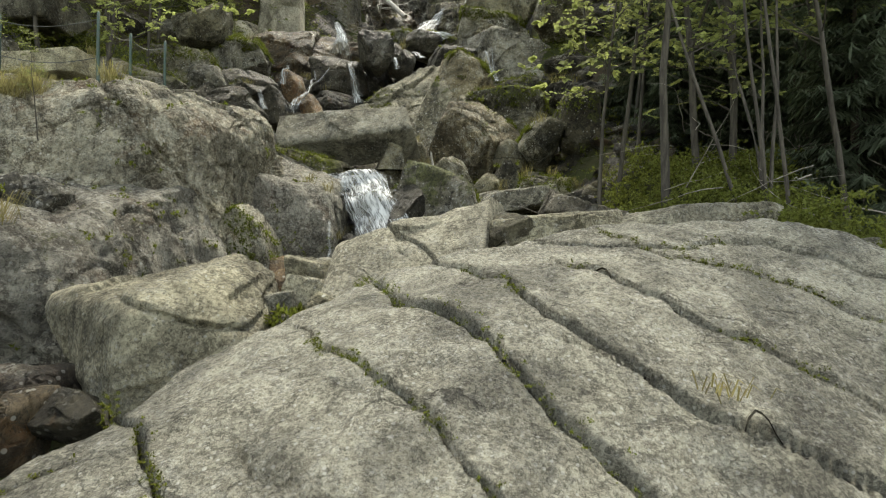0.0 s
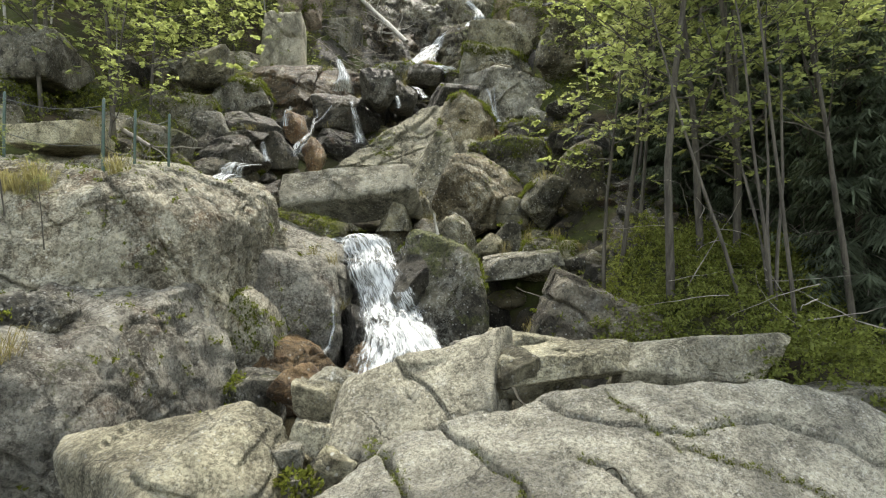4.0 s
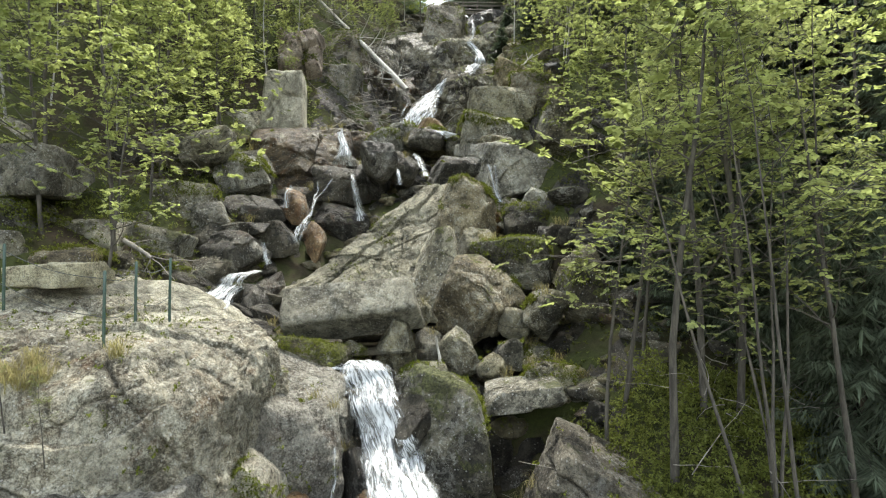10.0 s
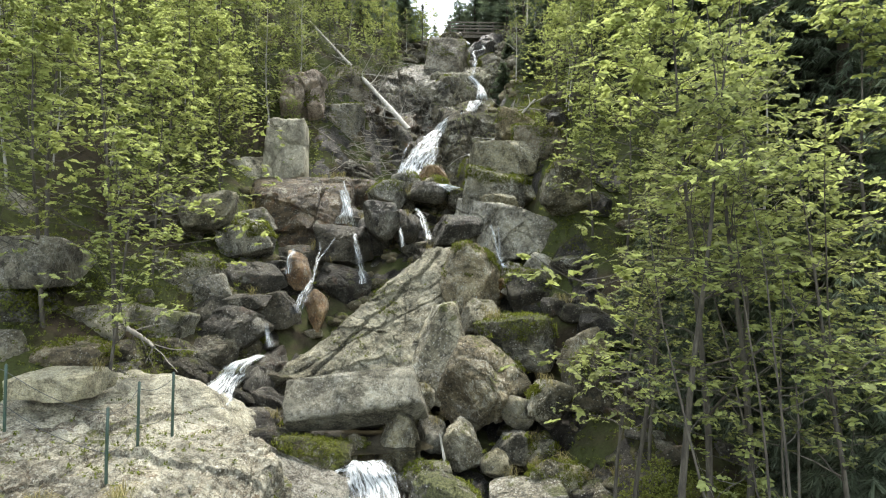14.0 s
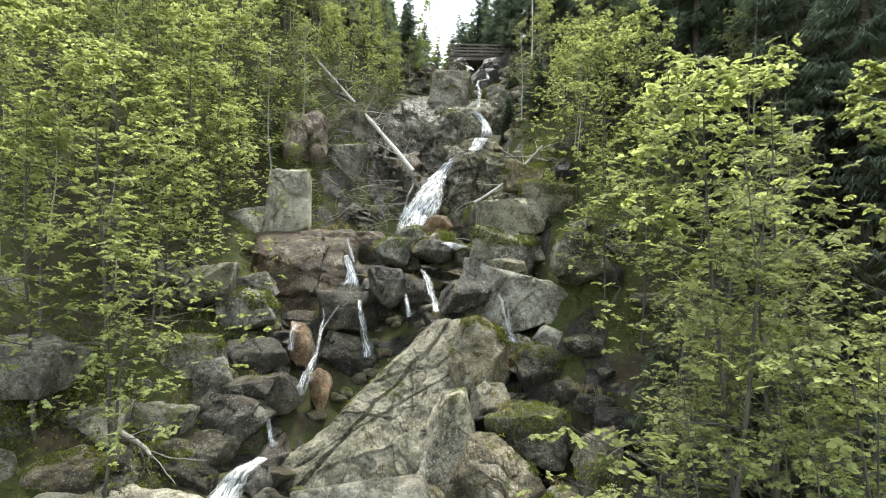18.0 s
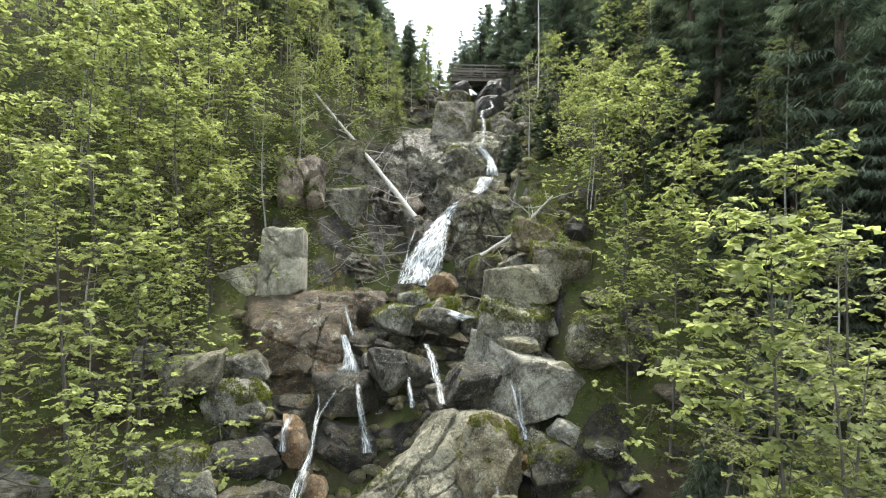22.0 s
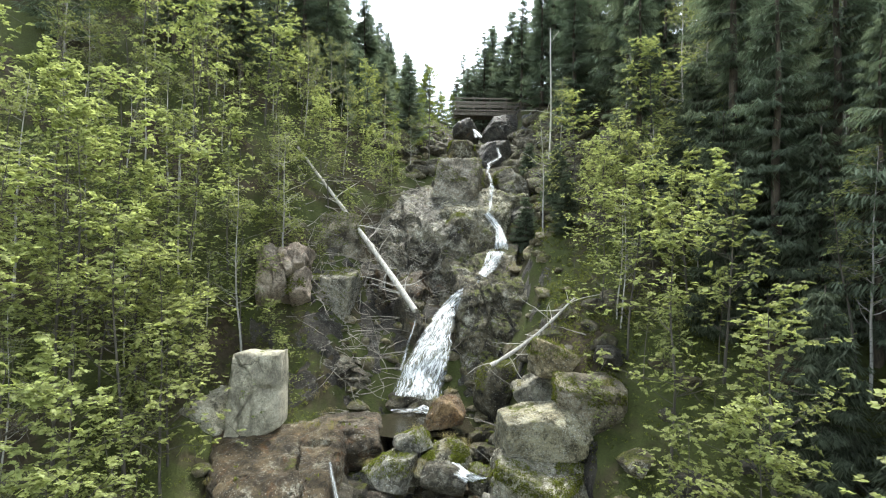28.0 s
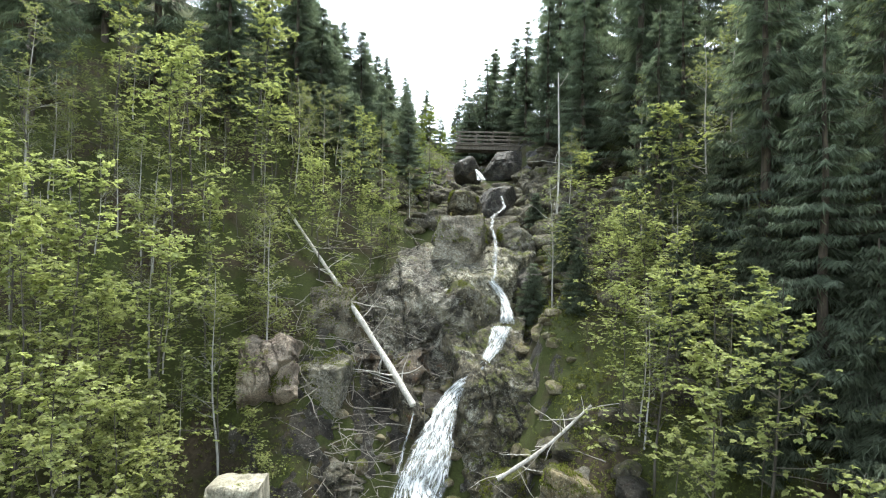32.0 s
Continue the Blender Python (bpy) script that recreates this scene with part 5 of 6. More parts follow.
hewn("outcrop", (2.6, 32.2, 12.6), ((-0.15, -0.8, 0.5, 1.82, 30.0, 13.3), (-0.9, -0.4, 0.2, 0.35, 30.0, 13.3), (0.1, -0.42, 0.9, 2.0, 32.5, 16.05), (0.85, -0.3, 0.35, 4.3, 31.5, 14.3), (0, 1, 0, 2, 36, 13), (0, 0, -1, 2, 32, 8), (-0.2, -0.95, 0.1, 1.6, 29.2, 11.5)),
     M_mossdark, 147, 7, "mossy jointed rock shoulder beside the upper fall", 34, 0.13, 40, ((0.95, 0.2, 0.1, 1.5, 30, 13, 0.05, 0.16), (0.9, 0.3, 0.2, 2.7, 30, 13, 0.05, 0.18), (0.2, -0.3, 0.92, 2, 30, 13.6, 0.05, 0.14)), 900)
hewn("outcrop", (-4.2, 36.0, 14.5), ((0.1, -0.88, 0.45, -2.7, 33.0, 14.6), (0.8, -0.5, 0.2, -0.4, 33.0, 15.6), (0, -0.45, 0.9, -2.6, 35.6, 18.9), (-0.8, -0.4, 0.3, -7.4, 33.5, 16), (0, 1, 0, -4, 40, 15), (0, 0, -1, -4, 36, 9), (-0.3, -0.85, 0.4, -5.6, 33.2, 16)),
     M_wetlichen, 148, 7, "dark jointed rock wall behind the fallen trunk", 34, 0.15, 50, ((0.97, 0.1, 0.1, -2.2, 33, 15, 0.05, 0.2), (0.95, -0.1, 0.2, -3.6, 33, 15, 0.05, 0.2), (0.9, 0.1, -0.3, -5.0, 33, 16, 0.05, 0.18), (0.2, -0.3, 0.92, -3, 33, 15.6, 0.05, 0.16)), 500)
hewn("outcrop", (0.3, 37.8, 16.8), ((0.15, -0.9, 0.4, 0.55, 35.5, 17.4), (0, -0.35, 0.94, 0.5, 37.2, 20.0), (0.85, -0.5, 0.1, 2.1, 36.0, 17.4), (-0.9, -0.3, 0.2, -1.2, 36, 17.4), (0, 1, 0, 0, 41, 17), (0, 0, -1, 0, 37, 12)),
     M_lichen, 149, 7, "tall grey rock face beside the upper cascade", 34, 0.14, 34, ((0.9, 0.2, 0.2, 0.0, 35.6, 17.5, 0.05, 0.18), (0.7, 0.1, 0.7, 1.0, 35.8, 18.5, 0.05, 0.15)), 300)


# ---- loose stones of the scree ----
def stream_bed():
    """The rocky floor of the gully, laid over the soil."""
    xs, ys = np.arange(-9.5, 6.6, 0.12), np.arange(5.2, 60, 0.15)
    U, V = np.meshgrid(xs, ys)
    u, y = U.ravel(), V.ravel()
    x = u + centre_x(y)
    p = np.stack([x, y, 0.6 * land(x, y)], -1)
    ridged = 1 - np.minimum(np.abs(fbm(p, 0.8, 4, 61)) * 2.2, 1)
    z = height(x, y) - 0.25 + 0.5 * (0.65 - ridged) + 0.12 * fbm(p, 2.5, 3, 62)
    wide = 3.6 + 0.9 * fbm(p * (0, 1, 0), 0.35, 2, 63)
    wide = np.where(u < 0, wide + np.interp(y, [14, 22, 34, 42], [0, 2.6, 3.4, 0]), wide + np.interp(y, [9, 11, 24, 30], [0, 1.8, 1.8, 0.3]))
    z -= 0.9 * np.maximum(np.abs(u) - wide, 0)
    ob = new("stream_bed", mesh_of("stream_bed", np.stack([x, y, z], -1), grid_faces(len(ys), len(xs)), M_bed, sharp=50))
    tagged(ob, "dark damp broken rock of the stream bed", "rock", kind="structure")


stream_bed()


def filler_boulders():
    rng = np.random.default_rng(77)
    mats = (M_wetlichen, M_mossdark, M_mossdark, M_wetbrown, M_wet, M_wet)
    words = ("dark lichen-spotted boulder on the scree", "damp mossy boulder in the stream bed", "damp mossy boulder in the stream bed", "brown weathered boulder on the bank", "black wet boulder in the stream bed", "black wet boulder in the stream bed")
    shapes, made, rest, kept = [], [], [], 0
    for i in range(18):
        v, f = rock_shape(rng.uniform(1.0, 1.7), rng.uniform(0.9, 1.2), rng.uniform(0.6, 1.0), 500 + i, 3.5, rng.uniform(-25, 25), 7, 4, 0.09)
        made.append(mesh_of("boulder", v, f, mats[i % 6], sharp=26))
        shapes.append(rock_shape(1.4, 1.1, 0.85, 500 + i, 3.5, rng.uniform(-25, 25), 7, 3, 0.09))
    for k in range(2000):
        y = 10.5 + 42 * rng.uniform() ** 1.2
        side = rng.normal()
        x = centre_x(y) + side * (2.3 + 0.03 * y)
        s = rng.uniform(0.35, 0.9) * (1 + 0.012 * y)
        if y < 13.2 and x > -0.3:
            s *= 0.6
            if y < 12.6 and x < 2.3:
                continue
        if any(abs(x - px) < pw * 0.6 + 0.2 * s and abs(y - py) < pd * 0.8 + 0.2 * s for px, py, pw, pd in PLACED):
            continue
        if 26.5 < y < 42 and x < centre_x(y) + 3.4 and rng.uniform() < 0.8:
            continue
        i = int(rng.integers(18))
        m = pose(x, y, float(height(x, y)[0]) + 0.12 * s, rng.uniform(-15, 15), rng.uniform(-15, 15), rng.uniform(0, 360)) @ Matrix.Diagonal((s, s, s, 1))
        if y < 25 and kept < 260:
            kept += 1
            ob = new("boulder", made[i])
            ob.matrix_world = m
            tagged(ob, words[i % 6], "boulder")
        else:
            v, f = shapes[i]
            a = np.array(m)
            rest.append((v @ a[:3, :3].T + a[:3, 3], f))
    v, f = join(rest)
    tagged(new("far_scree", mesh_of("far_scree", v, f, M_mossdark, sharp=38)), "jumbled dark boulders of the upper gully", "stones", kind="stuff")


filler_boulders()


def scree():
    rng = np.random.default_rng(8)
    pieces = []
    for _ in range(1000):
        y = rng.uniform(5.0, 50)
        x = centre_x(y) + rng.normal() * (1.7 + 0.03 * y)
        s = rng.uniform(0.12, 0.5) * (1 + y / 60)
        v, f = rock_shape(s * rng.uniform(0.8, 1.6), s, s * rng.uniform(0.5, 0.9), int(rng.integers(1 << 20)), 3, rng.uniform(-20, 20), 6, 2, 0.06)
        a = rng.uniform(0, 6.28)
        v = v @ np.array([[math.cos(a), -math.sin(a), 0], [math.sin(a), math.cos(a), 0], [0, 0, 1]])
        pieces.append((v + (x, y, float(height(x, y)[0]) + s * 0.12), f))
    v, f = join(pieces)
    ob = new("scree", mesh_of("scree", v, f, M_mossdark, sharp=40))
    tagged(ob, "loose grey and dark stones of the stream bed", "stones", kind="stuff")


scree()


# ---- water ----
bpy.context.view_layer.update()
DEPS = bpy.context.evaluated_depsgraph_get()


def rock_front(p, reach):
    """Where, straight ahead, the rock's face lies within reach of a place; None if nowhere."""
    if p[1] > 38:
        return None
    ok, at, *_ = scene.ray_cast(DEPS, Vector((float(p[0]), float(p[1]) - reach, float(p[2]) + 0.1 * reach)), Vector((0, 1, -0.1)).normalized(), distance=2 * reach)
    return at.y if ok else None


def ribbon(line, w, shift, wide, phase, seed, mat, name):
    """A sheet of water along a line: arched across, uneven, offset by shift of the fall's width."""
    nv = 11
    s = np.linspace(-1, 1, nv)
    flow = np.gradient(line, axis=0)
    run = np.concatenate([[0], np.cumsum(np.linalg.norm(np.diff(line, axis=0), axis=1))])
    line = line.copy()
    across = np.tile(np.array([[1.0, -0.15, 0.0]]), (len(line), 1))
    across -= flow * ((across * flow).sum(1) / ((flow * flow).sum(1) + 1e-9))[:, None] * 0.5
    across /= np.linalg.norm(across, axis=1)[:, None]
    mid = shift + 0.12 * np.sin(run * 2.1 + phase) * (1 - abs(shift))
    half = wide * (1 + 0.08 * np.sin(run * 3.3 + 2 * phase)) * w
    v = line[:, None] + across[:, None] * ((mid * w)[:, None, None] * 0.5 + s[None, :, None] * half[:, None, None] * 0.5)
    arch = (np.sqrt(np.maximum(1 - s * s, 0)) * 0.3)[None, :] * half[:, None] + (0.16 * np.sqrt(np.maximum(1 - mid ** 2, 0)) * w)[:, None]
    arch = arch * np.clip(run / 0.6, 0, 1)[:, None]
    v[..., 1] -= arch
    v[..., 2] += arch * 0.5
    flat = v.reshape(-1, 3)
    size = np.repeat(np.minimum(w, 0.8), nv)
    flat = flat + np.stack([0.4 * fbm(flat, 7, 2, seed), -0.6 * fbm(flat, 6, 3, seed + 1), 0.4 * fbm(flat, 8, 2, seed + 2)], -1) * (0.08 * size)[:, None]
    # never behind the rock that it runs over
    for p in flat:
        hit = rock_front(p, 0.9)
        if hit is not None and hit < p[1] + 0.03:
            p[1] = hit - 0.03
    uv = np.stack([np.tile((s + 1) / 2, len(line)), np.repeat(run, nv) + phase], -1)
    return mesh_of(name, flat, grid_faces(len(line), nv), mat, uv=uv)


def water(points, widths):
    """A fall of white water: a thin sheet with separate strands over it."""
    p = np.array(points)
    t = np.linspace(0, len(p) - 1, len(p) * 9)
    k = np.arange(len(p))
    line = np.stack([np.interp(t, k, p[:, i]) for i in range(3)], -1)
    for _ in range(4):
        line[1:-1] = (line[:-2] + 2 * line[1:-1] + line[2:]) / 4
    hits = [rock_front(p, 0.75) for p in line]
    line[:, 1] = [y if h is None else h - 0.04 for y, h in zip(line[:, 1], hits)]
    for _ in range(10):
        line[1:-1, 1] = (line[:-2, 1] + 2 * line[1:-1, 1] + line[2:, 1]) / 4
    big = max(widths) > 0.6
    w = np.interp(t, k, widths) * (1.0 if big else 0.8)
    root = tagged(new("waterfall"), "white water falling over dark rock" if big else "thin white runnel down wet rock", "waterfall", "runs of the cascade")
    seed = int(abs(p[0, 0]) * 100) + 3
    part("sheet", ribbon(line, w, 0.0, 1.0, p[0, 0] * 3.7, seed, M_fall if big else M_thin, "sheet"), root)
    for i in range(3 if big else 0):
        part("strand", ribbon(line, w, -0.6 + 0.6 * i, 0.45, 1.7 * i + p[0, 1], seed + 5 * i, M_fall, "strand"), root)
    return root


water([(-2.1, 12.1, 4.02), (-1.72, 11.5, 3.95), (-1.58, 11.2, 3.75), (-1.33, 10.7, 3.3), (-1.02, 10.1, 2.71), (-0.73, 9.4, 2.25), (-0.61, 8.8, 1.85), (-0.5, 8.3, 1.5)], [0.9, 1.0, 1.1, 1.0, 1.1, 1.35, 1.7, 2.0])
water([(-0.74, 10.07, 2.51), (-0.19, 9.28, 2.23), (0.08, 8.79, 2.25)], [0.18, 0.41, 0.47])
water([(-3.51, 12.30, 4.20), (-3.00, 11.71, 3.81), (-2.26, 11.71, 3.78), (-1.68, 11.61, 3.86)], [0.27, 0.31, 0.15, 0.19])
water([(-1.93, 10.26, 3.07), (-1.89, 10.16, 2.59), (-1.95, 10.07, 2.21)], [0.07, 0.09, 0.13])
water([(-4.49, 13.77, 5.90), (-4.82, 13.28, 5.73), (-4.99, 12.89, 5.39), (-4.95, 12.4, 4.71), (-4.9, 12.1, 4.4)], [0.3, 0.5, 0.65, 0.8, 0.95])
water([(-5.62, 12.89, 5.29), (-5.35, 12.79, 5.22), (-5.06, 12.59, 4.84)], [0.11, 0.28, 0.34])
water([(-4.60, 14.46, 6.58), (-4.40, 14.27, 5.97)], [0.17, 0.33])
water([(-3.72, 20.1, 10.5), (-3.5, 19.8, 9.95), (-3.43, 19.68, 9.6), (-3.54, 19.59, 9.2)], [0.2, 0.3, 0.5, 0.85])
water([(-3.24, 19.39, 9.01), (-2.92, 19.00, 8.16), (-2.75, 18.40, 7.25)], [0.21, 0.36, 0.54])
water([(-3.88, 19.59, 8.83), (-4.31, 19.09, 8.14), (-4.24, 18.21, 7.51), (-4.30, 17.22, 6.94), (-4.39, 16.73, 6.50)], [0.10, 0.15, 0.23, 0.52, 0.43])
water([(-4.95, 18.40, 8.45), (-4.94, 18.11, 8.03), (-4.97, 17.81, 7.59)], [0.25, 0.34, 0.52])
water([(-4.41, 19.39, 8.72), (-4.28, 18.80, 7.96)], [0.10, 0.13])
water([(-1.22, 21.75, 10.02), (-0.91, 20.77, 9.52), (-0.66, 18.80, 8.72)], [0.27, 0.41, 0.37])
water([(-1.69, 19.59, 9.23), (-1.52, 19.19, 8.51)], [0.16, 0.31])
water([(1.41, 19.49, 9.30), (1.52, 19.39, 8.58), (1.72, 19.19, 7.86)], [0.10, 0.16, 0.41])
water([(1.60, 19.49, 9.25), (1.67, 19.29, 8.20)], [0.07, 0.15])
water([(0.79, 17.67, 7.10), (0.72, 17.47, 6.58), (0.58, 17.27, 6.15)], [0.12, 0.16, 0.32])
water([(0.02, 32.57, 15.75), (-0.51, 31.78, 14.94), (-1.00, 30.70, 13.92), (-1.44, 29.52, 12.67), (-1.85, 28.63, 11.44)], [0.3, 0.75, 1.35, 1.75, 2.1])
water([(-2.00, 30.90, 14.37), (-2.36, 30.31, 13.23), (-2.50, 29.72, 12.38)], [0.14, 0.22, 0.39])
water([(1.90, 34.63, 17.56), (1.43, 33.86, 16.64), (0.69, 32.99, 16.06), (-0.13, 32.12, 15.67)], [1.0, 0.75, 0.3, 0.18])
water([(1.52, 36.56, 19.60), (2.13, 35.60, 18.66), (2.13, 34.63, 17.57)], [0.39, 0.41, 0.82])
water([(1.85, 39.94, 22.31), (1.93, 38.78, 21.17), (1.78, 37.53, 20.09), (1.53, 36.66, 19.55)], [0.19, 0.54, 0.38, 0.28])
water([(2.85, 45.25, 24.78), (2.90, 43.80, 23.83), (2.05, 42.35, 23.14), (1.79, 40.42, 22.28)], [0.25, 0.38, 0.50, 0.22])
water([(1.55, 51.52, 27.47), (1.88, 49.59, 26.27)], [0.17, 0.72])
water([(-0.67, 23.81, 11.11), (-0.33, 23.41, 10.99), (0.24, 22.72, 10.74)], [0.16, 0.38, 0.61])
water([(-4.11, 22.72, 11.17), (-3.93, 22.43, 10.70), (-3.72, 22.03, 10.22)], [0.12, 0.21, 0.26])



def pool(name, x, y, z, rx, ry, label):
    ang = np.linspace(0, 2 * np.pi, 60, endpoint=False)
    rings = [np.stack([x + r * rx * np.cos(ang) * (1 + 0.15 * np.sin(3 * ang + x)), y + r * ry * np.sin(ang) * (1 + 0.12 * np.sin(2 * ang)), np.full(60, z)], -1) for r in np.linspace(0.02, 1, 12)]
    v = np.concatenate(rings)
    v[:, 2] += 0.012 * fbm(v, 2.0, 3, 4)
    ob = new(name, mesh_of(name, v, grid_faces(12, 60, True), M_pool))
    tagged(ob, label, "water", kind="structure")


def foam(x, y, z, rx, ry, seed):
    """White froth where a fall meets its pool."""
    rng = np.random.default_rng(seed)
    ang = np.linspace(0, 2 * np.pi, 48, endpoint=False)
    rings = []
    for r in np.linspace(0.03, 1, 14):
        p = np.stack([x + r * rx * np.cos(ang), y + r * ry * np.sin(ang), np.full(48, z)], -1)
        k = 1 + 0.3 * fbm(p, 1.6, 3, seed)
        p[:, 0], p[:, 1] = x + (p[:, 0] - x) * k, y + (p[:, 1] - y) * k
        p[:, 2] += (0.22 * (1 - r) ** 1.5 + 0.03) * (1 + 0.8 * fbm(p, 4.0, 3, seed + 1))
        rings.append(p)
    v = np.concatenate(rings)
    uv = np.stack([np.repeat(0.5 + 0.47 * np.linspace(0.03, 1, 14), 48), np.tile(np.sin(ang) * 1.3, 14)], -1)
    tagged(new("foam", mesh_of("foam", v, grid_faces(14, 48, True), M_fall, uv=uv)), "white froth where the fall meets the pool", "water", kind="stuff")


pool("water_1", -0.9, 8.2, 1.45, 2.6, 1.7, "dark rippled plunge pool under the waterfall")
pool("water_2", -2.6, 12.6, 4.25, 2.2, 0.9, "dark still pool under the flat block")
pool("water_3", -2.9, 4.9, 0.85, 1.2, 1.6, "brown shallow pool between slab and cliff")
pool("water_4", -1.8, 26.6, 11.2, 2.4, 1.6, "shallow water at the foot of the upper fall")


foam(-0.35, 7.75, 1.47, 1.0, 0.75, 3)
foam(-1.2, 28.0, 11.22, 1.5, 0.6, 4)


# ---- fence on the pale rock ----
def fence():
    root = tagged(new("fence"), "low fence of thin green posts with wires on rock", "fence")
    spots = []
    for x, y in ((-9.5, 10.2), (-7.3, 9.5), (-5.05, 8.45), (-5.2, 9.6), (-4.87, 10.1)):
        ok, at, *_ = scene.ray_cast(DEPS, Vector((x, y, 9)), Vector((0, 0, -1)))
        spots.append((x, y, at.z))
    for x, y, z in spots:
        v, f = tube([(0, 0, -0.35), (0, 0, 0.3), (0.004, 0, 0.7), (0.01, 0, 1.08), (0.01, 0, 1.1)], [0.024, 0.024, 0.023, 0.023, 0.004], 9)
        ob = part("post", mesh_of("post", v, f, M_post, sharp=50), root)
        ob.location = (x, y, z)
    for h in (0.42, 0.98):
        for (ax, ay, az), (bx, by, bz) in zip(spots, spots[1:]):
            t = np.linspace(0, 1, 14)
            line = np.stack([ax + (bx - ax) * t, ay + (by - ay) * t, az + h + (bz - az) * t - 0.10 * np.sin(np.pi * t)], -1)
            v, f = tube(line, np.full(14, 0.006), 5)
            part("wire", mesh_of("wire", v, f, M_wire), root)


fence()


# ---- trees ----
def wander(rng, start, way, length, steps, bend, lift=0.0):
    p, d = [np.array(start, float)], np.array(way, float)
    d /= np.linalg.norm(d)
    for _ in range(steps):
        d = d + rng.normal(size=3) * bend + (0, 0, lift)
        d /= np.linalg.norm(d)
        p.append(p[-1] + d * length / steps)
    return np.array(p)


def broadleaf(name, seed, tall, spread_out, bare, leaf_mat, bark_mat, stems=1, limbs=16, per=14, size=0.085, label=""):
    """A slender gully tree: stems, limbs, twigs and loose sprays of leaves."""
    rng = np.random.default_rng(seed)
    root = tagged(new(name), label, "tree")
    wood, ends = [], []
    for s in range(stems):
        lean = rng.normal(size=2) * (0.05 if stems == 1 else 0.22)
        stem = wander(rng, (rng.normal() * 0.12 * (stems > 1), rng.normal() * 0.12 * (stems > 1), -0.3), (lean[0], lean[1], 1), tall * rng.uniform(0.85, 1.0), 14, 0.035, 0.02)
        r0 = 0.0062 * tall * (1 if stems == 1 else 0.62)
        wood.append(tube(stem, r0 * (1 - np.linspace(0, 0.9, 15)), 8))
        for _ in range(limbs // stems + 2):
            u = bare + (0.97 - bare) * rng.uniform() ** 0.85
            i = min(int(u * 14), 13)
            start = stem[i] + (stem[i + 1] - stem[i]) * (u * 14 - i)
            a = rng.uniform(0, 6.283)
            reach = spread_out * tall * (1.15 - u) * rng.uniform(0.6, 1.2)
            limb = wander(rng, start, (math.cos(a), math.sin(a), rng.uniform(0.15, 0.8)), reach + 0.35, 7, 0.13, 0.03)
            wood.append(tube(limb, np.linspace(r0 * 0.38 * (1.1 - u), 0.004, 8), 5))
            ends += [limb[j] for j in (4, 5, 6, 7)]
            for _ in range(4):
                j = int(rng.integers(2, 8))
                twig = wander(rng, limb[j], rng.normal(size=3) * (1, 1, 0.6) + (0, 0, 0.25), (reach + 0.4) * rng.uniform(0.25, 0.5), 4, 0.18)
                wood.append(tube(twig, np.linspace(0.007, 0.0025, 5), 3))
                ends += [twig[2], twig[3], twig[4]]
    v, f = join(wood)
    part("trunk", mesh_of("trunk", v, f, bark_mat), root)
    v, f = leaf_sprays(rng, np.array(ends), per, size, 0.1)
    part("crown", mesh_of("crown", v, f, leaf_mat, smooth=False), root)
    return root


def spruce(name, seed, tall, wide, label, mat=None, bare=0.1, dense=1.0):
    """A conifer: straight trunk, whorls of drooping boughs with hanging sprays."""
    rng = np.random.default_rng(seed)
    root = tagged(new(name), label, "tree")
    z = np.linspace(-0.4, tall, 12)
    v, f = tube(np.stack([0.04 * np.sin(z), 0.04 * np.cos(z * 0.7), z], -1), np.linspace(0.013 * tall + 0.03, 0.015, 12), 8)
    wood = [(v, f)]
    blades, h = [], bare * tall
    while h < tall * 0.99:
        u = h / tall
        reach = wide * (1 - u) ** 0.8 * (0.55 + 0.45 * min(1, (u - bare) * 6 + 0.3))
        for _ in range(int(7 * dense)):
            if rng.uniform() < 0.1:
                continue
            a = rng.uniform(0, 6.283)
            r = reach * rng.uniform(0.65, 1.15) + 0.15
            m = max(6, int(r * 17 * dense))
            t = np.linspace(0.1, 1, m)
            drop = -0.35 * r * t ** 1.4 + 0.25 * r * t ** 3 + (0.25 * r * t if u > 0.8 else 0)
            line = np.stack([math.cos(a) * r * t, math.sin(a) * r * t, h + drop], -1)
            if r > 0.8:
                wood.append(tube(line[:: max(1, m // 4)], np.linspace(0.02, 0.005, len(line[:: max(1, m // 4)])), 3))
            for side in (-1, 1, 0, -1.6, 1.6):
                yaw = a + side * rng.uniform(0.5, 1.0, m)
                ln = (0.16 + 0.22 * r * (1 - t) * 0.6 + 0.10) * rng.uniform(0.7, 1.3, m)
                way = np.stack([np.cos(yaw), np.sin(yaw), rng.normal(-0.55, 0.25, m)], -1)
                cross = np.cross(way, (0, 0, 1.0))
                cross /= np.linalg.norm(cross, axis=1)[:, None] + 1e-9
                wd = 0.017 + 0.014 * rng.uniform(size=m)
                start = line + rng.normal(size=(m, 3)) * 0.03
                tip = start + way * ln[:, None]
                q = np.stack([start - cross * wd[:, None] * 0.5, start + cross * wd[:, None] * 0.5, start + way * (ln * 0.6)[:, None] + cross * wd[:, None], tip], 1)
                blades.append(q.reshape(-1, 3))
        h += (0.2 + 0.018 * tall) * rng.uniform(0.7, 1.3) / dense ** 0.5
    v, f = join(wood)
    part("trunk", mesh_of("trunk", v, f, M_spruce_bark), root)
    v = np.concatenate(blades)
    part("crown", mesh_of("crown", v, np.arange(len(v)).reshape(-1, 4), mat or M_needle, smooth=False), root)
    return root


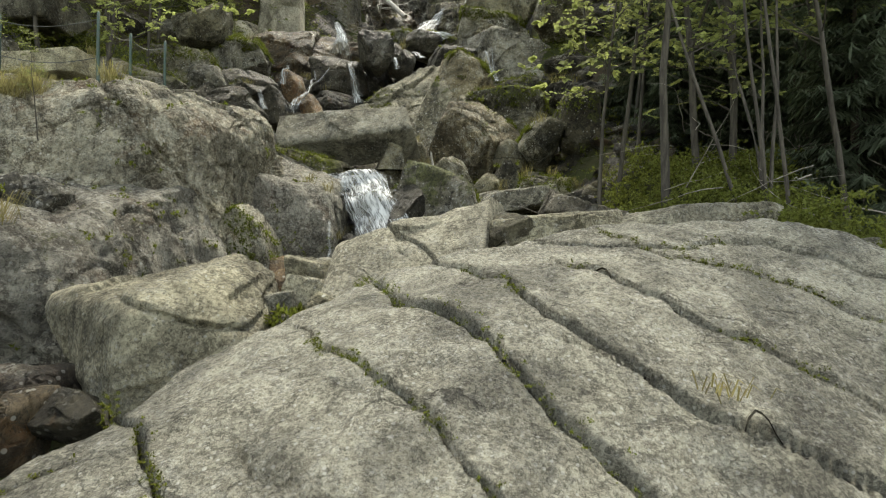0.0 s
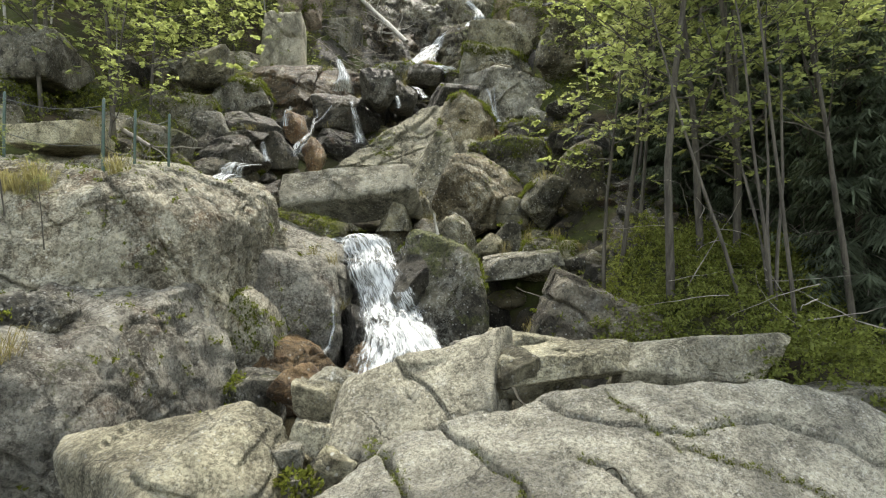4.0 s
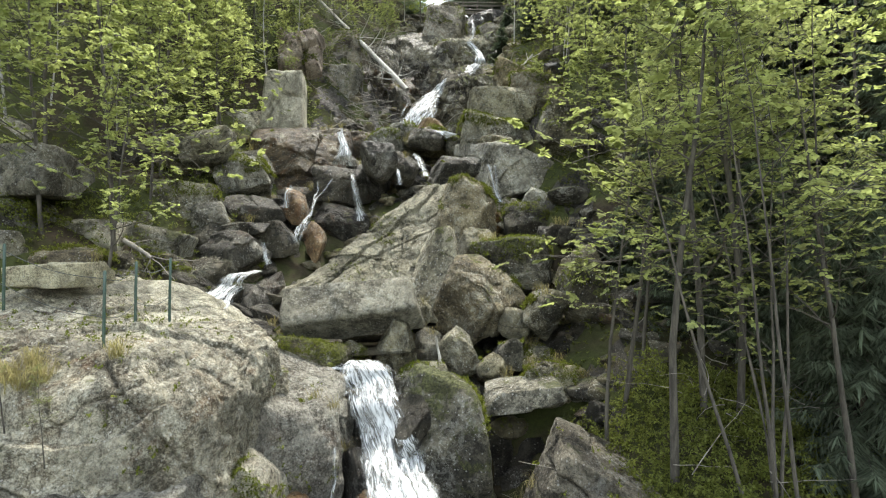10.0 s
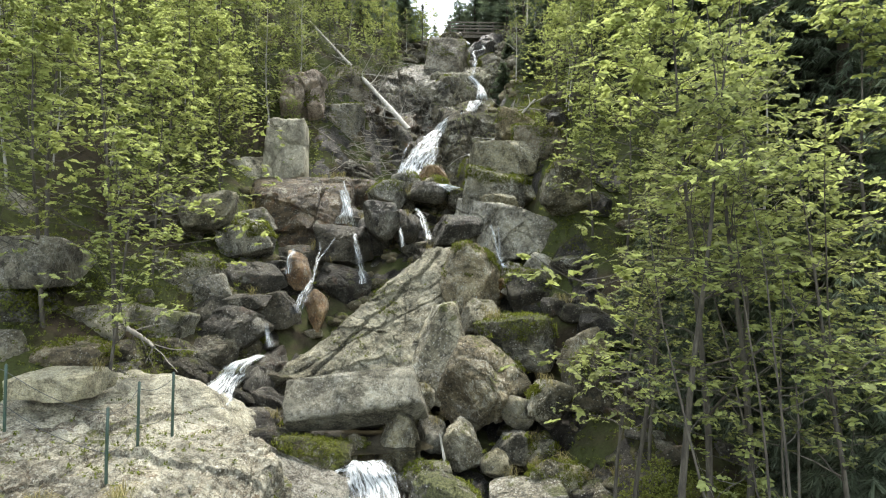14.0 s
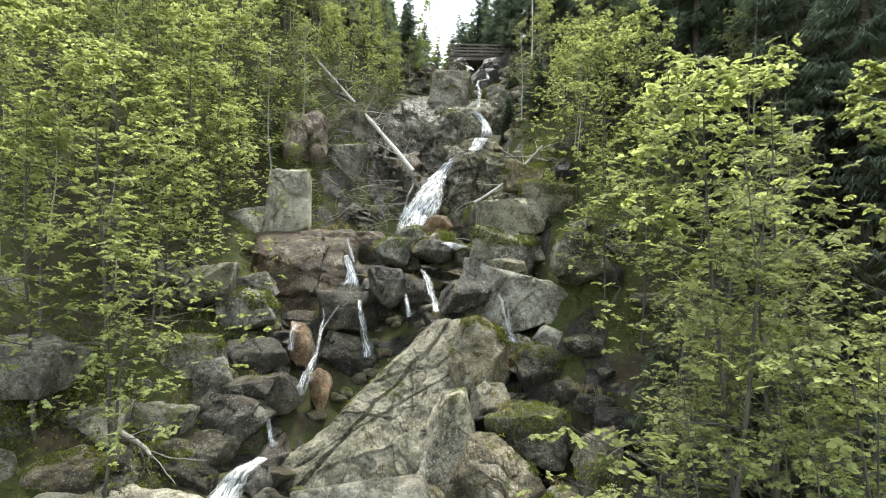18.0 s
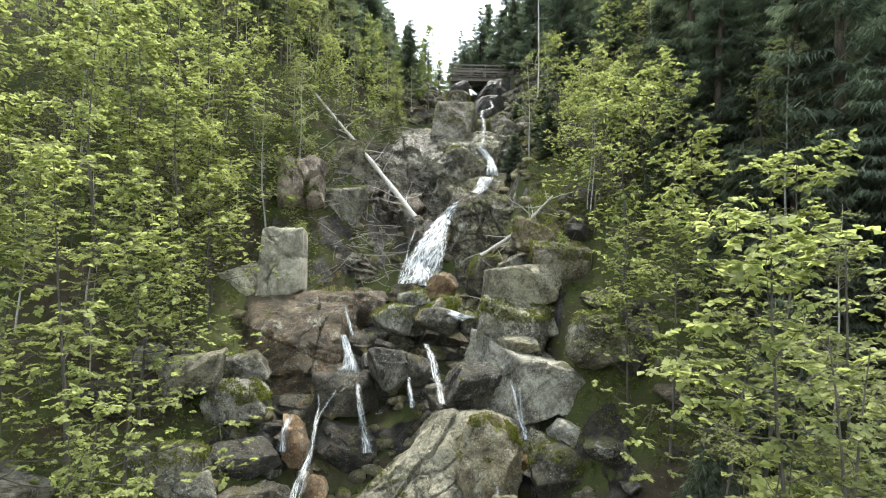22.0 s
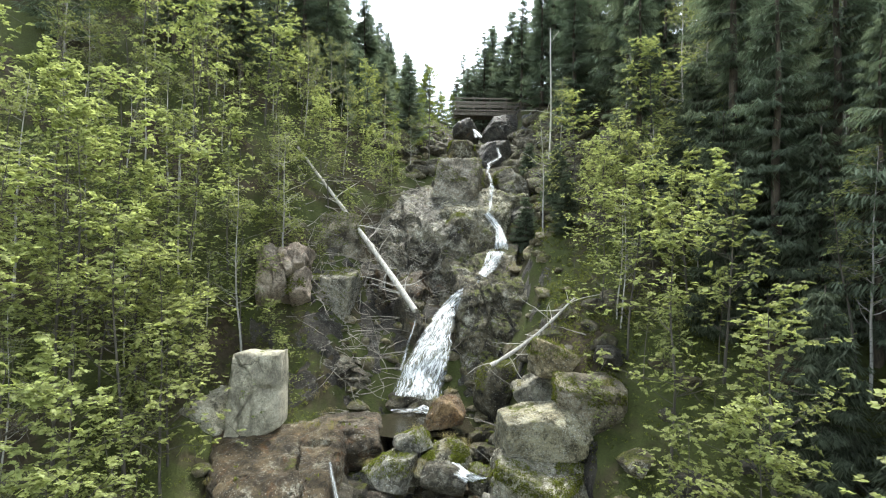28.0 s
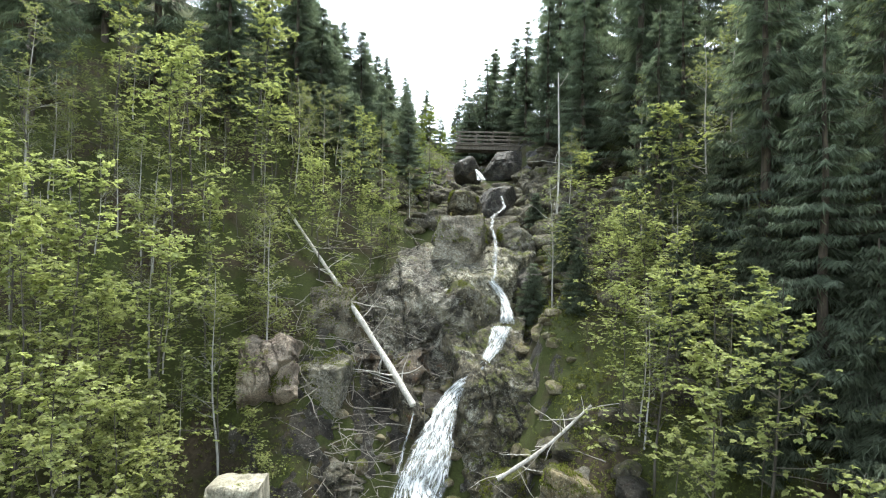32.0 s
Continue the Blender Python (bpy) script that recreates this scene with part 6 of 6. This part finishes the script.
def plant(proto, x, y, scale=1.0, turn=0.0, sink=0.1, base=None, first=[]):
    """Stands a copy of a tree on the ground; the first use takes the tree itself."""
    z = (float(height(x, y)[0]) if base is None else base) - sink
    m = pose(x, y, z, 0, 0, turn) @ Matrix.Diagonal((scale, scale, scale, 1))
    if proto not in first:
        first.append(proto)
        proto.matrix_world = m
        return proto
    return copy_thing(proto, m)


ROWAN = [broadleaf("broadleaf_tree", 40 + i, 8.0, 0.26, 0.22, M_leaf, M_bark, 1, 24, 11, 0.092, label="slender broadleaf tree in bright spring leaf") for i in range(4)]
POLE = [broadleaf("sapling", 50 + i, 9.0, 0.17, 0.36, M_leaf_pale, M_bark, 1, 15, 7, 0.08, label="tall thin sapling with sparse fresh leaves") for i in range(3)]
CLUMP = broadleaf("multi_stemmed_tree", 60, 7.5, 0.2, 0.35, M_leaf, M_bark, 6, 24, 6, 0.08, label="bare-stemmed clump of grey trunks in young leaf")
BIRCH = [broadleaf("birch_tree", 70 + i, 11.0, 0.17, 0.3, M_leaf_pale, M_birch, 1, 26, 7, 0.075, label="pale-barked birch with thin yellow-green leaves") for i in range(2)]
LARCH = broadleaf("larch_tree", 75, 12.0, 0.16, 0.2, M_leaf_larch, M_bark, 1, 40, 9, 0.11, label="light green larch above the gully")
SPRUCE = [spruce("spruce_tree", 80 + i, 14.0, 2.4, "dark green spruce with drooping boughs") for i in range(3)]
FULL = [spruce("spruce_tree", 95 + i, 9.0, 2.6, "full-crowned dark green spruce", M_needle_hazed, bare=0.04, dense=1.15) for i in range(2)]
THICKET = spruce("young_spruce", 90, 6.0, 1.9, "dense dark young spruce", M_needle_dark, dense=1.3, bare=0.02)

rng = np.random.default_rng(21)
# the left bank
for i, (x, y, s) in enumerate(((-6.9, 11.6, 0.75), (-7.4, 12.9, 1.15), (-8.6, 12.3, 1.0), (-9.9, 14.2, 1.1), (-8.0, 15.6, 1.0), (-11.5, 13.0, 1.1), (-8.6, 17.4, 0.95), (-10.6, 18.4, 1.1), (-12.8, 17.0, 1.15), (-8.9, 20.4, 0.85),
                              (-8.8, 22.6, 0.8), (-11.4, 22.0, 1.1), (-13.8, 21.4, 1.1), (-9.9, 25.6, 0.85), (-12.6, 26.4, 0.9), (-9.6, 29.2, 0.8), (-8.6, 32.2, 0.85), (-11.8, 31.0, 1.0), (-15.2, 27.0, 1.1), (-14.6, 32.0, 1.1), (-7.4, 36.4, 0.9), (-10.6, 37.0, 1.1), (-5.6, 33.6, 0.45), (-16.6, 22.0, 1.2), (-7.9, 19.0, 0.8), (-8.4, 21.4, 0.8), (-8.9, 24.4, 0.75), (-8.4, 27.6, 0.7), (-7.6, 30.4, 0.7), (-6.6, 34.6, 0.7), (-12.5, 34.5, 1.2), (-17.5, 26.5, 1.3), (-19.0, 22.0, 1.3), (-9.4, 34.0, 0.9), (-15.0, 18.5, 1.2), (-10.2, 23.4, 0.95), (-9.3, 22.0, 0.8), (-11.6, 24.4, 1.0), (-10.8, 20.6, 0.9), (-12.6, 23.2, 1.05), (-9.7, 25.2, 0.75), (-11.2, 27.0, 0.85))):
    plant(ROWAN[i % 4], x, y, s * rng.uniform(0.92, 1.08), rng.uniform(0, 360))
for i, (x, y, s) in enumerate(((-8.3, 27.2, 0.7), (-7.6, 30.0, 0.7), (-13.0, 25.4, 1.0), (-14.3, 23.8, 1.1), (-12.2, 16.0, 0.9), (-17.0, 30.0, 1.2), (-11.0, 28.0, 0.9))):
    plant(BIRCH[i % 2], x, y, s, rng.uniform(0, 360))
# the right bank
for i, (x, y, s, b) in enumerate(((3.14, 8.13, 1.12, 3.6), (3.05, 10.3, 0.9, None), (2.7, 9.9, 0.75, None), (4.6, 9.2, 1.0, None), (5.4, 7.6, 0.95, None), (3.9, 11.6, 1.0, None), (5.6, 11.2, 1.1, None), (4.4, 13.4, 0.95, None))):
    plant(POLE[i % 3], x, y, s, rng.uniform(0, 360), base=b)
for x, y, z, s in ((-5.2, 6.75, 4.3, 0.2), (-4.7, 6.7, 3.9, 0.16), (-5.9, 6.9, 4.7, 0.22), (-5.4, 6.6, 3.2, 0.15), (-5.6, 4.9, 2.5, 0.13)):
    plant(POLE[i % 3], x, y, s, 70 * x, 0.0, z)
plant(CLUMP, 4.1, 7.1, 1.0, 30)
plant(CLUMP, 6.4, 9.0, 1.05, 160)
for i, (x, y, s) in enumerate(((4.1, 9.3, 1.08), (5.6, 10.9, 0.95), (5.0, 16.6, 0.9), (4.5, 18.2, 0.95), (6.2, 14.6, 1.1), (6.6, 18.2, 1.05), (5.2, 21.0, 0.95), (6.9, 26.6, 1.05), (5.2, 24.6, 0.8), (7.4, 22.6, 1.0), (8.6, 12.4, 1.2), (5.6, 30.0, 0.9), (8.2, 30.6, 0.9), (6.4, 28.2, 0.75), (5.0, 27.0, 0.6), (6.8, 32.8, 0.8), (5.8, 34.4, 0.7), (7.4, 25.0, 0.9))):
    plant(ROWAN[(i + 1) % 4], x, y, s * rng.uniform(0.93, 1.07), rng.uniform(0, 360))
for i, (x, y, s) in enumerate(((8.3, 15.4, 1.0), (4.2, 34.7, 0.95), (8.7, 36.0, 1.1), (10.5, 21.0, 1.05), (6.0, 40.0, 0.9), (10.0, 40.0, 1.1), (10.2, 32.0, 1.35), (11.8, 33.6, 1.45), (15.5, 29.0, 1.4))):
    plant(BIRCH[i % 2], x, y, s, rng.uniform(0, 360))
# young growth over both slopes
for side, count in ((-1, 125), (1, 26)):
    for i in range(count):
        y = rng.uniform(17, 44) if side < 0 else rng.uniform(17, 42)
        x = centre_x(y) + (-rng.uniform(8.5, 19) if side < 0 else rng.uniform(6.5, 14))
        plant((ROWAN[:1] + POLE + BIRCH + BIRCH)[int(rng.integers(8))], x, y, rng.uniform(0.4, 0.8), rng.uniform(0, 360))
# saplings that fringe the gully
for i in range(75):
    y = rng.uniform(20, 40)
    side = -1 if i % 5 < 3 else 1
    x = centre_x(y) + (-rng.uniform(5.6, 11.5) if side < 0 else rng.uniform(4.6, 9.5))
    plant((ROWAN + POLE)[int(rng.integers(7))], x, y, rng.uniform(0.2, 0.42), rng.uniform(0, 360))
# conifers
for i, (x, y, s) in enumerate(((9.8, 11.2, 0.8), (12.6, 12.6, 1.0), (11.0, 13.2, 0.9), (11.5, 10.5, 1.1), (11.8, 17.4, 1.0), (12.5, 15.5, 1.2), (11.2, 21.6, 0.9), (12.0, 20.5, 1.2), (10.0, 24.5, 1.0), (13.0, 26.0, 1.2), (10.7, 28.8, 1.1), (8.6, 33.6, 0.9), (13.0, 32.0, 1.2), (16.0, 24.0, 1.3), (16.0, 30.0, 1.3), (11.5, 38.0, 1.1), (15.5, 38.0, 1.2), (8.0, 45.0, 1.0), (12.0, 46.0, 1.2), (7.0, 52.0, 0.9), (10.0, 56.0, 1.1), (14.0, 54.0, 1.2), (19.0, 34.0, 1.3), (20.0, 42.0, 1.3), (19.0, 26.0, 1.3), (6.2, 58.0, 0.78), (6.0, 64.0, 0.70), (9.0, 66.0, 1.1), (13.0, 64.0, 1.2), (3.4, 66.0, 0.86), (1.4, 72.0, 0.80), (5.0, 74.0, 0.84),
                              (-10.0, 43.0, 1.1), (-13.0, 40.0, 1.1), (-6.8, 48.0, 0.51), (-9.6, 50.0, 0.48), (-4.0, 53.0, 0.35), (-7.4, 56.0, 0.40), (-12.0, 54.0, 0.58), (-16.0, 46.0, 1.2), (-16.0, 38.0, 1.2), (-19.0, 33.0, 1.2), (-4.4, 62.0, 0.30), (-8.6, 66.0, 0.38), (-14.0, 62.0, 1.2), (-20.0, 40.0, 1.2), (-8.8, 44.5, 0.58), (-11.5, 47.0, 1.5), (-6.2, 52.5, 0.43), (-14.5, 50.0, 1.5), (-10.5, 58.0, 0.38), (-18.0, 52.0, 1.5), (-22.0, 46.0, 1.5), (-24.0, 36.0, 1.5), (8.8, 48.5, 1.5), (11.0, 43.0, 1.5), (14.0, 48.5, 1.6), (17.5, 45.0, 1.6), (9.5, 61.0, 1.5), (12.5, 58.5, 1.6), (17.0, 56.0, 1.6), (21.0, 50.0, 1.6), (23.0, 38.0, 1.6), (14.8, 34.5, 1.5), (17.5, 20.0, 1.4), (22.0, 30.0, 1.5), (8.4, 54.5, 1.4), (-6.4, 43.0, 0.5), (-8.4, 46.4, 0.5), (-5.2, 47.0, 0.42), (-7.0, 50.6, 0.4), (-9.4, 53.6, 0.42), (-5.6, 56.4, 0.32), (-11.6, 51.0, 0.55), (-8.0, 60.0, 0.36), (-6.2, 64.0, 0.34), (-10.6, 62.5, 0.42), (-2.9, 58.5, 0.26), (-3.3, 46.2, 0.4), (-12.4, 57.4, 0.55), (-7.2, 70.0, 0.4), (-9.6, 72.0, 0.42), (-5.0, 68.0, 0.34), (2.2, 67.0, 0.7), (4.4, 69.0, 0.75), (0.6, 69.0, 0.55), (3.0, 72.5, 0.8), (6.2, 70.0, 0.75), (1.6, 64.5, 0.45), (-1.2, 68.0, 0.36), (-2.8, 71.0, 0.36), (6.9, 62.0, 0.75), (14.0, 70.0, 1.7), (18.0, 66.0, 1.8), (22.0, 60.0, 1.8), (26.0, 54.0, 1.8), (27.0, 46.0, 1.8), (30.0, 62.0, 2.0), (24.0, 70.0, 2.0), (18.0, 76.0, 2.0), (28.0, 38.0, 1.7), (33.0, 50.0, 2.0))):
    plant(*((SPRUCE[i % 3], x, y, s) if s > 0.75 else (FULL[i % 2], x, y, s * 14 / 9)), rng.uniform(0, 360))
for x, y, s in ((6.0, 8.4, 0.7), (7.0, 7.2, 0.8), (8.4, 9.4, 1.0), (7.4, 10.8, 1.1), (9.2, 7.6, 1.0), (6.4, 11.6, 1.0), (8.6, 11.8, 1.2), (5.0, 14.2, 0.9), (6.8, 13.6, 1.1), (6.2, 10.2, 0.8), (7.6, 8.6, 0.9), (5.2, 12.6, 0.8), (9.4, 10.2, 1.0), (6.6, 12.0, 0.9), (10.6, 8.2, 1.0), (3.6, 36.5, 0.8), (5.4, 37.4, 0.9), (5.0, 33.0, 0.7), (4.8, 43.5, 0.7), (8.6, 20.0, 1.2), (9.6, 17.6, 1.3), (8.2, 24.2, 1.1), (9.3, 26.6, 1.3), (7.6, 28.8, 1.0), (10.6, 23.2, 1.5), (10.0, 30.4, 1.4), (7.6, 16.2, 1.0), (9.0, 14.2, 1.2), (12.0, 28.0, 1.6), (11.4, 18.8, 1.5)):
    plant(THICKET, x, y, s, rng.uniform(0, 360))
for x, y, s in ((-1.8, 43.8, 0.62), (-2.6, 49.0, 0.7), (-1.0, 52.0, 0.6), (0.0, 60.0, 0.5), (-3.9, 40.4, 0.6), (-5.6, 45.4, 0.5), (-4.4, 49.4, 0.45), (-7.8, 52.0, 0.5), (-1.9, 56.4, 0.4), (-3.6, 60.2, 0.35)):
    plant(LARCH, x, y, s, rng.uniform(0, 360))
for i, (x, y, s) in enumerate(((-5.4, 38.6, 0.85), (-7.6, 40.0, 0.9), (-4.6, 43.0, 0.7), (-4.6, 37.0, 0.55), (-6.4, 37.6, 0.75), (-3.9, 39.6, 0.6), (-5.9, 41.4, 0.8), (-2.9, 42.0, 0.55), (-8.8, 38.4, 0.9))):
    plant(BIRCH[i % 2] if i % 3 else ROWAN[i % 4], x, y, s, rng.uniform(0, 360))


# ---- dead wood ----
def fallen_trunk(name, a, b, r, seed, stubs, label, mat):
    rng = np.random.default_rng(seed)
    a, b = np.array(a), np.array(b)
    root = tagged(new(name), label, "log")
    t = np.linspace(0, 1, 24)[:, None]
    line = a + (b - a) * t + np.stack([0.12 * np.sin(4 * t[:, 0]), 0.1 * np.sin(3 * t[:, 0]), -0.12 * np.sin(np.pi * t[:, 0])], -1)
    v, f = tube(line, np.linspace(r, r * 0.45, 24) * (1 + 0.1 * rng.normal(size=24)), 10)
    part("trunk", mesh_of("trunk", v, f, mat), root)
    for _ in range(stubs):
        i = int(rng.integers(2, 22))
        branch = wander(rng, line[i], rng.normal(size=3) * (1, 0.6, 0.8), rng.uniform(0.5, 2.2), 6, 0.16)
        v, f = tube(branch, np.linspace(r * 0.22, 0.008, 7), 5)
        part("branch", mesh_of("branch", v, f, mat), root)
    return root


fallen_trunk("fallen_trunk", (-2.0, 30.6, 14.9), (-8.6, 36.6, 23.0), 0.14, 5, 22, "long bleached dead trunk leaning over the gully", M_deadwood)
fallen_trunk("fallen_trunk", (1.06, 27.96, 13.08), (4.26, 27.56, 15.78), 0.08, 6, 16, "thin bleached dead trunk with bare branches", M_deadwood)
fallen_trunk("dead_stick", (-0.38, 11.75, 3.7), (-0.16, 12.0, 4.62), 0.05, 7, 0, "short white stick upright among the boulders", M_deadwood)
snag = fallen_trunk("dead_tree", (5.7, 41.9, 21.8), (5.85, 41.9, 31.8), 0.07, 12, 7, "tall bare bleached trunk standing near the bridge", M_deadwood)
tagged(snag, "tall bare bleached trunk standing near the bridge", "tree")
fallen_trunk("driftwood_root", (-7.4, 13.2, 6.6), (-6.5, 12.9, 6.2), 0.06, 9, 9, "twisted grey root beside the bank", M_twig)


def brushwood(name, x, y, spread_x, spread_y, count, seed, label, length=1.6, thick=0.02):
    rng = np.random.default_rng(seed)
    pieces = []
    for _ in range(count):
        px, py = x + rng.normal() * spread_x, y + rng.normal() * spread_y
        start = (px, py, float(height(px, py)[0]) + rng.uniform(0.1, 0.9))
        way = rng.normal(size=3) * (1, 0.6, 0.4)
        line = wander(rng, start, way, length * rng.uniform(0.4, 1.4), 7, 0.15)
        pieces.append(tube(line, np.linspace(thick, 0.2 * thick, 8) * rng.uniform(0.5, 1.3), 4))
    v, f = join(pieces)
    tagged(new(name, mesh_of(name, v, f, M_twig)), label, "dead branches", kind="stuff")


brushwood("brushwood", -2.2, 35.0, 2.0, 2.2, 260, 3, "tangle of bare grey dead branches on the rock", 2.2)
brushwood("brushwood", -6.0, 32.5, 1.6, 1.8, 150, 14, "grey dead branches caught on the slope", 1.8)
brushwood("brushwood", -4.2, 29.5, 1.2, 1.0, 90, 4, "dead twigs hanging down the wet rock face")
brushwood("brushwood", 2.4, 24.5, 0.8, 1.0, 50, 5, "bare dead branches on the mossy shoulder")
brushwood("brushwood", 6.5, 8.6, 2.0, 1.4, 120, 6, "bare dry twigs under the trees", 1.2, 0.009)


# ---- low growth ----
def shrubs(name, spots, mat, seed, label, leaf, per, reach, tall):
    rng = np.random.default_rng(seed)
    v, f = leaf_cloud(rng, np.array(spots), per, leaf, reach, 0.7)
    tagged(new(name, mesh_of(name, v, f, mat, smooth=False)), label, "undergrowth", kind="stuff")


def scatter(count, seed, xs, ys, keep, lift=0.1, tall=0.4):
    rng = np.random.default_rng(seed)
    x, y = rng.uniform(*xs, count), rng.uniform(*ys, count)
    p = np.stack([x, y, np.zeros(count)], -1)
    ok = fbm(p, 0.5, 3, seed) > keep
    x, y = x[ok], y[ok]
    return np.stack([x, y, height(x, y) + lift + rng.uniform(0, tall, len(x)) * (0.5 + 0.5 * fbm(p[ok], 1.3, 2, seed + 1))], -1)


shrubs("bilberry_bushes", scatter(15000, 3, (2.0, 8.0), (4.2, 11.0), -0.75, 0.05, 0.55), M_bilberry, 5, "thick green bilberry bushes on the bank", 0.05, 9, 0.09, 0.4)
shrubs("undergrowth", scatter(900, 14, (-9.5, -6.2), (11.4, 14.5), -0.1, 0.1, 0.6), M_bilberry, 16, "green bushes on the ledge by the stream", 0.055, 9, 0.12, 0.4)
shrubs("undergrowth", scatter(1600, 15, (-9.5, -5.6), (19, 36), 0.1, 0.1, 0.5), M_bilberry, 17, "green bushes on the rocky slope", 0.06, 9, 0.13, 0.4)
shrubs("undergrowth", scatter(4200, 24, (2.6, 8.5), (11, 30), -0.15, 0.02, 0.45), M_bilberry, 26, "green bushes between the boulders and trees", 0.055, 9, 0.12, 0.4)
shrubs("undergrowth", scatter(3000, 25, (-10.5, -6.0), (12, 30), -0.1, 0.02, 0.4), M_bilberry, 27, "green bushes beside the scree", 0.055, 9, 0.12, 0.4)
shrubs("undergrowth", scatter(4200, 28, (3.6, 10), (24, 44), -0.35, 0.05, 0.5), M_bilberry, 29, "green bushes on the steep bank above the fall", 0.07, 10, 0.14, 0.4)
shrubs("undergrowth", scatter(14000, 4, (-20, -6.2), (11, 50), -0.25, 0.05, 0.5), M_bilberry, 6, "low green bushes on the wooded slope", 0.06, 10, 0.14, 0.4)
shrubs("undergrowth", scatter(11000, 5, (3.2, 18), (11, 50), -0.25, 0.05, 0.5), M_bilberry, 7, "low dark bushes under the conifers", 0.06, 10, 0.14, 0.4)


def grass(name, spots, seed, label, long=0.4, blades=40):
    rng = np.random.default_rng(seed)
    c = np.repeat(np.array(spots, float), blades, axis=0)
    k = len(c)
    a = rng.uniform(0, 6.283, k)
    start = c + rng.normal(size=(k, 3)) * (0.06, 0.06, 0.01)
    out = np.stack([np.cos(a), np.sin(a), np.zeros(k)], -1)
    ln = long * rng.uniform(0.5, 1.2, k)[:, None]
    side = np.stack([-np.sin(a), np.cos(a), np.zeros(k)], -1) * 0.004
    mid = start + out * ln * 0.3 + np.array((0, 0, 1)) * ln * 0.6
    tip = start + out * ln * 0.8 + np.array((0, 0, 1)) * ln * 0.45
    v = np.stack([start - side, start + side, mid + side, mid - side, mid - side, mid + side, tip + side * 0.2, tip - side * 0.2], 1).reshape(-1, 3)
    tagged(new(name, mesh_of(name, v, np.arange(8 * k).reshape(-1, 4), M_grass, smooth=False)), label, "grass", kind="stuff")


def grass_on(ob, count, seed, low, label, long):
    """Tufts that hang from the front edges of a rock."""
    rng = np.random.default_rng(seed)
    co = np.empty(len(ob.data.vertices) * 3, np.float32)
    ob.data.vertices.foreach_get("co", co)
    co = co.reshape(-1, 3)
    mask = (co[:, 2] > low * co[:, 2].max()) & (co[:, 1] < 0.35 * co[:, 1].min()) & (fbm(co, 0.9, 2, seed) > 0.05)
    pick = co[mask][rng.integers(mask.sum(), size=count)] + np.array(ob.location)
    grass("grass_tufts", pick, seed, label, long, 26)


for k, ob in enumerate([o for o in bpy.data.objects if o.name.startswith("cliff_rock")]):
    grass_on(ob, 26, 40 + k, 0.45, "dry yellow grass hanging from the cliff", 0.42)
grass("grass_tufts", [(1.2, 2.55, 1.98), (1.28, 2.5, 1.95)], 9, "small dry grass tufts in the slab cracks", 0.12, 12)


def gully_tufts():
    """Grass and moss that lodge on whatever lies uppermost between the boulders."""
    rng = np.random.default_rng(60)
    bpy.context.view_layer.update()
    deps = bpy.context.evaluated_depsgraph_get()
    green, dry = [], []
    for _ in range(2600):
        y = rng.uniform(9.5, 40)
        x = centre_x(y) + rng.normal() * 3.2
        if lattice(np.array([[x * 0.9, y * 0.9, 0]]), 6)[0] < 0.1:
            continue
        ok, at, nrm, _, ob, _ = scene.ray_cast(deps, Vector((x, y, 40)), Vector((0, 0, -1)))
        if ok and nrm.z > 0.5 and ob.name.split(".")[0] in ("boulder", "stream_bed", "crag", "far_scree", "scree", "ground"):
            (green if rng.uniform() < 0.75 else dry).append(at[:])
    shrubs("moss_tufts", green, M_mosstuft, 61, "green moss and small plants between the boulders", 0.06, 22, 0.13, 0.3)
    grass("grass_tufts", dry, 62, "dry yellow grass tufts between the boulders", 0.35, 24)


gully_tufts()


def edge_tufts():
    """Long yellow-green tufts where the cliff meets the pale rock."""
    bpy.context.view_layer.update()
    deps = bpy.context.evaluated_depsgraph_get()
    spots = []
    for x, y in ((-5.75, 7.6), (-5.55, 7.5), (-5.95, 7.7), (-5.35, 7.62), (-6.2, 7.6), (-5.65, 7.85), (-4.6, 8.0)):
        ok, at, *_ = scene.ray_cast(deps, Vector((x, y, 9)), Vector((0, 0, -1)))
        spots.append(at[:])
    grass("grass_tufts", spots, 63, "long yellow-green grass on the edge of the cliff", 0.42, 70)


edge_tufts()

# ---- footbridge ----
def bridge():
    root = tagged(new("footbridge"), "timber footbridge with railings above the top fall", "bridge")

    def bar(name, x, y, z, w, d, h, label=""):
        bm = bmesh.new()
        bmesh.ops.create_cube(bm, size=1, matrix=Matrix.Diagonal((w, d, h, 1)))
        bmesh.ops.bevel(bm, geom=bm.edges[:], offset=0.012, segments=1, affect="EDGES")
        me = bpy.data.meshes.new(name)
        bm.to_mesh(me)
        bm.free()
        me.materials.append(M_plank)
        ob = part(name, me, root, label)
        ob.location = (x, y, z)

    for y in (58.3, 59.7):
        bar("beam", 3.4, y, 30.4, 6.6, 0.22, 0.35)
    for i in range(30):
        bar("plank", 0.3 + i * 0.215, 59.0, 30.62, 0.19, 1.9, 0.06)
    for y in (58.15, 59.85):
        for i in range(5):
            bar("post", 0.5 + i * 1.45, y, 31.15, 0.11, 0.11, 1.2)
        for z in (31.1, 31.4, 31.75):
            bar("rail", 3.4, y, z, 6.5, 0.06, 0.13)


bridge()
